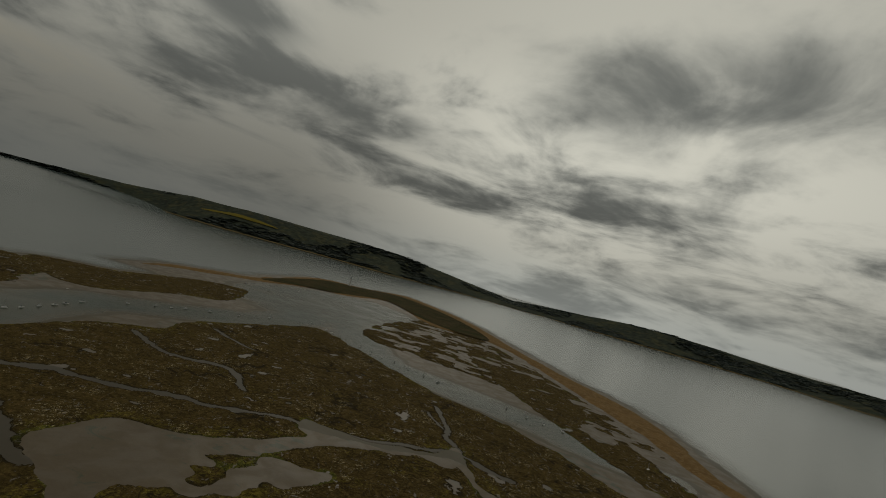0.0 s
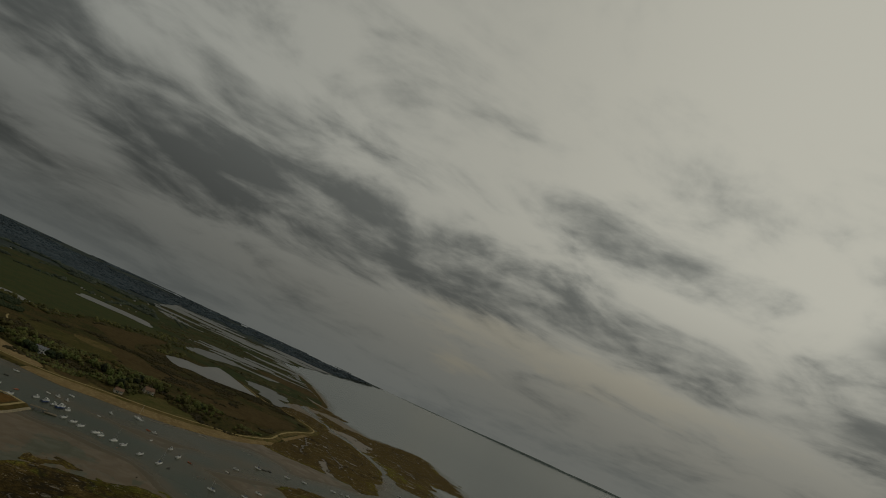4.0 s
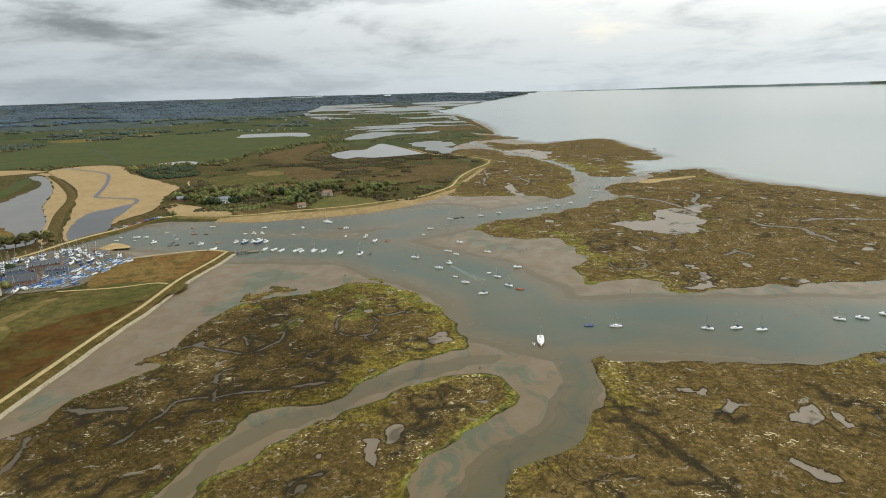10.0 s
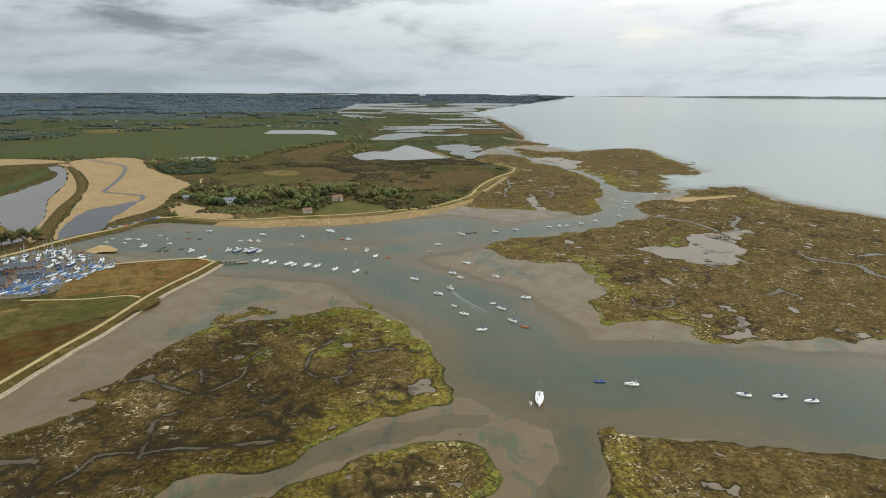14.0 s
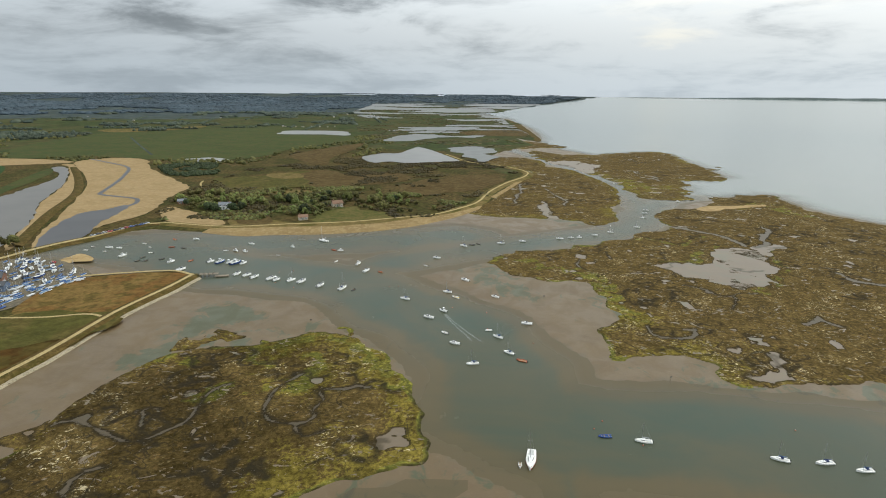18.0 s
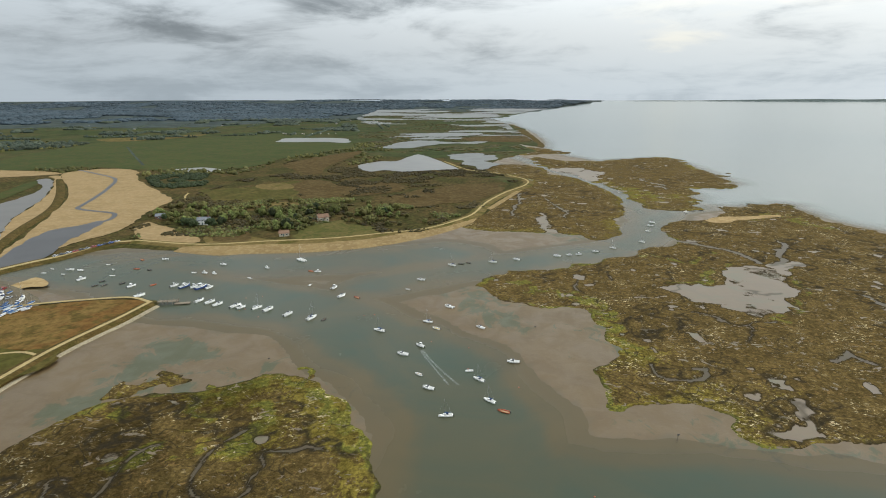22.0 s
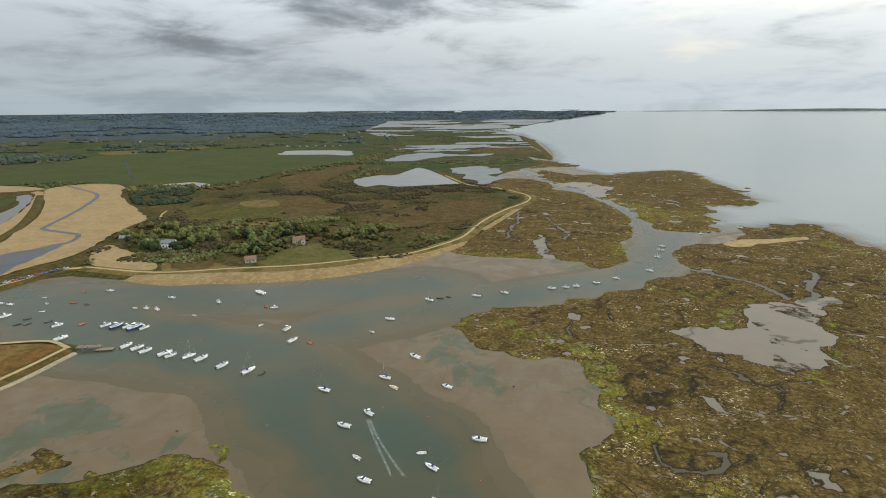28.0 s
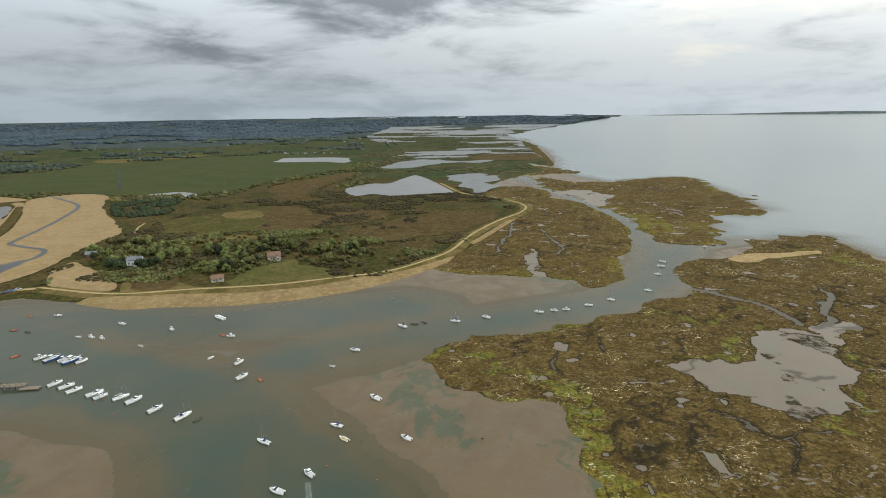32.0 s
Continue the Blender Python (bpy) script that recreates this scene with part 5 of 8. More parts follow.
patch("reed_pool", POOL2, pool_mat, TOP + 0.34, "dark pool at the foot of the reed bed", "pond", 3, 18)
ribbon("reed_creek", REEDCREEK, 4.6, pool_mat, TOP + 0.36, "dark creek winding through the reeds", "creek")
ribbon("dyke", DYKE, 12, bank_mat, TOP + 0.3, "low grassy dyke between lagoon and reeds", "bank", profile=[(-5, -0.3), (-2, 0.8), (2, 0.8), (5, -0.3)])


def far_pools(x, y):
    """Over 0 where the far saltings are flooded."""
    streak = grain(x * 0.42 + 60 * grain(x, y, 90, 2, 116), y + 120 * grain(x, y, 160, 2, 117), 130, 5, 115)
    v = streak - 0.70 + 0.20 * sstep(y, 2500, 2750) * (1 - sstep(y, 3500, 3800)) + 0.10 * sstep(x, -150, 160)
    v = np.where(inner(np.array(SALTINGS, float), x, y) > 5, v, -1)
    return np.where((y > 1560) & (y < 3800), v, -1)


fx, fy = np.arange(-800, 900, 11.0), np.arange(1280, 4520, 14.0)
x, y = np.meshgrid(fx, fy)
flood = far_pools(x, y)
flood = np.where(np.maximum(inner(LAND_L, x, y), inner(np.array(LANDFAR, float), x, y)) > 15, flood, -1)
tide = sheet("tidal_pools", fx, fy, 1.42 + 0.08 * grain(x, y, 9, 2, 74) + lift(x, y) + upland(x, y), tide_mat, keep=flood > 0)
tagged(tide, "pale tidal pools and creeks winding through the far saltings", "inlet", kind="structure")
patch("hedged_fields", MIDFIELDS, midfield_mat, TOP + 0.14, "patchwork of hedged olive fields before the woods", "field", 6, 34)
patch("grass_meadow", MEADOW, meadow_mat, TOP + 0.2, "pale green rough meadow behind the bank", "field", 11, 23, size=16)
patch("stubble_field", STUBBLE, strip_mat, TOP + 0.6, "pale tan far field", "field", 4, 35)
patch("stubble_field", TAN9, heath_mat, TOP + 0.4, "pale tan dead grass on the far saltings", "field", 14, 57, size=30)
patch("far_lake", LAKE, pool_mat, TOP + 0.6, "grey-blue far lake", "lake", 4, 36)
patch("sand_patch", SAND4, sand_mat, 0.62, "pale sand bank on the outer edge of the marsh", "sand", 6, 37, size=16)
patch("shore_reeds", SHOREREEDS, reed_mat, TOP + 0.24, "tan dead grass behind the shore bank", "reeds", 3, 38)
patch("shore_reeds", SHOREREEDS2, strip_mat, TOP + 0.22, "tan dead grass behind the shore bank", "reeds", 3, 39)
patch("bracken_field", [(-60, 620), (-10, 640), (40, 700), (70, 760), (30, 790), (-30, 740), (-70, 680)], heath_mat, TOP + 0.2, "brown bracken and dead grass on the heath", "field", 16, 24, size=35)
patch("bracken_field", [(-160, 690), (-90, 700), (-60, 760), (-110, 800), (-170, 760)], heath_mat, TOP + 0.24, "brown bracken and dead grass on the heath", "field", 16, 25, size=35)
patch("green_clearing", [(-245, 640), (-170, 690), (-150, 760), (-210, 800), (-262, 740)], olive_mat, TOP + 0.28, "dull green clearing in the heath", "field", 14, 26, size=35)
patch("heath_pond", HEATHPOND, pond_mat, TOP + 0.34, "small pale reed-fringed pond at the edge of the pasture", "pond", 3, 51, size=12)
patch("olive_clearing", HEATHGREEN, olive_mat, TOP + 0.30, "dull olive grass clearing in the heath", "field", 5, 52, size=20)
patch("tan_clearing", HEATHTAN1, strip_mat, TOP + 0.33, "tan dead grass clearing in the heath", "field", 4, 53, size=14)
patch("tan_clearing", HEATHTAN2, strip_mat, TOP + 0.33, "tan dead grass clearing in the heath", "field", 5, 54, size=14)
patch("brown_clearing", HEATHTAN3, heath_mat, TOP + 0.33, "brown dead bracken behind the shore bank", "field", 5, 55, size=14)
patch("tan_clearing", HEATHTAN4, heath_mat, TOP + 0.31, "wide tan clearing of dead grass in the heath", "field", 12, 56, size=18)
ribbon("gravel_path", HEATHPATH, 2.2, gravel_mat, TOP + 0.36, "short pale track into the heath", "path")
patch("far_saltings", OUTER2, bank_mat, 0.8, "thin far sea bank", "bank", 2, 32)
patch("lagoon_fringe", FRINGE, quay_mat, TOP + 0.24, "rusty red fringe of dead growth beside the lagoon", "fringe", 3, 33)
ribbon("field_track", TRACK1, 3, gravel_mat, TOP + 0.26, "pale track across the crop field", "track")
ribbon("field_track", TRACK2, 4, gravel_mat, TOP + 0.26, "pale curving farm track", "track")
patch("boatyard", YARD, yard_mat, TOP + 0.12, "pale boatyard hardstanding", "yard", 1, 19)
patch("slipway", SLIP, sand_mat, TOP + 0.05, "pale concrete slipway into the harbour", "slipway", 0.5, 20)
BANKP = [(-5.6, -1.25), (-3.9, -0.1), (-2.4, 1.0), (-1.2, 1.15), (1.2, 1.15), (2.6, 1.0), (5.5, -0.1)]
ribbon("sea_wall", SEAWALL, 10, bank_mat, TOP, "grassy earth sea wall with a gravel crest", "sea wall", profile=BANKP)
ribbon("gravel_path", SEAWALL, 2.3, gravel_mat, TOP + 1.17, "pale yellow gravel path along the sea wall", "path")
ribbon("gravel_path", QUAY_PATH, 2.2, gravel_mat, TOP + 0.30, "pale gravel path round the quay corner", "path")
ribbon("gravel_path", BRANCH, 1.6, gravel_mat, TOP + 0.30, "pale gravel path across the rough grass", "path")
ribbon("lane", ROAD, 2.5, road_mat, TOP + 0.25, "narrow grey village lane", "road")
ribbon("causeway", CAUSEWAY, 9, bank_mat, TOP + 0.2, "low causeway bank carrying the lane", "bank", profile=[(-7, -1.3), (-4, 0.3), (4, 0.3), (7, -1.3)])
ribbon("lane", CAUSEWAY, 4.2, gravel_mat, TOP + 0.55, "pale lane along the causeway", "road")
ribbon("beach_bank", BEACHPATH, 10, strip_mat, TOP - 0.1, "grassy sea bank along the shore", "sea wall", profile=[(-8, -0.4), (-3, 0.9), (3, 0.9), (8, -0.4)])
ribbon("gravel_path", BEACHPATH, 2.6, gravel_mat, TOP + 0.84, "pale gravel path on the shore bank", "path")
ribbon("beach", BEACH, 20, beach_mat, 0.1, "broad tan shingle beach below the bank", "beach", profile=[(-1.5, -0.3), (0, 0.35), (6, 1.0), (13, 1.5), (19, 1.62)])
ribbon("beach", [(27, 565), (35, 600), (52, 645), (72, 705), (92, 765)], 9, beach_mat, 0.1, "narrow tan shingle beach below the bank", "beach", profile=[(-1.5, -0.3), (0, 0.35), (3, 0.9), (5, 1.0)])
ribbon("rock_toe", SEAWALL, 3, stone_mat, TOP, "pale limestone rock armour along the foot of the sea wall", "rock armour", profile=[(-6.5, -1.35), (-5.9, -0.75), (-5.2, -0.42), (-4.5, -0.28), (-4.2, -0.42)])

# ------------------------------------------------------------------ boats
white_hull = plain("white gelcoat", (0.78, 0.78, 0.75), 0.3, grime=0.12)
cream_deck = plain("cream deck", (0.74, 0.72, 0.66), 0.6, grime=0.2)
navy_hull = plain("blue paint", (0.035, 0.075, 0.24), 0.4)
red_hull = plain("red antifouling", (0.26, 0.045, 0.035), 0.7)
orange_hull = plain("orange-red paint", (0.42, 0.10, 0.045), 0.5)
dark_hull = plain("dark worn paint", (0.055, 0.055, 0.055), 0.6)
tan_hull = plain("varnished timber", (0.33, 0.20, 0.09), 0.45)
dark_glass = plain("smoked glass", (0.02, 0.025, 0.03), 0.12, vary=0)
black_part = plain("black engine cowl", (0.02, 0.02, 0.022), 0.35)
grey_floor = plain("grey boat interior", (0.48, 0.48, 0.46), 0.7)
alloy = plain("aluminium spar", (0.62, 0.63, 0.64), 0.35, 0.9)
steel = plain("stainless rail", (0.6, 0.6, 0.6), 0.25, 1.0)
cover_mats = [plain("blue canvas", (0.038, 0.088, 0.20), 0.8), plain("pale canvas", (0.46, 0.47, 0.47), 0.8), plain("navy canvas", (0.03, 0.045, 0.11), 0.8), plain("light blue canvas", (0.13, 0.19, 0.27), 0.8)]
yellow_paint = plain("faded yellow paint", (0.55, 0.42, 0.10), 0.6)


def hull_rings(length, beam, free, draft, scale=1.0, inset=0.0, n=9):
    rings = []
    for i in range(n):
        s = i / (n - 1)
        b = beam / 2 * (0.80 + 0.20 * math.sin(math.pi * min(s * 1.5, 1) * 0.5)) * (1 - max(0, (s - 0.45) / 0.55) ** 2.1) + 0.02
        b = max(b - inset, 0.015)
        x = -length / 2 + inset + s * (length - 2.2 * inset)
        sheer = free * (0.92 + 0.35 * max(0, s - 0.3) ** 2)
        d = draft * (1 - max(0, (s - 0.6) / 0.4) ** 2 * 0.85)
        rings.append((x, b, sheer, d))
    return rings


def hull_solid(bm, length, beam, free, draft):
    loft(bm, [[(x, -b, h), (x, -b * 0.93, h * 0.35), (x, -b * 0.68, -d * 0.55), (x, 0, -d), (x, b * 0.68, -d * 0.55), (x, b * 0.93, h * 0.35), (x, b, h)] for x, b, h, d in hull_rings(length, beam, free, draft)])


def deck_sheet(bm, length, beam, free, inset, up_, thick=0.03):
    loft(bm, [[(x, -b, h + up_), (x, 0, h + up_ + 0.06), (x, b, h + up_), (x, b, h + up_ - thick), (x, -b, h + up_ - thick)] for x, b, h, d in hull_rings(length, beam, free, 0.2, inset=inset)])


def tapered(bm, x0, x1, w0, w1, z0, z1, slope_f=0.3, slope_b=0.1, inset=0.12):
    """A cabin: wider below than above, with a raked front."""
    lo = [(x0, -w0 / 2, z0), (x1, -w1 / 2, z0), (x1, w1 / 2, z0), (x0, w0 / 2, z0)]
    hi = [(x0 + slope_b, -w0 / 2 + inset, z1), (x1 - slope_f, -w1 / 2 + inset, z1), (x1 - slope_f, w1 / 2 - inset, z1), (x0 + slope_b, w0 / 2 - inset, z1)]
    loft(bm, [lo, hi])


def outboard(root, x, z):
    bm = bmesh.new()
    tapered(bm, x - 0.5, x - 0.05, 0.34, 0.38, z, z + 0.5, 0.08, 0.08, 0.05)
    ob = part("outboard", bm, black_part, root, "black outboard engine")
    bm = bmesh.new()
    tapered(bm, x - 0.36, x - 0.16, 0.16, 0.16, z - 0.85, z, 0.02, 0.02, 0.01)
    part("leg", bm, black_part, ob)


def motor_boat(hull=white_hull, length=6.0, fly=False):
    root = empty("motor_boat")
    beam, free = length * 0.41, length * 0.14
    bm = bmesh.new()
    hull_solid(bm, length, beam, free, 0.3)
    part("hull", bm, hull, root)
    bm = bmesh.new()
    deck_sheet(bm, length, beam, free, 0.10, 0.035)
    part("deck", bm, cream_deck, root)
    bm = bmesh.new()
    tapered(bm, -length * 0.44, -length * 0.05, beam * 0.68, beam * 0.74, free + 0.05, free + 0.11, 0, 0, 0.02)
    part("cockpit_floor", bm, grey_floor, root)
    bm = bmesh.new()
    tapered(bm, -length * 0.08, length * 0.30, beam * 0.74, beam * 0.50, free + 0.05, free + 0.62, 0.75, 0.0, 0.12)
    cab = part("cabin", bm, white_hull, root)
    bm = bmesh.new()
    tapered(bm, -length * 0.05, length * 0.235, beam * 0.72, beam * 0.54, free + 0.34, free + 0.56, 0.30, 0.0, 0.045)
    part("window", bm, dark_glass, cab, "dark cabin windows")
    if fly:
        bm = bmesh.new()
        tapered(bm, -length * 0.16, length * 0.12, beam * 0.66, beam * 0.60, free + 0.62, free + 1.35, 0.40, 0.05, 0.12)
        wh = part("wheelhouse", bm, white_hull, root)
        bm = bmesh.new()
        tapered(bm, -length * 0.165, length * 0.108, beam * 0.64, beam * 0.58, free + 0.92, free + 1.22, 0.17, 0.02, 0.06)
        part("window", bm, dark_glass, wh)
    else:
        bm = bmesh.new()
        tapered(bm, -length * 0.06, length * 0.10, beam * 0.62, beam * 0.56, free + 0.62, free + 1.0, 0.36, 0.0, 0.10)
        part("windscreen", bm, dark_glass, root)
    bm = bmesh.new()
    pts = [(x, s * (b - 0.12), h + 0.45) for s in (-1, 1) for x, b, h, d in (hull_rings(length, beam, free, 0.2)[5:])[:: s]]
    for a, b in zip(pts, pts[1:]):
        rod(bm, a, b, 0.022, 4)
    for p in pts[::2]:
        rod(bm, (p[0], p[1], free), p, 0.018, 4)
    part("rail", bm, steel, root)
    outboard(root, -length / 2, free * 0.75)
    return tagged(root, "white motor cruiser with dark windows on its mooring", "boat", "moored boats")


def sail_boat(hull=white_hull, length=6.6, cover=0, hood=True, keel_mat=None):
    root = empty("sailing_boat")
    beam, free = length * 0.34, length * 0.115
    bm = bmesh.new()
    hull_solid(bm, length, beam, free, 0.45)
    part("hull", bm, hull, root)
    if keel_mat:
        bm = bmesh.new()
        hull_solid(bm, length * 0.985, beam * 1.02, free * 0.42, 0.5)
        part("boot_stripe", bm, keel_mat, root, "red lower hull")
    bm = bmesh.new()
    deck_sheet(bm, length, beam, free, 0.07, 0.035)
    part("deck", bm, cream_deck, root)
    bm = bmesh.new()
    tapered(bm, -length * 0.10, length * 0.26, beam * 0.60, beam * 0.36, free + 0.06, free + 0.42, 0.4, 0.05, 0.10)
    cr = part("coachroof", bm, white_hull, root)
    bm = bmesh.new()
    tapered(bm, -length * 0.06, length * 0.18, beam * 0.585, beam * 0.42, free + 0.20, free + 0.33, 0.1, 0.05, 0.03)
    part("window", bm, dark_glass, cr)
    bm = bmesh.new()
    tapered(bm, -length * 0.42, -length * 0.11, beam * 0.44, beam * 0.52, free + 0.055, free + 0.10, 0, 0, 0.02)
    part("cockpit", bm, grey_floor, root)
    top = length * 1.18
    bm = bmesh.new()
    rod(bm, (length * 0.10, 0, free), (length * 0.10, 0, free + top), 0.065, 6, 0.045)
    mast = part("mast", bm, alloy, root)
    bm = bmesh.new()
    rod(bm, (length * 0.10, -beam * 0.26, free + top * 0.62), (length * 0.10, beam * 0.26, free + top * 0.62), 0.03, 4)
    part("spreader", bm, alloy, mast)
    bm = bmesh.new()
    rod(bm, (length * 0.10, 0, free + 0.95), (-length * 0.36, 0, free + 1.0), 0.05, 6)
    part("boom", bm, alloy, root)
    bm = bmesh.new()
    rings = []
    for i in range(6):
        s = i / 5
        r = 0.17 - 0.09 * s
        x = length * (0.09 - 0.43 * s)
        rings.append([(x, r * math.cos(u), free + 1.12 + r * 1.1 * math.sin(u)) for u in [k * math.pi / 3 for k in range(6)]])
    loft(bm, rings)
    part("sail_cover", bm, cover_mats[cover], root, "furled sail in a canvas cover")
    bm = bmesh.new()
    for a, b in (((length * 0.48, 0, free * 1.15), (length * 0.10, 0, free + top)), ((-length * 0.48, 0, free), (length * 0.10, 0, free + top)), ((length * 0.08, beam * 0.45, free), (length * 0.10, beam * 0.1, free + top * 0.95)), ((length * 0.08, -beam * 0.45, free), (length * 0.10, -beam * 0.1, free + top * 0.95))):
        rod(bm, a, b, 0.014, 4)
    part("rigging", bm, steel, root)
    if hood:
        bm = bmesh.new()
        tapered(bm, -length * 0.17, -length * 0.03, beam * 0.58, beam * 0.5, free + 0.40, free + 0.85, 0.32, 0.0, 0.10)
        part("spray_hood", bm, cover_mats[2], root, "dark canvas spray hood")
    outboard(root, -length / 2, free * 0.7)
    return tagged(root, "white sailing yacht with bare mast on its mooring", "boat", "moored boats")


def open_boat(hull=white_hull, inside=grey_floor, length=4.2, engine=True):
    root = empty("open_boat")
    beam, free = length * 0.40, 0.55
    bm = bmesh.new()
    out, inn = hull_rings(length, beam, free, 0.22), hull_rings(length, beam, free, 0.02, inset=0.09)
    shape = lambda x, b, h, d: [(x, -b, h), (x, -b * 0.9, h * 0.3), (x, -b * 0.6, -d), (x, b * 0.6, -d), (x, b * 0.9, h * 0.3), (x, b, h)]
    rings = []
    for o, q in zip(out, inn):
        rings.append(shape(*o) + [(q[0], q[1], o[2] + 0.01), (q[0], q[1] * 0.8, 0.12), (q[0], -q[1] * 0.8, 0.12), (q[0], -q[1], o[2] + 0.01)])
    loft(bm, rings)
    part("hull", bm, hull, root)
    for s in (-0.28, 0.05, 0.27):
        bm = bmesh.new()
        w_ = beam * (0.42 if s < 0.2 else 0.30)
        box(bm, length * s - 0.13, -w_, 0.33, length * s + 0.13, w_, 0.37)
        part("thwart", bm, tan_hull, root, "wooden thwart")
    bm = bmesh.new()
    tapered(bm, -length * 0.44, length * 0.30, beam * 0.66, beam * 0.42, 0.13, 0.17, 0, 0, 0)
    part("floor", bm, inside, root)
    if engine:
        outboard(root, -length / 2, 0.45)
    return tagged(root, "small open boat lying to its mooring", "boat", "moored boats")


def relabel(ob, label):
    ob["label"] = label
    return ob


BOAT_KINDS = {
    "M": [motor_boat(), motor_boat(length=5.4, fly=True), motor_boat(length=6.6)],
    "B": [relabel(motor_boat(navy_hull, 6.6, True), "blue-hulled motor cruiser with white wheelhouse on its mooring")],
    "S": [sail_boat(), sail_boat(cover=1, hood=False, length=6.2), sail_boat(cover=2, length=7.0)],
    "D": [relabel(open_boat(), "small white open dinghy lying to its mooring")],
    "K": [relabel(open_boat(dark_hull, dark_hull, 4.6), "dark weathered open boat lying to its mooring")],
    "O": [relabel(open_boat(orange_hull, tan_hull, 5.2), "orange-red open workboat lying to its mooring")],
    "Y": [relabel(open_boat(white_hull, yellow_paint, 5.2), "white dayboat with yellow interior on its mooring")],
    "N": [relabel(open_boat(navy_hull, cover_mats[0], 5.0, False), "blue open rowing boat lying to its mooring")],
    "R": [relabel(sail_boat(white_hull, 9.4, 1, False, red_hull), "large white yacht with red lower hull aground")],
}
MASTERS = [b for some in BOAT_KINDS.values() for b in some]
rng = random.Random(7)
used_masters = set()


def moor(kind, x, y, heading, roll_=0.0, size=0.9):
    some = BOAT_KINDS[kind]
    src = some[rng.randrange(len(some))]
    m = pose(x, y, -0.02, roll_, 0, heading) @ Matrix.Scale(1.0 if kind == "R" else size, 4)
    if src not in used_masters:
        used_masters.add(src)
        src.matrix_basis = m
        return src
    return copy_thing(src, m)


HARBOUR = [(-17, 324), (-2, 299), (7, 281), (12, 270), (20, 251), (5, 308), (6, 336), (11, 328), (16, 357), (33, 330), (47, 294), (28, 285), (32, 278), (36, 262), (41, 255), (-4, 402), (-10, 384), (14, 434), (20, 437), (25, 440), (42, 443), (59, 450)]
HARBOUR_KINDS = "SMDMSMSYMMMDSSOMDSKKSM"
NORTH_CREEK = [(89, 460), (98, 463), (105, 465), (119, 473), (134, 484), (161, 503), (177, 540), (185, 561), (190, 574), (238, 623), (247, 629), (256, 632), (283, 650)]
NORTH_KINDS = "MMMMSSSMMMKKM"
QUAYSIDE = [(-55, 385), (-47, 371), (-38, 369), (-71, 389), (-79, 416), (-74, 415), (-93, 442), (-111, 422), (-114, 400), (-144, 428), (-191, 438), (-155, 409), (-148, 409), (-141, 408), (-154, 383), (-147, 382), (-141, 382), (-136, 381), (-131, 381), (-126, 359), (-119, 357), (-113, 354), (-102, 352), (-98, 350), (-89, 350), (-82, 348), (-69, 342), (-55, 338), (-48, 336), (-168, 384), (-180, 381), (-189, 386), (-213, 413), (-205, 400), (-204, 389), (-198, 382), (-203, 381), (-220, 392), (-234, 410), (-242, 411), (-255, 412), (-254, 403), (-239, 401), (-198, 415), (-188, 413), (-207, 436), (-223, 423), (-165, 365)]
QUAYSIDE_KINDS = "MMODOMSMDMMDMMMBMBMMMMMMSMMSKOMKDDKKKMMMDDDOKODM"
ROADS = [(38, 189), (64, 203), (76, 201), (116, 194), (129, 193), (139, 190)]
ROADS_KINDS = "RNSSSS"
EAST_CHANNEL = [(181, 197), (192, 197), (206, 200), (234, 196), (257, 193), (269, 192), (285, 193), (300, 194), (313, 196), (364, 238), (333, 199)]
EAST_KINDS = "MMMMSMMMMDM"
FAR_CHANNEL = [(376, 190), (401, 180), (412, 171), (428, 166), (451, 153), (475, 134), (517, 117), (881, 218), (860, 164), (844, 140), (829, 117), (572, 86), (550, 60), (541, 51), (654, 70), (526, 23), (507, 8), (486, -9), (483, -22), (475, -37), (461, -54), (450, -71), (440, -86), (418, -152), (403, -169), (396, -183), (391, -199), (351, -258), (339, -273), (770, 268), (760, 224)]
FAR_KINDS = "MMMMMMSMMKDDMMDDMMSMMMMMMMMSMMM"


for spots, kinds in ((HARBOUR, HARBOUR_KINDS), (ROADS, ROADS_KINDS), (NORTH_CREEK, NORTH_KINDS), (QUAYSIDE, QUAYSIDE_KINDS), (EAST_CHANNEL, EAST_KINDS), (FAR_CHANNEL, FAR_KINDS)):
    for (x, y), kind in zip(spots, kinds):
        diag = x < -40 and 325 < y < 395
        if (x - TALLYACHT[0][0]) ** 2 + (y - TALLYACHT[0][1]) ** 2 < 30:
            continue
        if (x, y) == (38, 189):
            moor("R", x, y, -100, 4)
        else:
            moor(kind, x, y, 62 + rng.uniform(-7, 7) if diag else 168 + rng.uniform(-26, 26), size=1.15 if diag and kind in "MBS" else 0.9)
tall = relabel(sail_boat(white_hull, 9.0, 1, False), "large white yacht with a tall mast on its mooring")
tall.matrix_basis = pose(TALLYACHT[0][0], TALLYACHT[0][1], -0.02, 0, 0, 150)
tender = relabel(open_boat(white_hull, grey_floor, 2.6, False), "small white tender alongside the grounded yacht")
tender.matrix_basis = pose(34.4, 186.5, 0, 0, 0, -95)

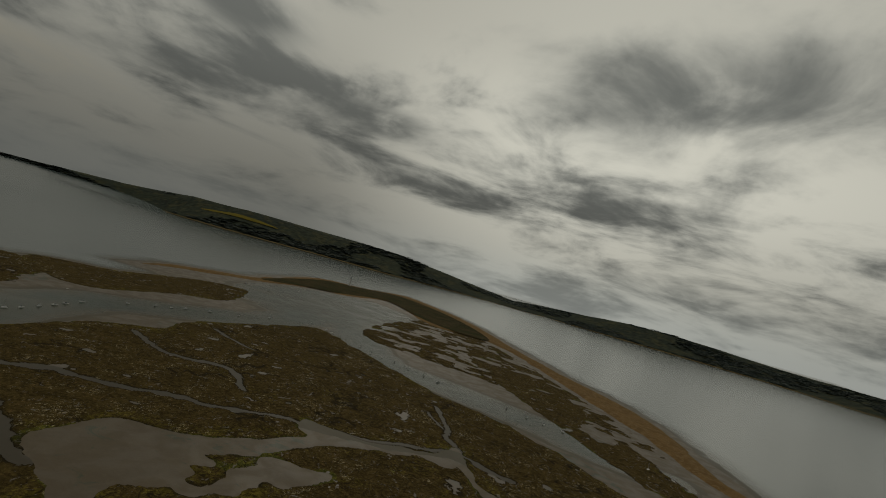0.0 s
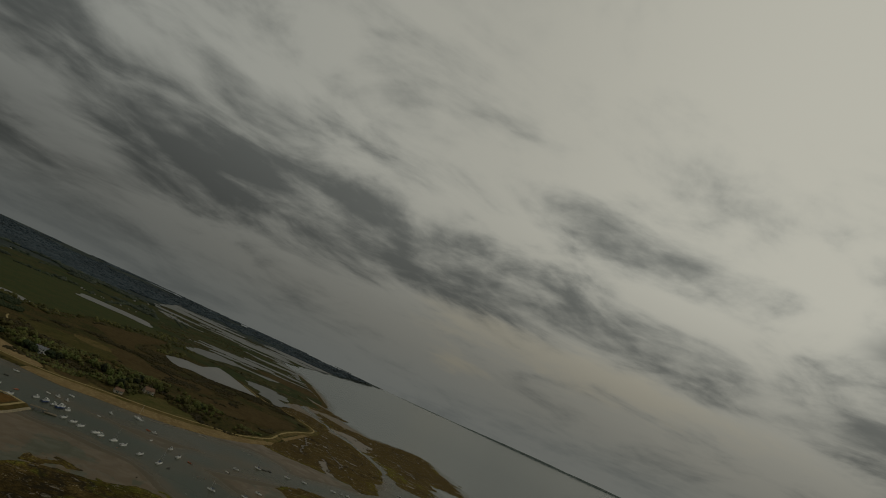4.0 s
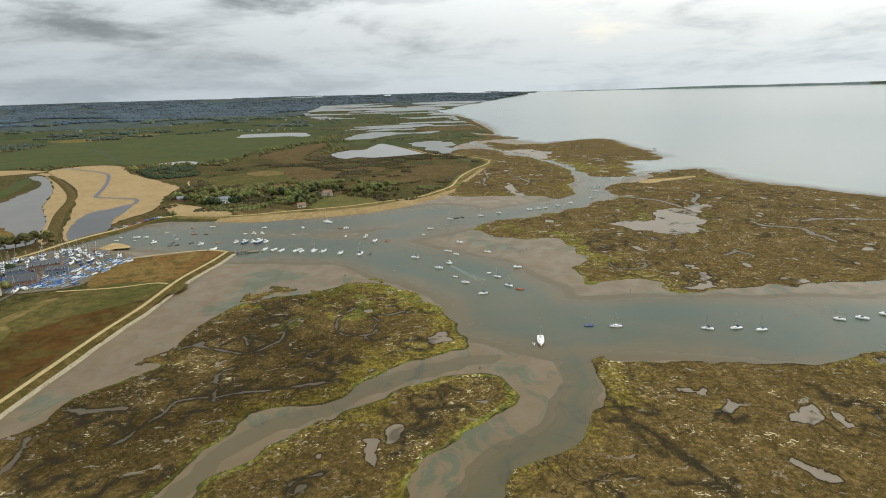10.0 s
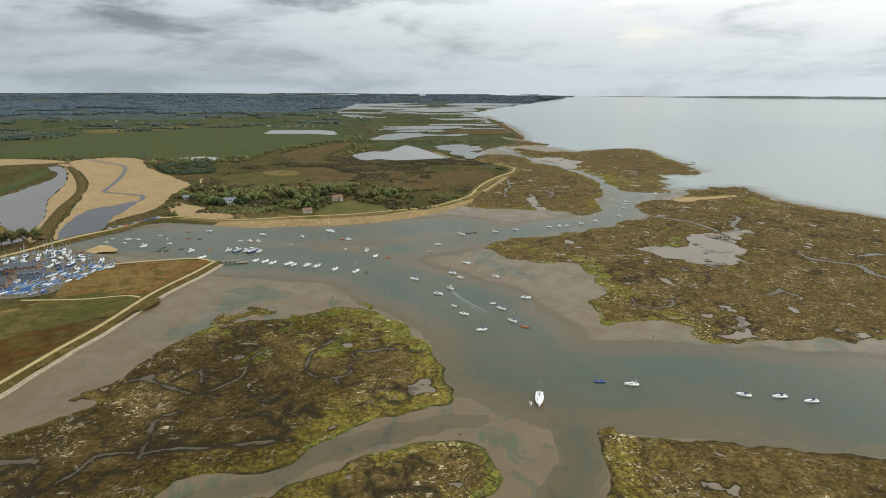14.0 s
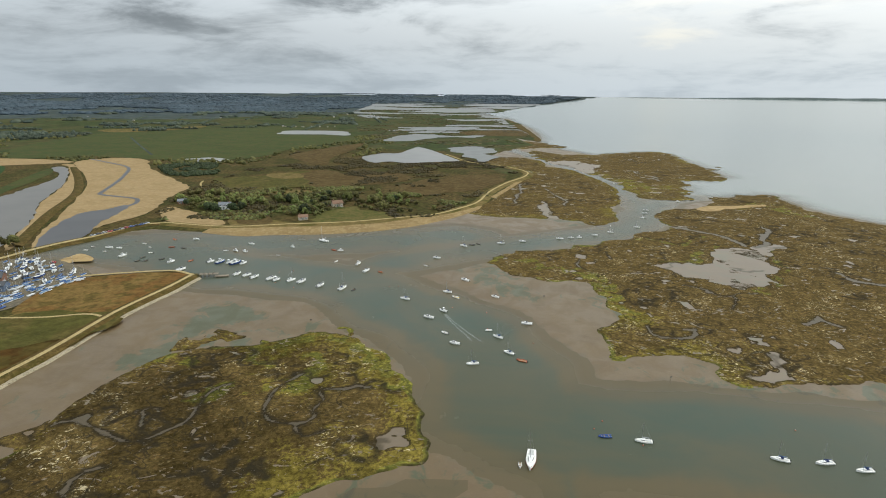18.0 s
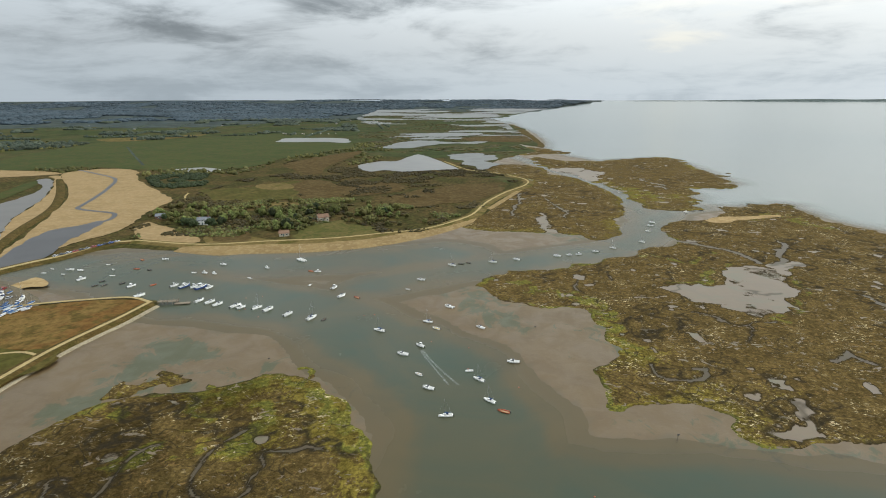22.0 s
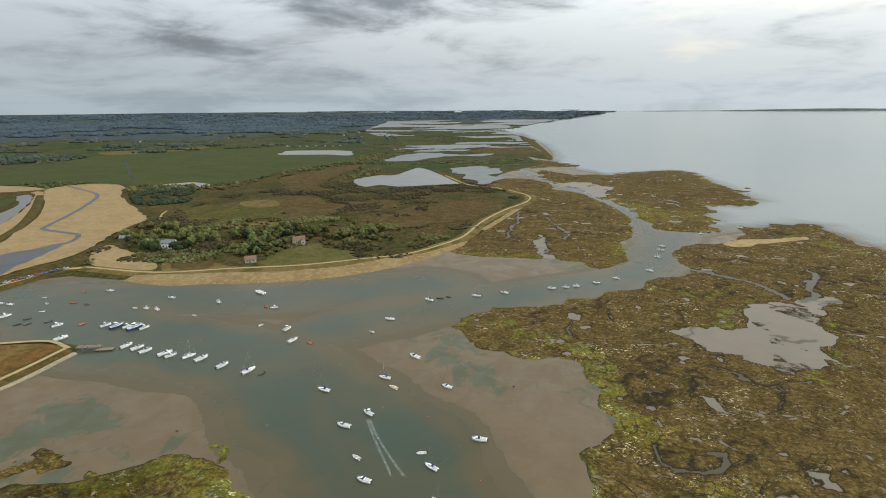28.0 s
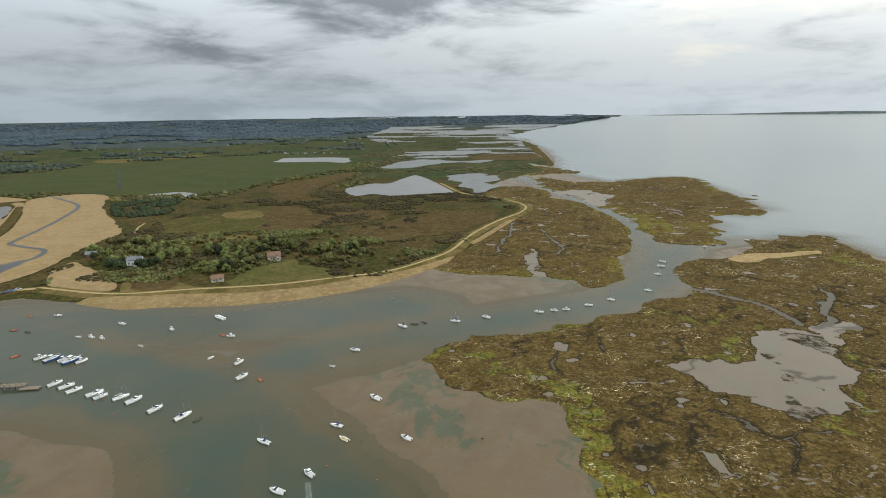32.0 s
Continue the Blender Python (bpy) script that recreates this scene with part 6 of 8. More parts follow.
# the cruiser under way and its wake
m, k, b = material("foam", 0.6)
fo = k.noise(k.place(), 0.7, 4.0, 0.6)
k.set(b.inputs["Base Color"], (0.62, 0.66, 0.63))
k.set(b.inputs["Alpha"], k.math("MULTIPLY", k.step(fo, 0.25, 0.75), 0.22))
foam_mat = m
wake_line = [(6, 304), (9, 297), (13, 289), (18, 280), (22, 273)]
for side in (-1, 1):
    ribbon("wake", [(x + side * (0.5 + 0.10 * i * i), y) for i, (x, y) in enumerate(wake_line)], 0.9, foam_mat, 0.03 + 0.012 * side, "thin foam wake behind the moving cruiser", "wake", crown=0.01)

# mooring buoys
bm = bmesh.new()
bmesh.ops.create_icosphere(bm, subdivisions=2, radius=0.27)
for v in bm.verts:
    v.co.z = v.co.z * 0.85 + 0.08
buoy = empty("mooring_buoy")
part("float", bm, orange_hull, buoy, smooth=True)
bm = bmesh.new()
rod(bm, (0, 0, 0.25), (0, 0, 0.42), 0.05, 6)
part("ring", bm, steel, buoy)
tagged(buoy, "small round orange mooring buoy", "buoy", "mooring buoys")
first = True
for i in range(20):
    s = rng.random()
    if i < 9:
        x, y = 60 + 130 * s + rng.uniform(-4, 4), 206 - 10 * s + rng.uniform(-9, 12)
    else:
        x, y = -120 + 190 * s, 372 - 95 * s + rng.uniform(-18, 26)
    mm = pose(x, y, 0)
    if first:
        buoy.matrix_basis, first = mm, False
    else:
        copy_thing(buoy, mm)

# ------------------------------------------------------------------ quay jetty, marker posts
jetty = empty("timber_jetty", pose(-147, 353, 0, 0, 0, 12))
for i in range(14):
    bm = bmesh.new()
    box(bm, i * 0.8, -1.6, 1.55, i * 0.8 + 0.72, 1.6, 1.63)
    part("deck_board", bm, wood_mat, jetty)
for i in range(5):
    for s in (-1.4, 1.4):
        bm = bmesh.new()
        rod(bm, (0.6 + i * 2.5, s, -1.2), (0.6 + i * 2.5, s, 2.4), 0.14, 7)
        part("post", bm, wood_mat, jetty)
bm = bmesh.new()
box(bm, 9.5, -3.2, 0.35, 17.5, -0.4, 0.75)
part("pontoon", bm, wood_mat, jetty, "low floating pontoon")
bm = bmesh.new()
rod(bm, (0.6, -1.4, 2.35), (10.6, -1.4, 2.35), 0.05, 5)
part("rail", bm, wood_mat, jetty)
tagged(jetty, "weathered timber jetty with floating pontoon at the quay corner", "jetty")


def marker_post(x, y, h):
    root = empty("marker_post", pose(x, y, 0, 2, 3, 20))
    bm = bmesh.new()
    rod(bm, (0, 0, -0.6), (0, 0, h), 0.13, 7, 0.1)
    part("pole", bm, wood_mat, root)
    bm = bmesh.new()
    box(bm, -0.45, -0.04, h - 0.5, 0.45, 0.04, h)
    part("board", bm, dark_hull, root, "small dark board")
    return tagged(root, "leaning dark timber marker post in the mud", "post", "marker posts")


for x, y, h in ((98, 240, 3.0), (-28, 252, 1.4), (60, 330, 1.6), (8, 166, 1.5), (-60, 290, 1.3)):
    marker_post(x, y, h)

# ------------------------------------------------------------------ trees
def tree_model(name, mat, height, spread, seed, bush=False, count=330):
    r = random.Random(seed)
    root = empty(name)
    bm = bmesh.new()
    base = height * (0.10 if bush else 0.22)
    rod(bm, (0, 0, -0.4), (0, 0, base + height * 0.2), height * 0.028, 6, height * 0.016)
    for i in range(4):
        u = i * 1.6 + r.random()
        rod(bm, (0, 0, base), (math.cos(u) * spread * 0.55, math.sin(u) * spread * 0.55, height * 0.62), height * 0.014, 5, height * 0.006)
    part("trunk", bm, bark_mat, root)
    lobes = [(r.uniform(-0.55, 0.55) * spread, r.uniform(-0.55, 0.55) * spread, height * r.uniform(0.34, 0.78), spread * r.uniform(0.34, 0.58)) for _ in range(8)]
    lobes.append((0, 0, height * 0.72, spread * 0.6))
    verts, faces = [], []
    for i in range(count):
        cx, cy, cz, rad = lobes[r.randrange(len(lobes))]
        d = Vector((r.gauss(0, 1), r.gauss(0, 1), r.gauss(0.25, 0.8))).normalized()
        c = Vector((cx, cy, cz)) + d * rad * r.uniform(0.65, 1.05) * (1 if not bush else 0.9)
        c.z = max(c.z, height * 0.08)
        s = height * r.uniform(0.03, 0.07)
        a = d.cross(Vector((r.random(), r.random(), r.random()))).normalized()
        b = d.cross(a)
        n = len(verts)
        k = 5
        verts.append(c + d * s * 0.45)
        for j in range(k):
            u = 2 * math.pi * j / k
            q = s * r.uniform(0.7, 1.25)
            verts.append(c + a * math.cos(u) * q + b * math.sin(u) * q - d * s * r.uniform(0.0, 0.35))
        for j in range(k):
            faces.append((n, n + 1 + j, n + 1 + (j + 1) % k))
    for cx, cy, cz, rad in lobes:
        n = len(verts)
        ring, rows = 7, ((0.0, 0.80), (0.62, 0.48), (0.80, 0.0), (0.55, -0.5), (0.0, -0.7))
        idx = []
        for q, h in rows:
            if q == 0:
                idx.append([len(verts)])
                verts.append(Vector((cx, cy, max(cz + rad * h, 0.1))))
            else:
                idx.append(list(range(len(verts), len(verts) + ring)))
                for j in range(ring):
                    u = 2 * math.pi * j / ring
                    g = rad * q * r.uniform(0.72, 1.15)
                    verts.append(Vector((cx + g * math.cos(u), cy + g * math.sin(u), max(cz + rad * h * r.uniform(0.8, 1.2), 0.1))))
        for a_, b_ in zip(idx, idx[1:]):
            for j in range(ring):
                k2 = (j + 1) % ring
                if len(a_) == 1:
                    faces.append((a_[0], b_[j], b_[k2]))
                elif len(b_) == 1:
                    faces.append((a_[k2], a_[j], b_[0]))
                else:
                    faces.append((a_[j], b_[j], b_[k2], a_[k2]))
    crown = mesh_object("crown", verts, faces, mat, False, root)
    return root


TREES = [tree_model("tree", leaf_mats[0], 8.5, 3.9, 1), tree_model("tree", leaf_mats[1], 9.5, 4.2, 2), tree_model("tree", leaf_mats[2], 9.0, 3.4, 3), tree_model("tree", leaf_mats[0], 6.5, 3.4, 4)]
for ob, lb in zip(TREES, ("fresh green broadleaf tree in a village garden", "dull olive broadleaf tree just coming into leaf", "dark evergreen tree with a dense rounded crown", "small bright green garden tree")):
    tagged(ob, lb, "tree", "trees")
BUSHES = [tree_model("bush", leaf_mats[1], 4.2, 3.3, 5, True, 220), tree_model("bush", leaf_mats[3], 3.2, 2.8, 6, True, 210), tree_model("bush", leaf_mats[1], 3.8, 3.0, 7, True, 220)]
for ob, lb in zip(BUSHES, ("dull olive scrub bush on the heath", "brown-green gorse thicket on the heath", "green willow scrub on the heath")):
    tagged(ob, lb, "bush", "heath bushes")
GROVETREES = [tree_model("thorn_tree", leaf_mats[1], 6.5, 4.6, 11, True, 300), tree_model("thorn_tree", leaf_mats[0], 7.0, 4.4, 12, True, 300), tree_model("thorn_tree", leaf_mats[2], 8.0, 4.6, 13, False, 300)]
for ob, lb in zip(GROVETREES, ("broad dull olive tree in the heath grove", "round grey-green tree in the heath grove", "dark evergreen tree in the heath grove")):
    tagged(ob, lb, "tree", "grove trees")
trng = random.Random(21)


def plant(src, x, y, s, z=TOP):
    m = pose(x, y, z - 0.1, 0, 0, trng.uniform(0, 360))
    if src not in used_masters:
        used_masters.add(src)
        src.matrix_basis = m
        src.scale = (s, s, s * trng.uniform(0.85, 1.1))
        return src
    keep = src.scale.copy()
    src.scale = (s, s, s * trng.uniform(0.85, 1.1))
    ob = copy_thing(src, m)
    src.scale = keep
    return ob


def within(pts, x, y, margin=0.0):
    return inner(np.array(pts, float), np.array([x], float), np.array([y], float))[0] > margin


def near(pts, x, y):
    return away(np.array(pts, float), np.array([x], float), np.array([y], float))[0]


# ------------------------------------------------------------------ houses
brick_wall = plain("red-brown brick", (0.21, 0.12, 0.085), 0.9, scale=5)
white_wall = plain("white render", (0.52, 0.50, 0.45), 0.85, grime=0.3)
chalk_wall = plain("bright white render", (0.78, 0.77, 0.74), 0.8, grime=0.1)
cream_wall = plain("cream render", (0.44, 0.39, 0.30), 0.85, grime=0.3)
clay_roof = plain("orange clay tiles", (0.22, 0.105, 0.060), 0.9, scale=4, grime=0.45)
brown_roof = plain("brown tiles", (0.20, 0.125, 0.085), 0.9, scale=4)
slate_roof = plain("grey slate", (0.16, 0.17, 0.185), 0.6, scale=4)
dark_roof = plain("dark shed roof", (0.055, 0.058, 0.062), 0.7, scale=3)
flat_roof = plain("pale flat roof", (0.52, 0.52, 0.51), 0.8)
white_frame = plain("white window frame", (0.8, 0.8, 0.78), 0.4, vary=0)
door_paint = plain("painted door", (0.10, 0.14, 0.13), 0.5)


def window(root, x, y, z, w_, h_, ny):
    """A framed window on a wall that faces ny (y direction) or sideways (0)."""
    bm = bmesh.new()
    if ny:
        box(bm, x - w_ / 2, y, z, x + w_ / 2, y + ny * 0.07, z + h_)
    else:
        s = 1 if x > 0 else -1
        box(bm, min(x, x + s * 0.07), y - w_ / 2, z, max(x, x + s * 0.07), y + w_ / 2, z + h_)
    win = part("window", bm, white_frame, root)
    bm = bmesh.new()
    if ny:
        box(bm, x - w_ / 2 + 0.09, y + ny * 0.07, z + 0.09, x + w_ / 2 - 0.09, y + ny * 0.085, z + h_ - 0.09)
    else:
        box(bm, min(x + s * 0.07, x + s * 0.085), y - w_ / 2 + 0.09, z + 0.09, max(x + s * 0.07, x + s * 0.085), y + w_ / 2 - 0.09, z + h_ - 0.09)
    part("pane", bm, dark_glass, win)


def house(x, y, turn, length, depth, eaves, wall, roof, label, pitch=0.75, chimneys=1, wing=True, flat=False):
    root = empty("house", pose(x, y, TOP, 0, 0, turn))
    a, b = length / 2, depth / 2
    ridge = eaves + b * pitch
    bm = bmesh.new()
    if flat:
        box(bm, -a, -b, -0.3, a, b, eaves)
    else:
        loft(bm, [[(s * a, -b, -0.3), (s * a, b, -0.3), (s * a, b, eaves), (s * a, 0, ridge - 0.05), (s * a, -b, eaves)] for s in (-1, 1)])
    part("wall", bm, wall, root)
    bm = bmesh.new()
    o = 0.35
    if flat:
        box(bm, -a - o, -b - o, eaves, a + o, b + o, eaves + 0.25)
    else:
        loft(bm, [[(s * (a + o), -b - o, eaves - o * pitch), (s * (a + o), 0, ridge), (s * (a + o), b + o, eaves - o * pitch), (s * (a + o), b + o, eaves - o * pitch + 0.2), (s * (a + o), 0, ridge + 0.22), (s * (a + o), -b - o, eaves - o * pitch + 0.2)] for s in (-1, 1)])
    rf = part("roof", bm, roof, root)
    for i in range(chimneys):
        cx = -a * 0.7 + i * a * 1.4
        bm = bmesh.new()
        box(bm, cx - 0.45, -0.4, ridge - 0.6, cx + 0.45, 0.4, ridge + 1.1)
        rod(bm, (cx, 0, ridge + 1.1), (cx, 0, ridge + 1.5), 0.16, 6)
        part("chimney", bm, brick_wall, rf)
    if wing:
        w_, d_ = length * 0.32, depth * 0.55
        for sgn in (-1,):
            wx = a * 0.45
            bm = bmesh.new()
            y0, y1 = -b - d_, 0
            rz = eaves + w_ / 2 * pitch
            loft(bm, [[(wx - w_ / 2, yy, -0.3), (wx + w_ / 2, yy, -0.3), (wx + w_ / 2, yy, eaves), (wx, yy, rz - 0.05), (wx - w_ / 2, yy, eaves)] for yy in (y0, y1)])
            part("gable_wing", bm, wall, root)
            bm = bmesh.new()
            loft(bm, [[(wx - w_ / 2 - o, yy, eaves - o * pitch), (wx, yy, rz), (wx + w_ / 2 + o, yy, eaves - o * pitch), (wx + w_ / 2 + o, yy, eaves - o * pitch + 0.2), (wx, yy, rz + 0.22), (wx - w_ / 2 - o, yy, eaves - o * pitch + 0.2)] for yy in (y0 - 0.3, y1)])
            part("gable_roof", bm, roof, root)
            window(root, wx, y0, 0.9, 1.6, 1.3, -1)
            if eaves > 3.5:
                window(root, wx, y0, 3.4, 1.4, 1.2, -1)
    n = max(2, int(length / 3.6))
    for i in range(n):
        px = -a + (i + 0.5) * length / n
        for lv in range(2 if eaves > 3.5 else 1):
            if not (wing and abs(px - a * 0.45) < length * 0.18):
                window(root, px, -b, 0.9 + 2.5 * lv, 1.3, 1.2, -1)
            window(root, px, b, 0.9 + 2.5 * lv, 1.3, 1.2, 1)
    window(root, -a, 0, 0.9, 1.3, 1.2, 0)
    window(root, a, 0, 0.9, 1.3, 1.2, 0)
    bm = bmesh.new()
    box(bm, -a * 0.15 - 0.5, -b - 0.06, -0.1, -a * 0.15 + 0.5, -b, 2.0)
    part("door", bm, door_paint, root)
    return tagged(root, label, "house")


HOUSES = [
    house(-288, 138, 18, 19, 8, 4.9, cream_wall, clay_roof, "large cream house with orange clay roof among trees", chimneys=2),
    house(-277, 169, 25, 17, 8, 4.8, white_wall, brown_roof, "white house with brown tiled roof and lawn", chimneys=2),
    house(-271, 262, 20, 11, 7, 5.2, white_wall, clay_roof, "tall white house with orange roof beside the lane", chimneys=1),
    house(-262, 279, 35, 11, 7, 4.6, cream_wall, clay_roof, "cream cottage with bright orange roof beside the lane"),
    house(-268, 233, 15, 14, 8, 4.6, cream_wall, brown_roof, "brown-roofed house behind a hedge by the lane", chimneys=2),
    house(-275, 219, 30, 9, 7, 4.6, white_wall, brown_roof, "small white house with brown roof in garden trees"),
    house(-255, 298, 20, 15, 9, 3.4, brick_wall, dark_roof, "long shed with dark roof beside the boatyard", chimneys=0, wing=False),
    house(-424, 235, 5, 11, 6, 4.8, brick_wall, brown_roof, "brick terrace with brown roof along the village lane", wing=False),
    house(-406, 239, 8, 9, 6, 4.8, brick_wall, clay_roof, "brick terrace with clay roof along the village lane", wing=False),
    house(-391, 245, 10, 9, 6, 4.8, white_wall, brown_roof, "white cottage in the village terrace", wing=False),
    house(-379, 253, 12, 8, 6, 4.8, brick_wall, clay_roof, "red-brick cottage with clay roof by the paddock", wing=False),
    house(-392, 354, 16, 34, 9, 5.4, white_wall, flat_roof, "long white two-storey block with flat roof", chimneys=0, wing=False, flat=True),
    house(-392, 323, 10, 14, 8, 3.0, white_wall, flat_roof, "low white building with pale roof", chimneys=0, wing=False, flat=True),
    house(-372, 331, 14, 12, 7, 3.0, white_wall, slate_roof, "white bungalow with grey roof", wing=False),
    house(-366, 366, 20, 11, 8, 3.2, white_wall, flat_roof, "small white building beside the lagoon", chimneys=0, wing=False, flat=True),
    house(-437, 302, 10, 20, 9, 4.8, brick_wall, clay_roof, "large brick house with orange roof among dark trees", chimneys=2),
    house(-424, 312, 12, 11, 8, 3.2, cream_wall, slate_roof, "cream bungalow with slate roof"),
    house(-548, 373, 14, 14, 8, 3.4, white_wall, slate_roof, "white bungalow beside the crop field"),
    house(-586, 364, 14, 12, 8, 3.4, white_wall, brown_roof, "white cottage beside the crop field"),
    house(-556, 433, 20, 17, 8, 4.6, white_wall, slate_roof, "white farmhouse at the edge of the crop field", chimneys=2),
    house(-544, 451, 18, 14, 9, 4.2, brick_wall, brown_roof, "brick farm building at the field edge", wing=False),
    house(-540, 480, 22, 15, 9, 4.8, brick_wall, clay_roof, "orange brick farmhouse with clay roof"),
    house(-506, 473, 18, 18, 8, 3.4, brick_wall, brown_roof, "long low barn with brown roof", chimneys=0, wing=False),
    house(-316, 264, 20, 16, 9, 4.8, white_wall, slate_roof, "white house with grey roof near the boatyard", chimneys=2),
    house(-302, 266, 35, 12, 8, 4.6, white_wall, brown_roof, "white cottage with brown roof near the boatyard"),
    house(-380, 286, 12, 13, 8, 4.6, brick_wall, clay_roof, "brick house with clay roof above the paddock"),
    house(-409, 204, 6, 11, 6, 4.6, brick_wall, clay_roof, "red-roofed brick house in the village"),
    house(-437, 214, 6, 11, 6, 4.6, brick_wall, brown_roof, "brown-roofed brick house in the village"),
    house(-453, 240, 6, 11, 6, 4.6, brick_wall, clay_roof, "clay-roofed brick house in the village"),
    house(-215, 545, 12, 11, 6, 4.2, chalk_wall, slate_roof, "white gabled cottage with grey slate roof on the heath", chimneys=2),
    house(-128, 506, 24, 8, 5, 2.6, cream_wall, brown_roof, "low brown-roofed cottage at the edge of the heath", wing=False),
    house(-112, 566, 30, 10, 7, 3.2, cream_wall, brown_roof, "small stone cottage on the heath"),
    house(-268, 566, 20, 8, 5, 2.8, brick_wall, slate_roof, "small grey-roofed outbuilding in the heath scrub", chimneys=0, wing=False),
    house(SOLAR[0][0], SOLAR[0][1], 20, 16, 7, 3.0, cream_wall, slate_roof, "low annexe with grey glazed roof beside the large house", 0.3, 0, False),
]
# small village houses in their rows
ROWS_ = [(TERRACE, 8, 6.5, 4.3, (brick_wall, cream_wall, white_wall), (brown_roof, clay_roof, slate_roof), "small terraced cottage in the village row"), (WHITEROW, 22, 9, 4.6, (white_wall, cream_wall), (slate_roof, slate_roof, brown_roof), "white rendered house with grey roof near the yard"), (OUTLIERS, 12, 10, 4.4, (white_wall, brick_wall, cream_wall), (slate_roof, clay_roof, brown_roof), "detached house among village trees")]
hr = random.Random(8)
for pts, turn_, ln_, ev_, walls_, roofs_, lb_ in ROWS_:
    for i, (x, y) in enumerate(pts):
        wl, rf = walls_[hr.randrange(len(walls_))], roofs_[hr.randrange(len(roofs_))]
        tone = {id(brick_wall): "brick", id(cream_wall): "cream", id(white_wall): "white"}[id(wl)]
        HOUSES.append(house(x, y, turn_ + hr.uniform(-8, 8), ln_ * hr.uniform(0.85, 1.2), 6 * hr.uniform(0.9, 1.2), ev_ * hr.uniform(0.85, 1.1), wl, rf, "%s walls, %s" % (tone, lb_), wing=hr.random() < 0.3))
HOUSE_SPOTS = [(h.matrix_basis.translation.x, h.matrix_basis.translation.y) for h in HOUSES]

n_trees = 0
for _ in range(4000):
    x, y = trng.uniform(-480, -246), trng.uniform(20, 372)
    if not within(VILLAGE, x, y) or within(LAWN1, x, y, -2) or within(LAWN2, x, y, -1) or near(ROAD, x, y) < 5 or within(YARD, x, y, -2):
        continue
    if min((x - u) ** 2 + (y - v) ** 2 for u, v in HOUSE_SPOTS) < 75:
        continue
    dense = grain(np.array([x]), np.array([y]), 40, 2, 95)[0]
    if trng.random() > 0.22 + dense * 0.9:
        continue
    kind = trng.choices(range(4), (3, 4, 1.4, 2.5))[0]
    plant(TREES[kind], x, y, trng.uniform(0.75, 1.65))
    n_trees += 1
    if n_trees >= 275:
        break
for x, y, s in ((-347, 358, 1.3), (-338, 366, 1.15), (-329, 374, 1.3), (-318, 384, 1.2), (-309, 393, 1.35), (-303, 399, 1.2), (-352, 350, 1.5), (-344, 352, 1.6), (-335, 360, 1.7), (-327, 366, 1.6), (-356, 342, 1.4), (-320, 376, 1.5), (-312, 386, 1.6), (-340, 345, 1.5), (-362, 336, 1.5), (-224, 528, 1.1), (-205, 533, 1.0), (-196, 543, 0.9), (-121, 553, 0.9), (-276, 318, 0.9)):
    plant(TREES[2 if x > -300 and x < -110 else 1], x, y, s)
HEATH = [(-255, 500), (-245, 560), (-235, 610), (-200, 660), (-120, 670), (-60, 650), (-20, 600), (10, 585), (-10, 556), (-40, 545), (-80, 540), (-95, 520), (-150, 505), (-190, 508)]
n_bush = 0
for _ in range(4000):
    x, y = trng.uniform(-255, 10), trng.uniform(495, 670)
    if not within(HEATH, x, y) or min((x - u) ** 2 + (y - v) ** 2 for u, v in HOUSE_SPOTS) < 120 or near(BEACHPATH, x, y) < 9 or within(MEADOW, x, y) or within(SHOREREEDS, x, y):
        continue
    if trng.random() > 0.15 + 1.0 * sstep(grain(np.array([x]), np.array([y]), 45, 2, 97)[0], 0.35, 0.6):
        continue
    plant(BUSHES[trng.choices(range(3), (4, 3, 2))[0]], x, y, trng.uniform(0.45, 1.15))
    n_bush += 1
    if n_bush >= 170:
        break
GROVE = [(-276, 561), (-282, 590), (-279, 629), (-243, 617), (-206, 602), (-179, 606), (-149, 621), (-110, 615), (-80, 608), (-30, 620), (-21, 596), (-56, 575), (-64, 553), (-94, 564), (-116, 572), (-149, 587), (-121, 550), (-126, 531), (-132, 504), (-147, 498), (-174, 535), (-200, 552), (-231, 571), (-223, 532), (-251, 549)]
n_grove = 0
for _ in range(4000):
    x, y = trng.uniform(-282, -20), trng.uniform(496, 630)
    if not within(GROVE, x, y) or min((x - u) ** 2 + (y - v) ** 2 for u, v in HOUSE_SPOTS) < 90:
        continue
    if grain(np.array([x]), np.array([y]), 30, 2, 98)[0] < 0.38:
        continue
    plant(GROVETREES[trng.choices(range(3), (4, 5, 0.5))[0]], x, y, trng.uniform(0.6, 1.25))
    n_grove += 1
    if n_grove >= 150:
        break
for x, y, sz in ((-222, 531, 1.2), (-216, 528, 1.0), (-203, 535, 1.15), (-197, 539, 1.0), (-226, 541, 0.9)):
    plant(GROVETREES[2], x, y, sz)


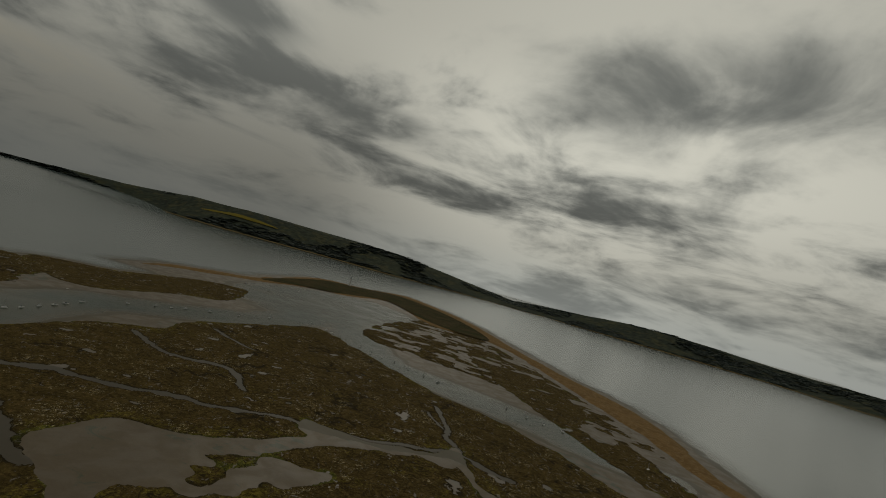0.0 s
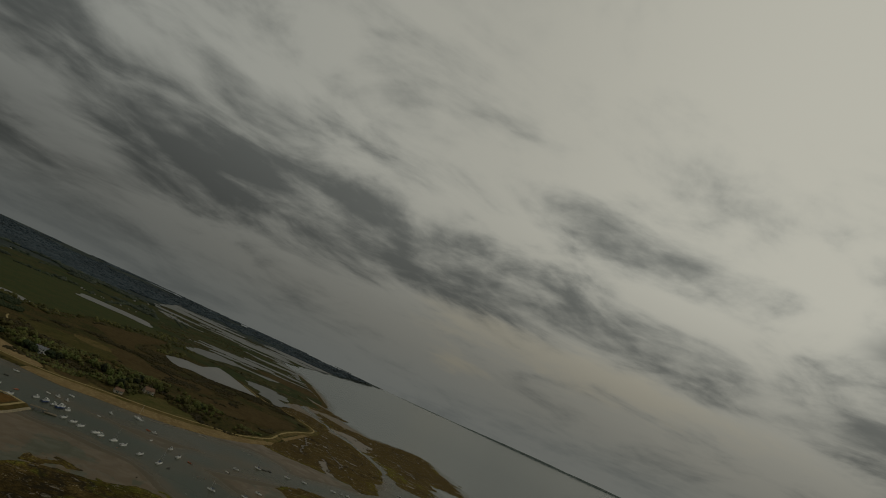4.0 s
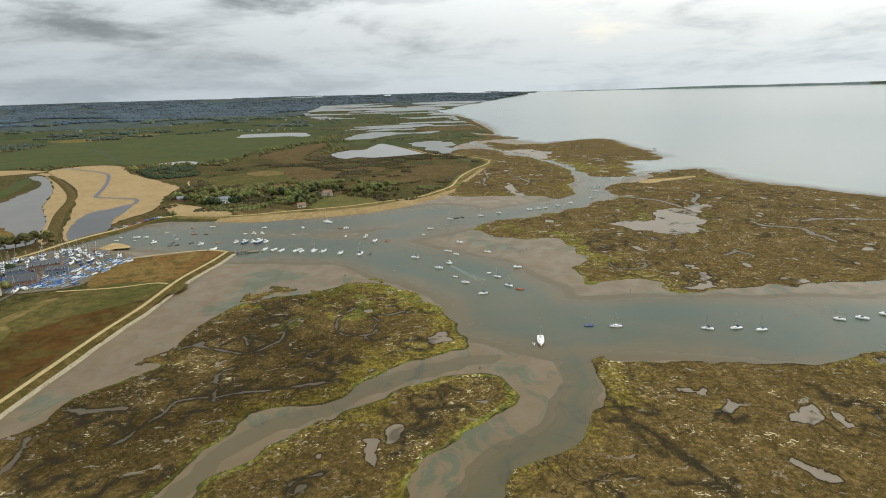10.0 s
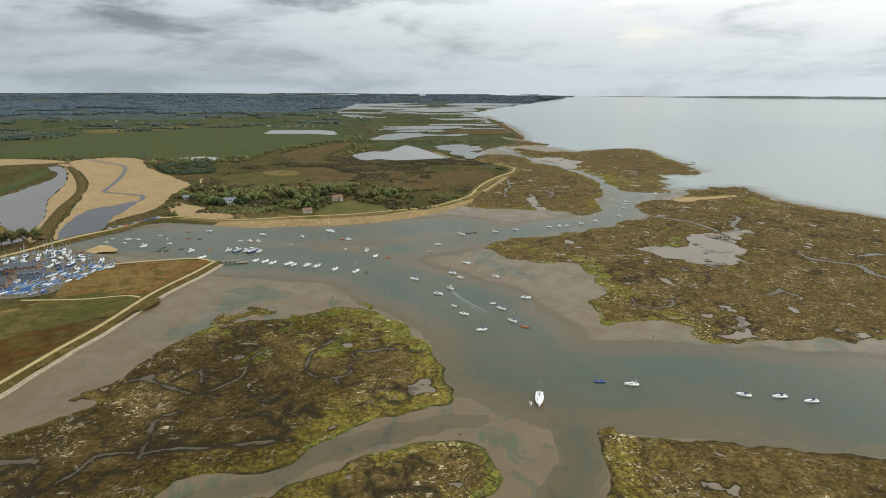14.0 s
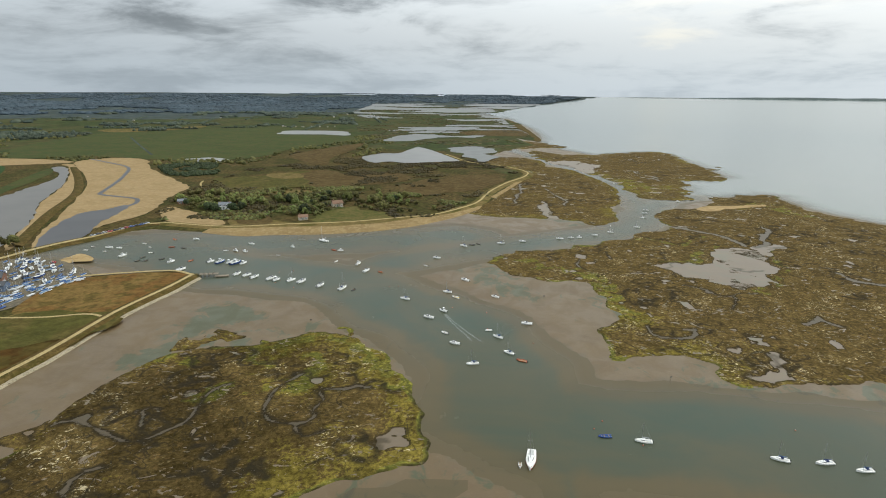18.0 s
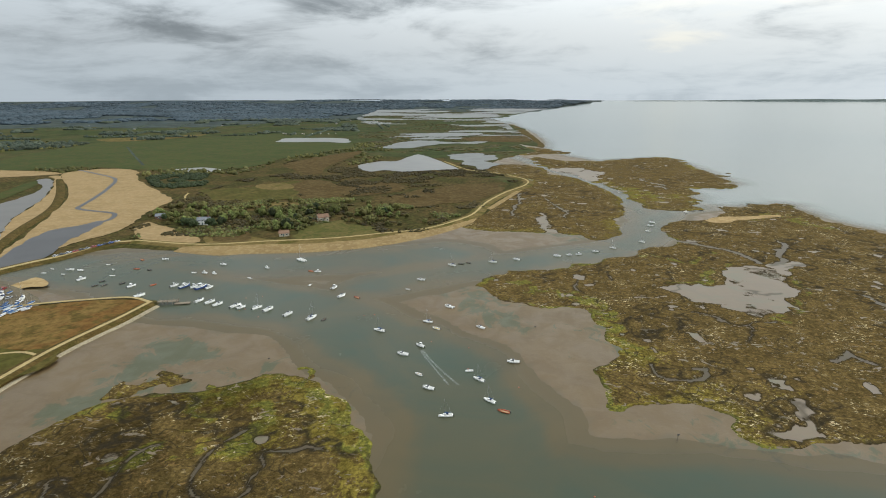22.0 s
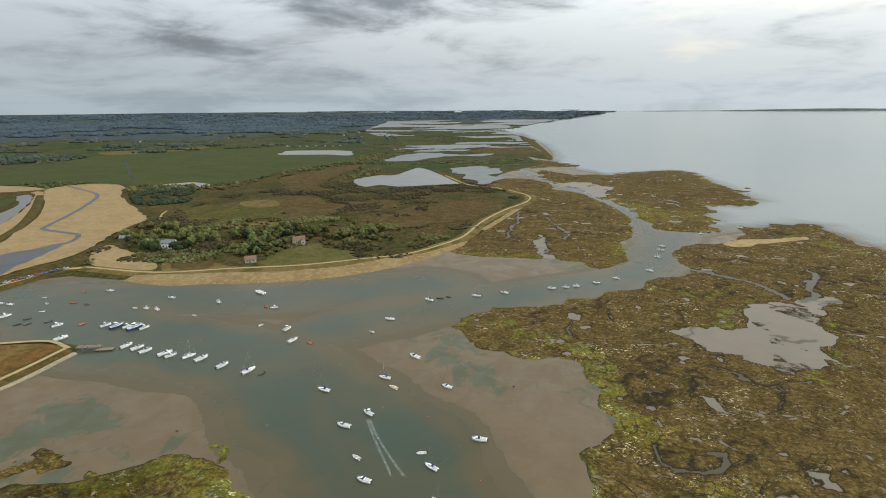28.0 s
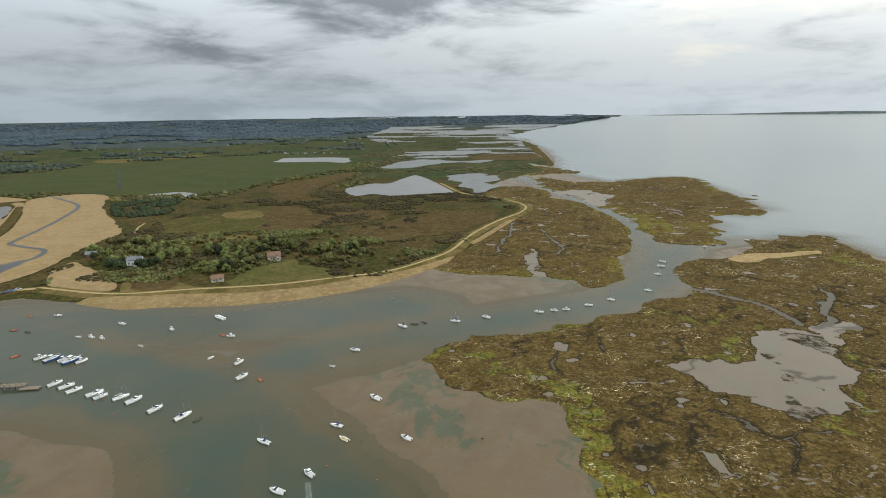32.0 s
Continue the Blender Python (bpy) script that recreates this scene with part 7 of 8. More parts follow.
# ------------------------------------------------------------------ woods, scrub and hedges, uncounted
def clump_field(name, spots, mat, label, category):
    """Many low rough crowns in one mesh. spots: x, y, z, radius, height."""
    rr = np.random.RandomState(5)
    n = len(spots)
    sp = np.array(spots)
    ring, rows = 6, [(0.0, 1.0), (0.62, 0.82), (1.0, 0.38), (0.85, -0.05)]
    verts = []
    for r_, h_ in rows:
        for j in range(1 if r_ == 0 else ring):
            u = 2 * math.pi * j / ring + h_ * 2
            jit = 1 + rr.uniform(-0.45, 0.45, n)
            jz = 1 + rr.uniform(-0.4, 0.35, n)
            verts.append(np.stack([sp[:, 0] + sp[:, 3] * r_ * math.cos(u) * jit, sp[:, 1] + sp[:, 3] * r_ * math.sin(u) * jit, sp[:, 2] + sp[:, 4] * h_ * jz], -1))
    per = len(verts)
    co = np.stack(verts, 1).reshape(-1, 3)
    tri = [(0, 1 + j, 1 + (j + 1) % ring) for j in range(ring)]
    for k_ in range(2):
        a, b = 1 + k_ * ring, 1 + (k_ + 1) * ring
        for j in range(ring):
            tri += [(a + j, b + j, b + (j + 1) % ring), (a + j, b + (j + 1) % ring, a + (j + 1) % ring)]
    tri = np.array(tri)
    faces = (np.arange(n)[:, None, None] * per + tri[None]).reshape(-1, 3)
    me = bpy.data.meshes.new(name)
    me.vertices.add(len(co))
    me.vertices.foreach_set("co", co.astype(np.float32).ravel())
    me.loops.add(faces.size)
    me.loops.foreach_set("vertex_index", faces.astype(np.int32).ravel())
    me.polygons.add(len(faces))
    me.polygons.foreach_set("loop_start", np.arange(0, faces.size, 3, dtype=np.int32))
    me.update(calc_edges=True)
    me.materials.append(mat)
    return tagged(new(name, me), label, category, kind="stuff")


rest = []
while len(rest) < 190:
    x, y = trng.uniform(-480, -250), trng.uniform(60, 368)
    if within(VILLAGE, x, y) and not within(LAWN1, x, y, -2) and not within(LAWN2, x, y, -1) and near(ROAD, x, y) > 5 and min((x - u) ** 2 + (y - v) ** 2 for u, v in HOUSE_SPOTS) > 80:
        for _ in range(5):
            r_ = trng.uniform(1.2, 2.4)
            rest.append((x + trng.uniform(-2, 2), y + trng.uniform(-2, 2), TOP + trng.uniform(0.5, 3.5), r_, r_ * trng.uniform(1.2, 2.0)))
clump_field("village_trees", rest, leaf_mats[1], "olive and brown garden trees crowding between the houses", "trees")

nr = np.random.RandomState(11)
HOUSE_ARR = np.array(HOUSE_SPOTS)
LANDP = np.array(LAND, float)
FIELDS = [np.array(p, float) for p in (CROP, PASTURE1, PASTURE2, REEDS, REEDS2, REEDS3, LAGOON, POOL2, P1, P1B, P1C, BROWNFIELD, PFIELD)]


def scatter(count, x0, x1, y0, y1, size, cover, seed):
    x, y = nr.uniform(x0, x1, count), nr.uniform(y0, y1, count)
    ok = (np.maximum(inner(LANDP, x, y), inner(np.array(LANDFAR, float), x, y)) > 10) & (grain(x, y, size, 2, seed) > cover)
    for f in FIELDS:
        ok &= inner(f, x, y) < -6
    return x[ok], y[ok]


# far woods: denser and larger with distance
wx, wy = scatter(20000, -3000, 120, 1250, 3000, 260, 0.42, 101)
wx2, wy2 = scatter(34000, -4900, 900, 2300, 4900, 300, 0.34, 102)
wx3, wy3 = scatter(3500, -2600, -700, 330, 1300, 200, 0.53, 103)
wx = np.concatenate([wx, wx2, wx3])
wy = np.concatenate([wy, wy2, wy3])
far_ = np.hypot(wx, wy)
ok = (far_ < 4930) & ~((far_ < 1500) & (grain(wx, wy, 90, 2, 104) < 0.5)) & ((inner(np.array(FARWOODS, float), wx, wy) > 700 * (grain(wx, wy, 220, 3, 111) - 0.42)) | (grain(wx, wy, 120, 2, 110) > 0.70) | ((far_ > 3300) & (wx < -300)) | (far_ > 3780)) & ((inner(np.array(SALTINGS, float), wx, wy) < 0) | (far_ > 3780))
wx, wy, far_ = wx[ok], wy[ok], far_[ok]
rad = (4 + 10 * sstep(far_, 900, 3500)) * nr.uniform(0.7, 1.5, len(wx))
base_z = TOP + 10 * sstep(far_, 1500, 3000) * grain(wx, wy, 700, 2, 73) * sstep(-wx, 500, 1100) + lift(wx, wy) + upland(wx, wy)
high_ = 5 + 4 * nr.uniform(0, 1, len(wx)) * (1 - 0.8 * sstep(far_, 2600, 4200)) - 2.5 * sstep(far_, 3000, 4500)
# woods past 2700 m take the leaf colour with haze mixed in
for q, mat_, nm in ((far_ < 2700, leaf_mats[4], "dark mixed woods beyond the fields"), (far_ >= 2700, leaf_mats[5], "distant woods tinted blue-grey for haze, reaching to the horizon")):
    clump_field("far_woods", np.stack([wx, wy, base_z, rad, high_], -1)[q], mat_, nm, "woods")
hx, hy = scatter(27000, -300, 100, 500, 1050, 60, 0.44, 105)
ok = (grain(hx, hy, 22, 2, 106) > 0.47) & (inner(np.array(MEADOW, float), hx, hy) < 0)
for ar in (HEATHPOND, HEATHGREEN, HEATHTAN1, HEATHTAN2, HEATHTAN3, HEATHTAN4):
    ok &= inner(np.array(ar, float), hx, hy) < 1
hx, hy = hx[ok], hy[ok]
clump_field("heath_scrub", np.stack([hx, hy, np.full(len(hx), TOP), nr.uniform(0.8, 2.4, len(hx)), nr.uniform(0.5, 1.8, len(hx))], -1), leaf_mats[3], "low gorse and scrub over the heath", "scrub")
# dark thorn thicket beside the reeds
qx, qy = nr.uniform(-440, -310, 1800), nr.uniform(735, 872, 1800)
ok = (inner(np.array(THORN, float), qx, qy) > 0) & (grain(qx, qy, 25, 2, 113) > 0.4)
qx, qy = qx[ok], qy[ok]
clump_field("thorn_thicket", np.stack([qx, qy, np.full(len(qx), TOP), nr.uniform(1.2, 3.2, len(qx)), nr.uniform(1.5, 3.5, len(qx))], -1), leaf_mats[2], "dark thorn thicket beside the reed bed", "scrub")
hx, hy = scatter(5000, -1100, -150, 850, 1500, 130, 0.54, 107)
clump_field("hedges", np.stack([hx, hy, np.full(len(hx), TOP), nr.uniform(1.5, 4.5, len(hx)), nr.uniform(1.5, 5.0, len(hx))], -1), leaf_mats[1], "hedges and thickets between far fields", "hedge")



def clear_of(x, y, reach, lines, areas):
    ok = np.min((x[:, None] - HOUSE_ARR[:, 0]) ** 2 + (y[:, None] - HOUSE_ARR[:, 1]) ** 2, 1) > reach**2
    for ln, d in lines:
        ok &= away(np.array(ln, float), x, y) > d
    for ar in areas:
        ok &= inner(np.array(ar, float), x, y) < -2
    return ok


vx, vy = nr.uniform(-500, -246, 9000), nr.uniform(20, 390, 9000)
ok = (inner(np.array(VILLAGE, float), vx, vy) > 0) & (grain(vx, vy, 26, 2, 108) > 0.42) & clear_of(vx, vy, 9.5, [(ROAD, 4.5)], [LAWN1, LAWN2, YARD])
vx, vy = vx[ok], vy[ok]
for a_, (mat_, nm) in enumerate(((leaf_mats[0], "bright green garden shrubs between the houses"), (leaf_mats[1], "dull olive garden thicket between the houses"))):
    q = np.arange(len(vx)) % 2 == a_
    clump_field("garden_shrubs", np.stack([vx[q], vy[q], np.full(q.sum(), TOP), nr.uniform(0.8, 2.4, q.sum()), nr.uniform(1.0, 4.0, q.sum())], -1), mat_, nm, "shrubs")
vx, vy = nr.uniform(-262, 20, 17000), nr.uniform(490, 700, 17000)
ok = (inner(np.array(HEATH, float), vx, vy) > -8) & (grain(vx, vy, 30, 2, 109) > 0.52) & (inner(np.array(MEADOW, float), vx, vy) < 0) & (inner(np.array(SHOREREEDS, float), vx, vy) < 0) & clear_of(vx, vy, 10, [(BEACHPATH, 9)], [])
vx, vy = vx[ok], vy[ok]
for a_, (mat_, nm) in enumerate(((leaf_mats[0], "green willow and bramble thicket on the heath"), (leaf_mats[1], "olive blackthorn thicket on the heath"), (leaf_mats[3], "brown-green gorse on the heath"))):
    q = np.arange(len(vx)) % 3 == a_
    clump_field("heath_thicket", np.stack([vx[q], vy[q], np.full(q.sum(), TOP), nr.uniform(0.6, 2.0, q.sum()), nr.uniform(0.5, 2.0, q.sum())], -1), mat_, nm, "scrub")


def hedge(pts, width, height, label="clipped dark green hedge beside the lane"):
    line = rounded(pts, 6, False)
    spots = []
    for a, b in zip(line, line[1:]):
        d = np.linalg.norm(b - a)
        for s in np.arange(0, 1, 1.0 / max(1, int(d / 0.9))):
            p = a + (b - a) * s
            spots.append((p[0] + nr.uniform(-0.3, 0.3), p[1] + nr.uniform(-0.3, 0.3), TOP, width * nr.uniform(0.8, 1.2), height * nr.uniform(0.8, 1.2)))
    clump_field("hedge", spots, leaf_mats[0], label, "hedge")


hedge([(p[0] - 4.2, p[1]) for p in ROAD[:5]], 1.0, 1.9)
hedge([(-394, 187), (-360, 184), (-330, 174)], 1.0, 1.6, "dark hedge across the green paddock")
hedge([(-357, 237), (-330, 231), (-300, 221)], 1.0, 1.5, "hedge along the paddock and cottages")
hedge([(-284, 190), (-262, 150)], 0.9, 1.5, "garden hedge round the lawn")

sx, sy = nr.uniform(-760, 420, 9000), nr.uniform(900, 3600, 9000)
ok = (np.maximum(inner(LANDP, sx, sy), inner(np.array(LANDFAR, float), sx, sy)) > 12) & (inner(np.array(SALTINGS, float), sx, sy) > 0) & (grain(sx, sy, 90, 3, 112) > 0.5)
for ar in (P1, P1B, P1C):
    ok &= inner(np.array(ar, float), sx, sy) < -8
ok &= far_pools(sx, sy) < -0.01
sx, sy = sx[ok], sy[ok]
clump_field("saltings_scrub", np.stack([sx, sy, TOP + lift(sx, sy) - 0.2, nr.uniform(3, 9, len(sx)), nr.uniform(0.6, 1.8, len(sx))], -1), leaf_mats[3], "low brown scrub over the far saltings", "scrub")
# hedgerows between the far fields
spots = []
for i in range(46):
    a = np.array((nr.uniform(-2300, -250), nr.uniform(1450, 2500)))
    u = nr.choice((0.25, 1.75)) + nr.uniform(-0.2, 0.2)
    for d in np.arange(0, nr.uniform(120, 380), 5.5):
        p = a + d * np.array((math.cos(u), math.sin(u)))
        if nr.uniform() < 0.85 and inner(LANDP, p[:1], p[1:])[0] > 10 and inner(np.array(PASTURE2, float), p[:1], p[1:])[0] < 0:
            spots.append((p[0], p[1], TOP + 10 * float(sstep(np.hypot(*p), 1500, 3000)) * grain(p[:1], p[1:], 700, 2, 73)[0] * float(sstep(-p[0], 500, 1100)), nr.uniform(2.5, 5), nr.uniform(2.5, 7)))
clump_field("hedgerows", spots, leaf_mats[4], "dark hedgerows and lines of trees between far fields", "hedge")

# dark drains across the pasture
for pts in ([(-780, 1315), (-641, 1121), (-532, 972)],):
    ribbon("field_drain", pts, 4, far_mat, TOP + 0.24, "narrow dark drain across the pasture", "drain")

# far white buildings among the woods
far_house = empty("far_house")
bm = bmesh.new()
box(bm, -5, -3.5, -1, 5, 3.5, 3.8)
part("wall", bm, cream_wall, far_house)
bm = bmesh.new()
loft(bm, [[(s * 5.3, -3.9, 3.6), (s * 5.3, 0, 6.0), (s * 5.3, 3.9, 3.6), (s * 5.3, 3.9, 3.9), (s * 5.3, 0, 6.3), (s * 5.3, -3.9, 3.9)] for s in (-1, 1)])
part("roof", bm, slate_roof, far_house)
tagged(far_house, "far cream house with grey roof among woods", "house", "far houses")
first = True
for i in range(64):
    x, y = nr.uniform(-2400, -300), nr.uniform(1900, 3600)
    if i < 10:
        x, y = -560 + i * 17 + nr.uniform(-9, 9), 1740 + i * 3 + nr.uniform(-14, 14)
    mm = pose(x, y, TOP + 10 * float(sstep(np.hypot(x, y), 1500, 3000)) * 0.8 + 1, 0, 0, nr.uniform(-30, 30)) @ Matrix.Scale(0.6 if i < 10 else 1.0, 4)
    if first:
        far_house.matrix_basis, first = mm, False
    else:
        copy_thing(far_house, mm)
pane_mat = plain("greenhouse panes", (0.30, 0.34, 0.37), 0.35)
for x, y, ln in ((-1560, 1130, 150), (-1330, 1210, 110)):
    gh = empty("glasshouse", pose(x, y, TOP + 0.5, 0, 0, 38))
    bm = bmesh.new()
    box(bm, -ln / 2, -18, 0, ln / 2, 18, 4.0)
    part("wall", bm, slate_roof, gh)
    for i in range(6):
        bm = bmesh.new()
        yy = -15 + 6 * i
        loft(bm, [[(s * ln / 2, yy - 3, 4.0), (s * ln / 2, yy, 5.6), (s * ln / 2, yy + 3, 4.0)] for s in (-1, 1)])
        part("roof_bay", bm, pane_mat, gh)
    tagged(gh, "long pale commercial glasshouse at the edge of far woods", "glasshouse")

# ------------------------------------------------------------------ boatyard
def covered_dinghy(cover):
    root = empty("covered_dinghy")
    bm = bmesh.new()
    hull_solid(bm, 4.3, 1.6, 0.62, 0.1)
    part("hull", bm, white_hull, root)
    bm = bmesh.new()
    loft(bm, [[(x, -b, h + 0.02), (x, 0, h + 0.42 * (1 - abs(x) / 2.6)), (x, b, h + 0.02), (x, b * 1.02, h - 0.18), (x, -b * 1.02, h - 0.18)] for x, b, h, d in hull_rings(4.4, 1.66, 0.64, 0.1)])
    part("cover", bm, cover, root)
    bm = bmesh.new()
    rod(bm, (0.6, 0, 0.7), (0.6, 0, 5.6), 0.035, 5)
    part("mast", bm, alloy, root)
    for s in (-0.75, 0.75):
        bm = bmesh.new()
        rod(bm, (-0.4, s - 0.05, 0.02), (-0.4, s + 0.05, 0.02), 0.24, 8)
        part("wheel", bm, black_part, root)
    return tagged(root, "dinghy under a %s canvas cover in the boatyard" % ("blue" if cover is not cover_mats[1] else "pale"), "dinghy", "yard dinghies")


def car(paint, label):
    root = empty("car")
    bm = bmesh.new()
    tapered(bm, -2.1, 2.1, 1.75, 1.70, 0.28, 0.88, 0.12, 0.06, 0.06)
    part("body", bm, paint, root)
    bm = bmesh.new()
    tapered(bm, -1.75, 0.95, 1.58, 1.52, 0.88, 1.42, 0.75, 0.45, 0.16)
    part("glasshouse", bm, dark_glass, root, "dark windows")
    bm = bmesh.new()
    tapered(bm, -1.28, 0.22, 1.30, 1.26, 1.42, 1.47, 0.05, 0.05, 0.03)
    part("roof", bm, paint, root)
    for x in (-1.3, 1.3):
        for s in (-0.8, 0.8):
            bm = bmesh.new()
            rod(bm, (x, s - 0.1, 0.32), (x, s + 0.1, 0.32), 0.32, 10)
            part("wheel", bm, black_part, root)
    return tagged(root, label, "car", "parked cars")


yr = random.Random(33)
DINGHIES = [covered_dinghy(c) for c in (cover_mats[0], cover_mats[3], cover_mats[1], cover_mats[0])]
CARS = [car(plain("silver car paint", (0.45, 0.46, 0.47), 0.3, 0.5), "silver car parked in the village yard"), car(plain("white car paint", (0.75, 0.75, 0.74), 0.3), "white car parked in the village yard"), car(plain("dark car paint", (0.03, 0.035, 0.045), 0.25), "dark car parked in the village yard"), car(plain("red car paint", (0.32, 0.03, 0.03), 0.3), "red car parked in the village yard"), car(plain("blue car paint", (0.05, 0.10, 0.28), 0.3), "blue car parked in the village yard")]


def put(src, m):
    if src not in used_masters:
        used_masters.add(src)
        src.matrix_basis = m
        return src
    return copy_thing(src, m)


DPARK = [(-252, 300), (-246, 288), (-226, 288), (-216, 315), (-209, 343), (-226, 345), (-236, 330)]
for row in range(17):
    for col in range(20):
        x, y = -256 + col * 2.6 + row * 0.6, 287 + row * 3.6
        x, y = x + yr.uniform(-0.4, 0.4), y + yr.uniform(-0.5, 0.5)
        if within(DPARK, x, y, 0.5) and yr.random() < 0.55:
            put(DINGHIES[yr.choices(range(4), (4, 3, 1.6, 4))[0]], pose(x, y, TOP + 0.36, 0, 0, 70 + yr.uniform(-24, 24)))
SPARES = [sail_boat(), sail_boat(cover=0, length=7.2), motor_boat(), sail_boat(navy_hull, 7.6, 1)]
for b_ in SPARES:
    tagged(b_, "boat laid up ashore in the boatyard", "boat", "boats ashore")
YACHTS = [(-300, 344), (-294, 349), (-287, 354), (-281, 358), (-275, 362), (-268, 366), (-262, 368), (-292, 340), (-284, 345), (-277, 350), (-270, 354), (-262, 358), (-255, 362), (-249, 355), (-256, 349), (-264, 345), (-272, 340), (-244, 350), (-238, 352), (-250, 344)]
for i, (x, y) in enumerate(YACHTS):
    put(SPARES[i % 4], pose(x, y, TOP + 0.75, 0, 0, 120 + yr.uniform(-14, 14)))
for row in range(9):
    for col in range(14):
        x, y = -312 + col * 3.0 + row * 2.2, 299 + row * 5.4 + col * 0.7
        if within(YARD, x, y, 1) and not within(DPARK, x, y, -2) and min((x - u) ** 2 + (y - v) ** 2 for u, v in YACHTS + HOUSE_SPOTS) > 42 and yr.random() < 0.72:
            put(CARS[yr.choices(range(5), (4, 4, 4, 1, 2))[0]], pose(x, y, TOP + 0.15, 0, 0, 95 + yr.uniform(-6, 6)))
for i in range(16):
    put(CARS[yr.randrange(5)], pose(-357 + i * 3.1, 243 - i * 0.9, TOP + 0.15, 0, 0, 75 + yr.uniform(-5, 5)))
for i in range(11):
    u = (i + 0.5) / 11
    put(CARS[yr.randrange(5)], pose(-272 + 20 * u, 434 + 46 * u, TOP + 0.55, 0, 0, 68 + yr.uniform(-4, 4)))
taken = [(o.matrix_basis.translation.x, o.matrix_basis.translation.y) for o in bpy.data.objects if o.parent is None and o.name.split(".")[0] in ("car", "covered_dinghy", "sailing_boat", "motor_boat")]
sheds = [(-262, 330, 11), (-247, 318, 8), (-273, 318, 8)]
placed = 0
for _ in range(5000):
    x, y = yr.uniform(-314, -212), yr.uniform(281, 381)
    if placed >= 96 or not within(YARD, x, y, 1.5) or any((x - u) ** 2 + (y - v) ** 2 < 11 for u, v in taken) or any((x - u) ** 2 + (y - v) ** 2 < r * r for u, v, r in sheds):
        continue
    taken.append((x, y))
    placed += 1
    kind = yr.random()
    if kind < 0.55:
        put(DINGHIES[yr.choices(range(4), (4, 3, 1.6, 4))[0]], pose(x, y, TOP + 0.36, 0, 0, yr.uniform(40, 110)))
    elif kind < 0.72:
        put(SPARES[yr.randrange(4)], pose(x, y, TOP + 0.75, 0, 0, 120 + yr.uniform(-40, 40)))
    else:
        put(CARS[yr.choices(range(5), (4, 4, 4, 1, 2))[0]], pose(x, y, TOP + 0.15, 0, 0, 95 + yr.uniform(-20, 20)))
for x, y, t_, ln, wd in ((-262, 330, 25, 17, 9), (-247, 318, 20, 12, 7), (-273, 318, 28, 10, 7)):
    house(x, y, t_, ln, wd, 3.6, brick_wall if ln > 15 else plain("dull blue cladding", (0.10, 0.13, 0.18), 0.7), dark_roof, "boatyard shed with dark roof among laid-up boats", 0.45, 0, False)

# hill leaf and ground tones are lightened towards blue in place of haze
hill_leaf = make_leaf("hill woods", (0.062, 0.080, 0.074), (0.090, 0.110, 0.094))
# ------------------------------------------------------------------ far hills across the water
hill_mat = ground_mat("far wooded hills, haze tint", ((0.062, 0.080, 0.070), (0.078, 0.096, 0.076), (0.120, 0.125, 0.080)), 0.0026, fine=0.03, bump=0.2, tuft=0.45)
# bearing, distance of the shore, height of the skyline in degrees, fitted to the camera's view
COAST = [(12, 4880, -0.34), (18, 4880, -0.26), (25, 4860, -0.20), (31, 4850, -0.14), (40, 4840, -0.10), (46, 4760, -0.05), (54, 4500, 0.22), (57, 4300, 0.50), (60, 3850, 0.85), (66, 3600, 0.98), (74, 3650, 1.0), (81, 3600, 0.9), (86, 3900, 0.35), (90, 4000, -0.15), (94, 4000, -0.60), (98, 4050, -0.25), (102, 4000, 0.0), (106, 3950, 0.34), (110, 3950, 0.42), (114, 3950, 0.28), (119, 3900, 0.0), (126, 3600, -0.05), (135, 3500, 0.1), (150, 3500, 0.0)]
az_ = np.arange(12, 150.1, 0.5)
shore_r = np.interp(az_, [c[0] for c in COAST], [c[1] for c in COAST]) + 90 * (grain(az_ * 100, az_ * 0, 260, 3, 121) - 0.5)
shore_r = np.minimum(shore_r, 4900)
crest_r = np.minimum(shore_r + 750, 4930)
crest_z = 98 + crest_r * np.tan(np.radians(np.interp(az_, [c[0] for c in COAST], [c[2] for c in COAST]) + 0.10 * (grain(az_ * 100, az_ * 0, 330, 3, 122) - 0.5)))
PROFILE = [(-0.03, -0.05), (0.0, 0.02), (0.012, 0.045), (0.10, 0.14), (0.25, 0.24), (0.45, 0.45), (0.65, 0.68), (0.85, 0.90), (1.0, 1.0), (1.06, 0.2)]


def hill_point(i, f):
    """A place on the hills: the number of its bearing, and how far it lies from shore (0) to crest (1)."""
    r = shore_r[i] + (crest_r[i] - shore_r[i]) * f
    x, y = r * math.sin(radians(az_[i])), r * math.cos(radians(az_[i]))
    h = np.interp(f, [a for a, b in PROFILE], [b for a, b in PROFILE])
    wob = 1 + 0.30 * (grain(np.array([x]), np.array([y]), 300, 3, 120)[0] - 0.5) * (1 if 0.1 < f < 0.95 else 0)
    return x, y, max(crest_z[i], 4) * h * wob


verts, faces = [], []
n_ = len(PROFILE)
for i in range(len(az_)):
    verts += [hill_point(i, f) for f, h in PROFILE]
for i in range(len(az_) - 1):
    for j in range(n_ - 1):
        faces.append((i * n_ + j, (i + 1) * n_ + j, (i + 1) * n_ + j + 1, i * n_ + j + 1)[::-1])
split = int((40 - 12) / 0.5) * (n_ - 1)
# low shore in the haze-tinted colour
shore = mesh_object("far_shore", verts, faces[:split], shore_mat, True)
tagged(shore, "low shore on the horizon, tinted pale blue-grey for haze", "shore", kind="structure")
hills = mesh_object("far_hills", verts, faces[split:], hill_mat, True)
tagged(hills, "long dark wooded hills across the strait", "hills", kind="structure")
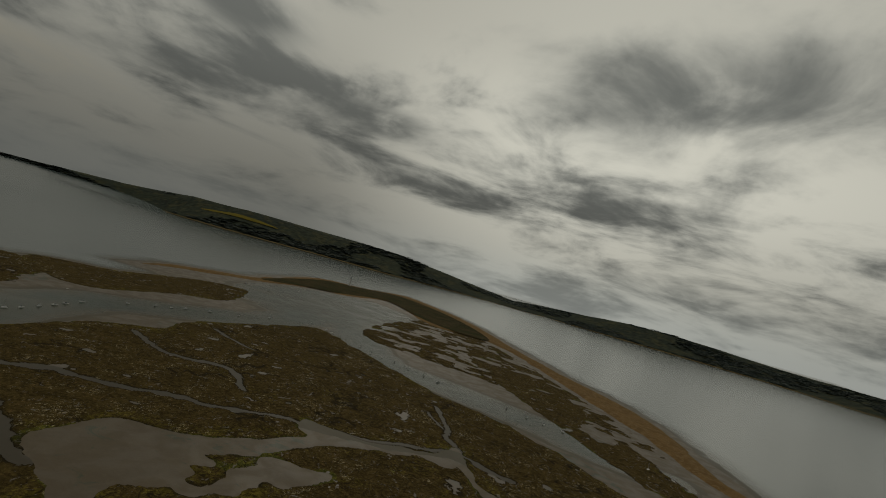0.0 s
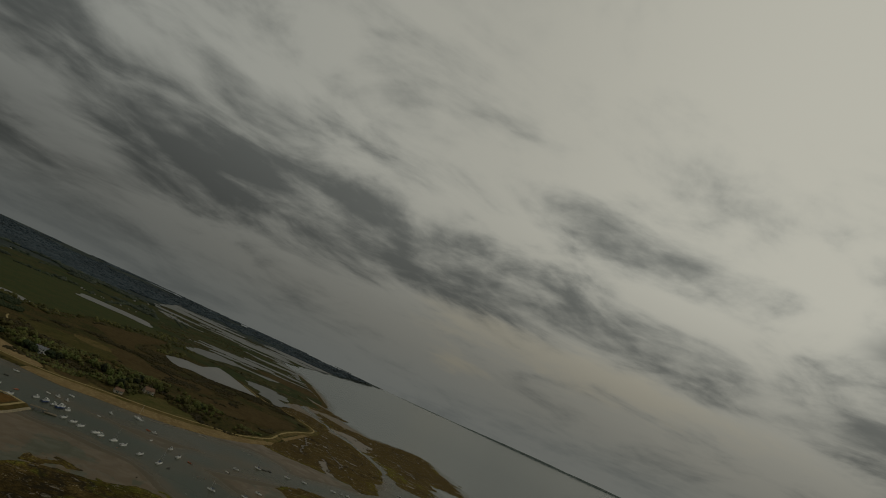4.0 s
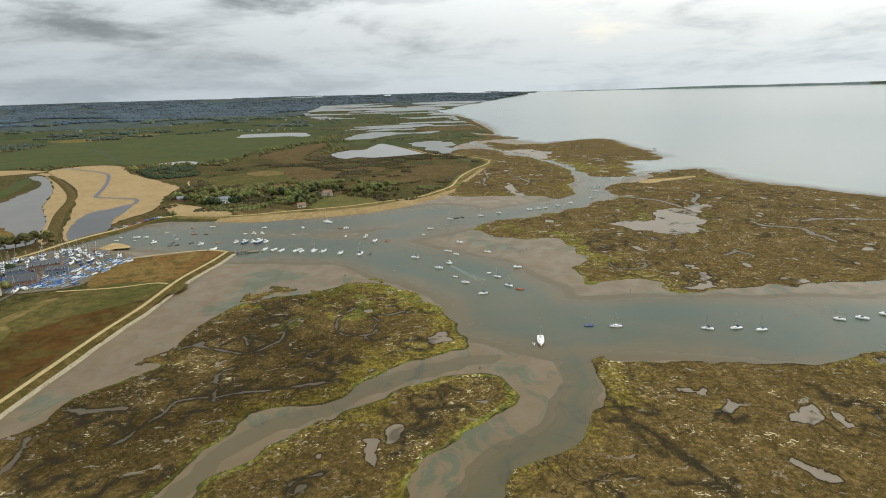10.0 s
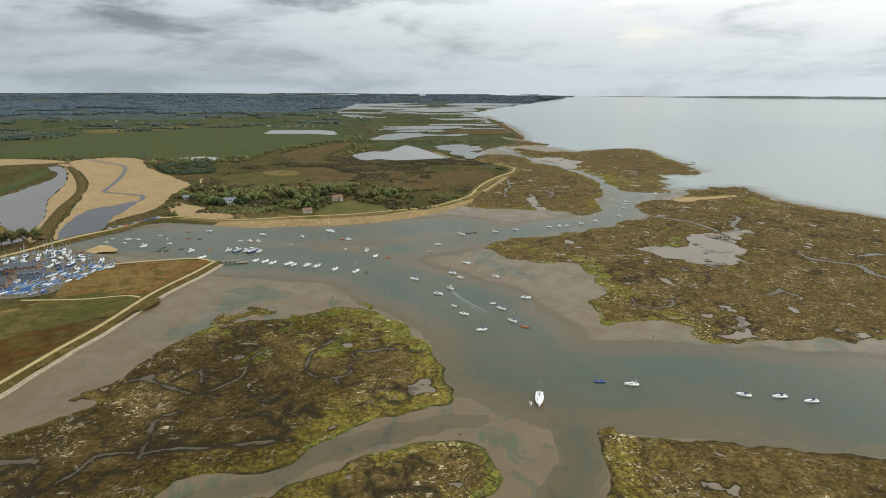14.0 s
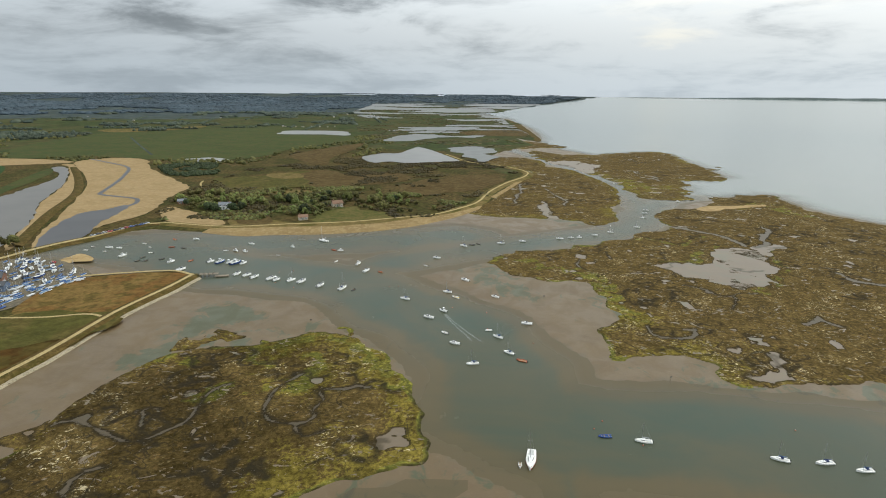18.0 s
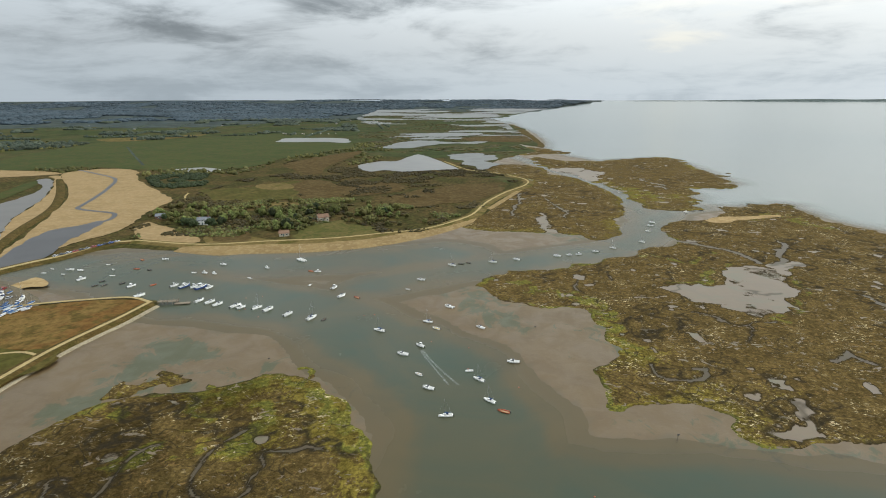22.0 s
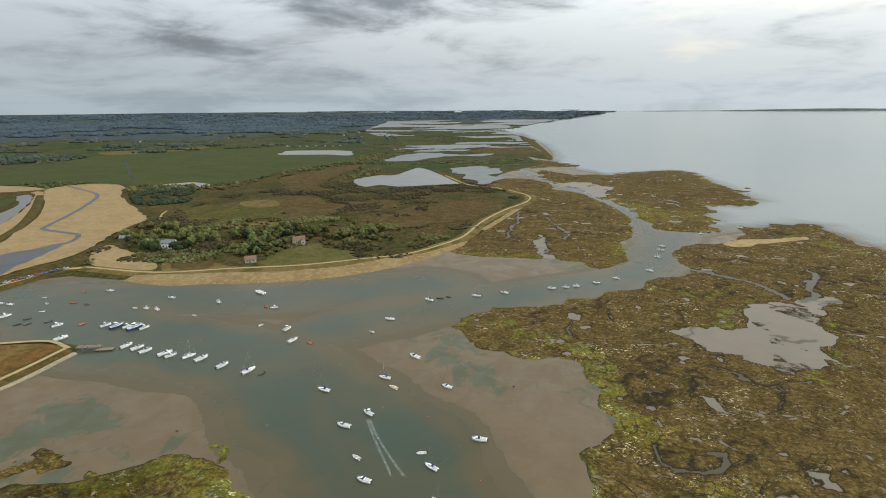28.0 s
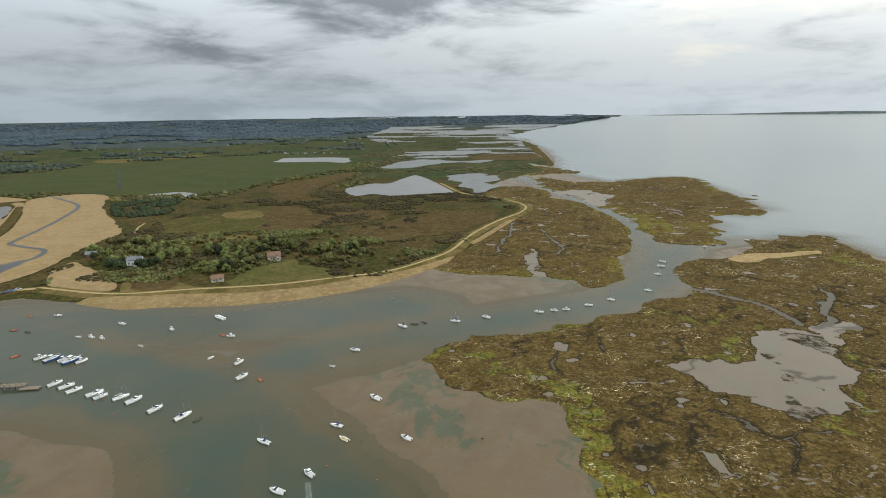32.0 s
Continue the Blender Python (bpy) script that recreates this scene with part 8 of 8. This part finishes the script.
cliff_faces = [f for f in faces[split:] if f[0] % n_ in (1, 2) and min(v % n_ for v in f) == 1]
cliffs = mesh_object("far_beach", [(x * 0.999, y * 0.999, z + 0.8) for x, y, z in verts], cliff_faces, sand_mat, True)
tagged(cliffs, "thin pale shingle beach along the far hills", "beach", kind="structure")
first_i, last_i = int((61.0 - 12) / 0.5), int((68.5 - 12) / 0.5)
strip_v, strip_f = [], []
for i in range(first_i, last_i + 1):
    u = (i - first_i) / (last_i - first_i)
    for f in (0.52, 0.52 + 0.10 * math.sin(math.pi * (0.08 + 0.9 * u)) ** 0.6):
        x, y, z = hill_point(i, f)
        strip_v.append((x, y, z + 4))
strip_f = [(2 * i, 2 * i + 1, 2 * i + 3, 2 * i + 2) for i in range(last_i - first_i)]
tagged(mesh_object("rape_field", strip_v, strip_f, ground_mat("yellow crop", ((0.36, 0.29, 0.05), (0.30, 0.25, 0.05), (0.33, 0.27, 0.06)), 0.01, fine=0.05, tuft=0.1), True), "narrow yellow crop field on the far hills", "field", kind="structure")
hs = []
for i in range(9000):
    k_ = nr.randint(int((44 - 12) / 0.5), len(az_) - 1)
    f = nr.uniform(0.05, 0.98)
    x, y, z = hill_point(k_, f)
    if first_i - 1 <= k_ <= last_i + 1 and 0.45 < f < 0.66:
        continue
    if grain(np.array([x]), np.array([y]), 350, 2, 130)[0] > 0.36 + 0.16 * f:
        hs.append((x + nr.uniform(-18, 18), y + nr.uniform(-18, 18), z - 1, nr.uniform(14, 32), nr.uniform(1.5, 3.5)))
clump_field("hill_woods", hs, hill_leaf, "dark woods covering the far hills", "woods")

# ------------------------------------------------------------------ stones along the sea wall
wall_ob = bpy.data.objects["sea_wall"]
stones = []
for v_ in range(5):
    bm = bmesh.new()
    bmesh.ops.create_icosphere(bm, subdivisions=1, radius=0.5)
    sr = random.Random(v_)
    for v in bm.verts:
        v.co = Vector((v.co.x * 1.3, v.co.y * 0.95, v.co.z * 0.7)) * sr.uniform(0.75, 1.15)
    me = bpy.data.meshes.new("stone")
    bm.to_mesh(me)
    bm.free()
    me.materials.append(stone_mat)
    stones.append(me)
line = rounded(SEAWALL, 40, False)
step_ = np.concatenate([[0], np.cumsum(np.linalg.norm(np.diff(line, axis=0), axis=1))])
for i in range(300):
    d = 2 + i * (step_[-1] - 6) / 300
    x, y = np.interp(d, step_, line[:, 0]), np.interp(d, step_, line[:, 1])
    ob = new("stone", stones[i % 5])
    ob.parent = wall_ob
    off = 5.3 + yr.uniform(-0.4, 0.4)
    s = yr.uniform(0.7, 1.4)
    ob.matrix_basis = Matrix.LocRotScale((x + off, y - off * 0.06, TOP - 0.75 + yr.uniform(-0.1, 0.12)), Euler((yr.uniform(-0.3, 0.3), yr.uniform(-0.3, 0.3), yr.uniform(0, 6))), (s, s, s))

# masters of a kind that found no place of their own
for src in MASTERS + TREES + BUSHES + DINGHIES + CARS + SPARES:
    if src not in used_masters:
        for o in (*src.children_recursive, src):
            bpy.data.objects.remove(o)
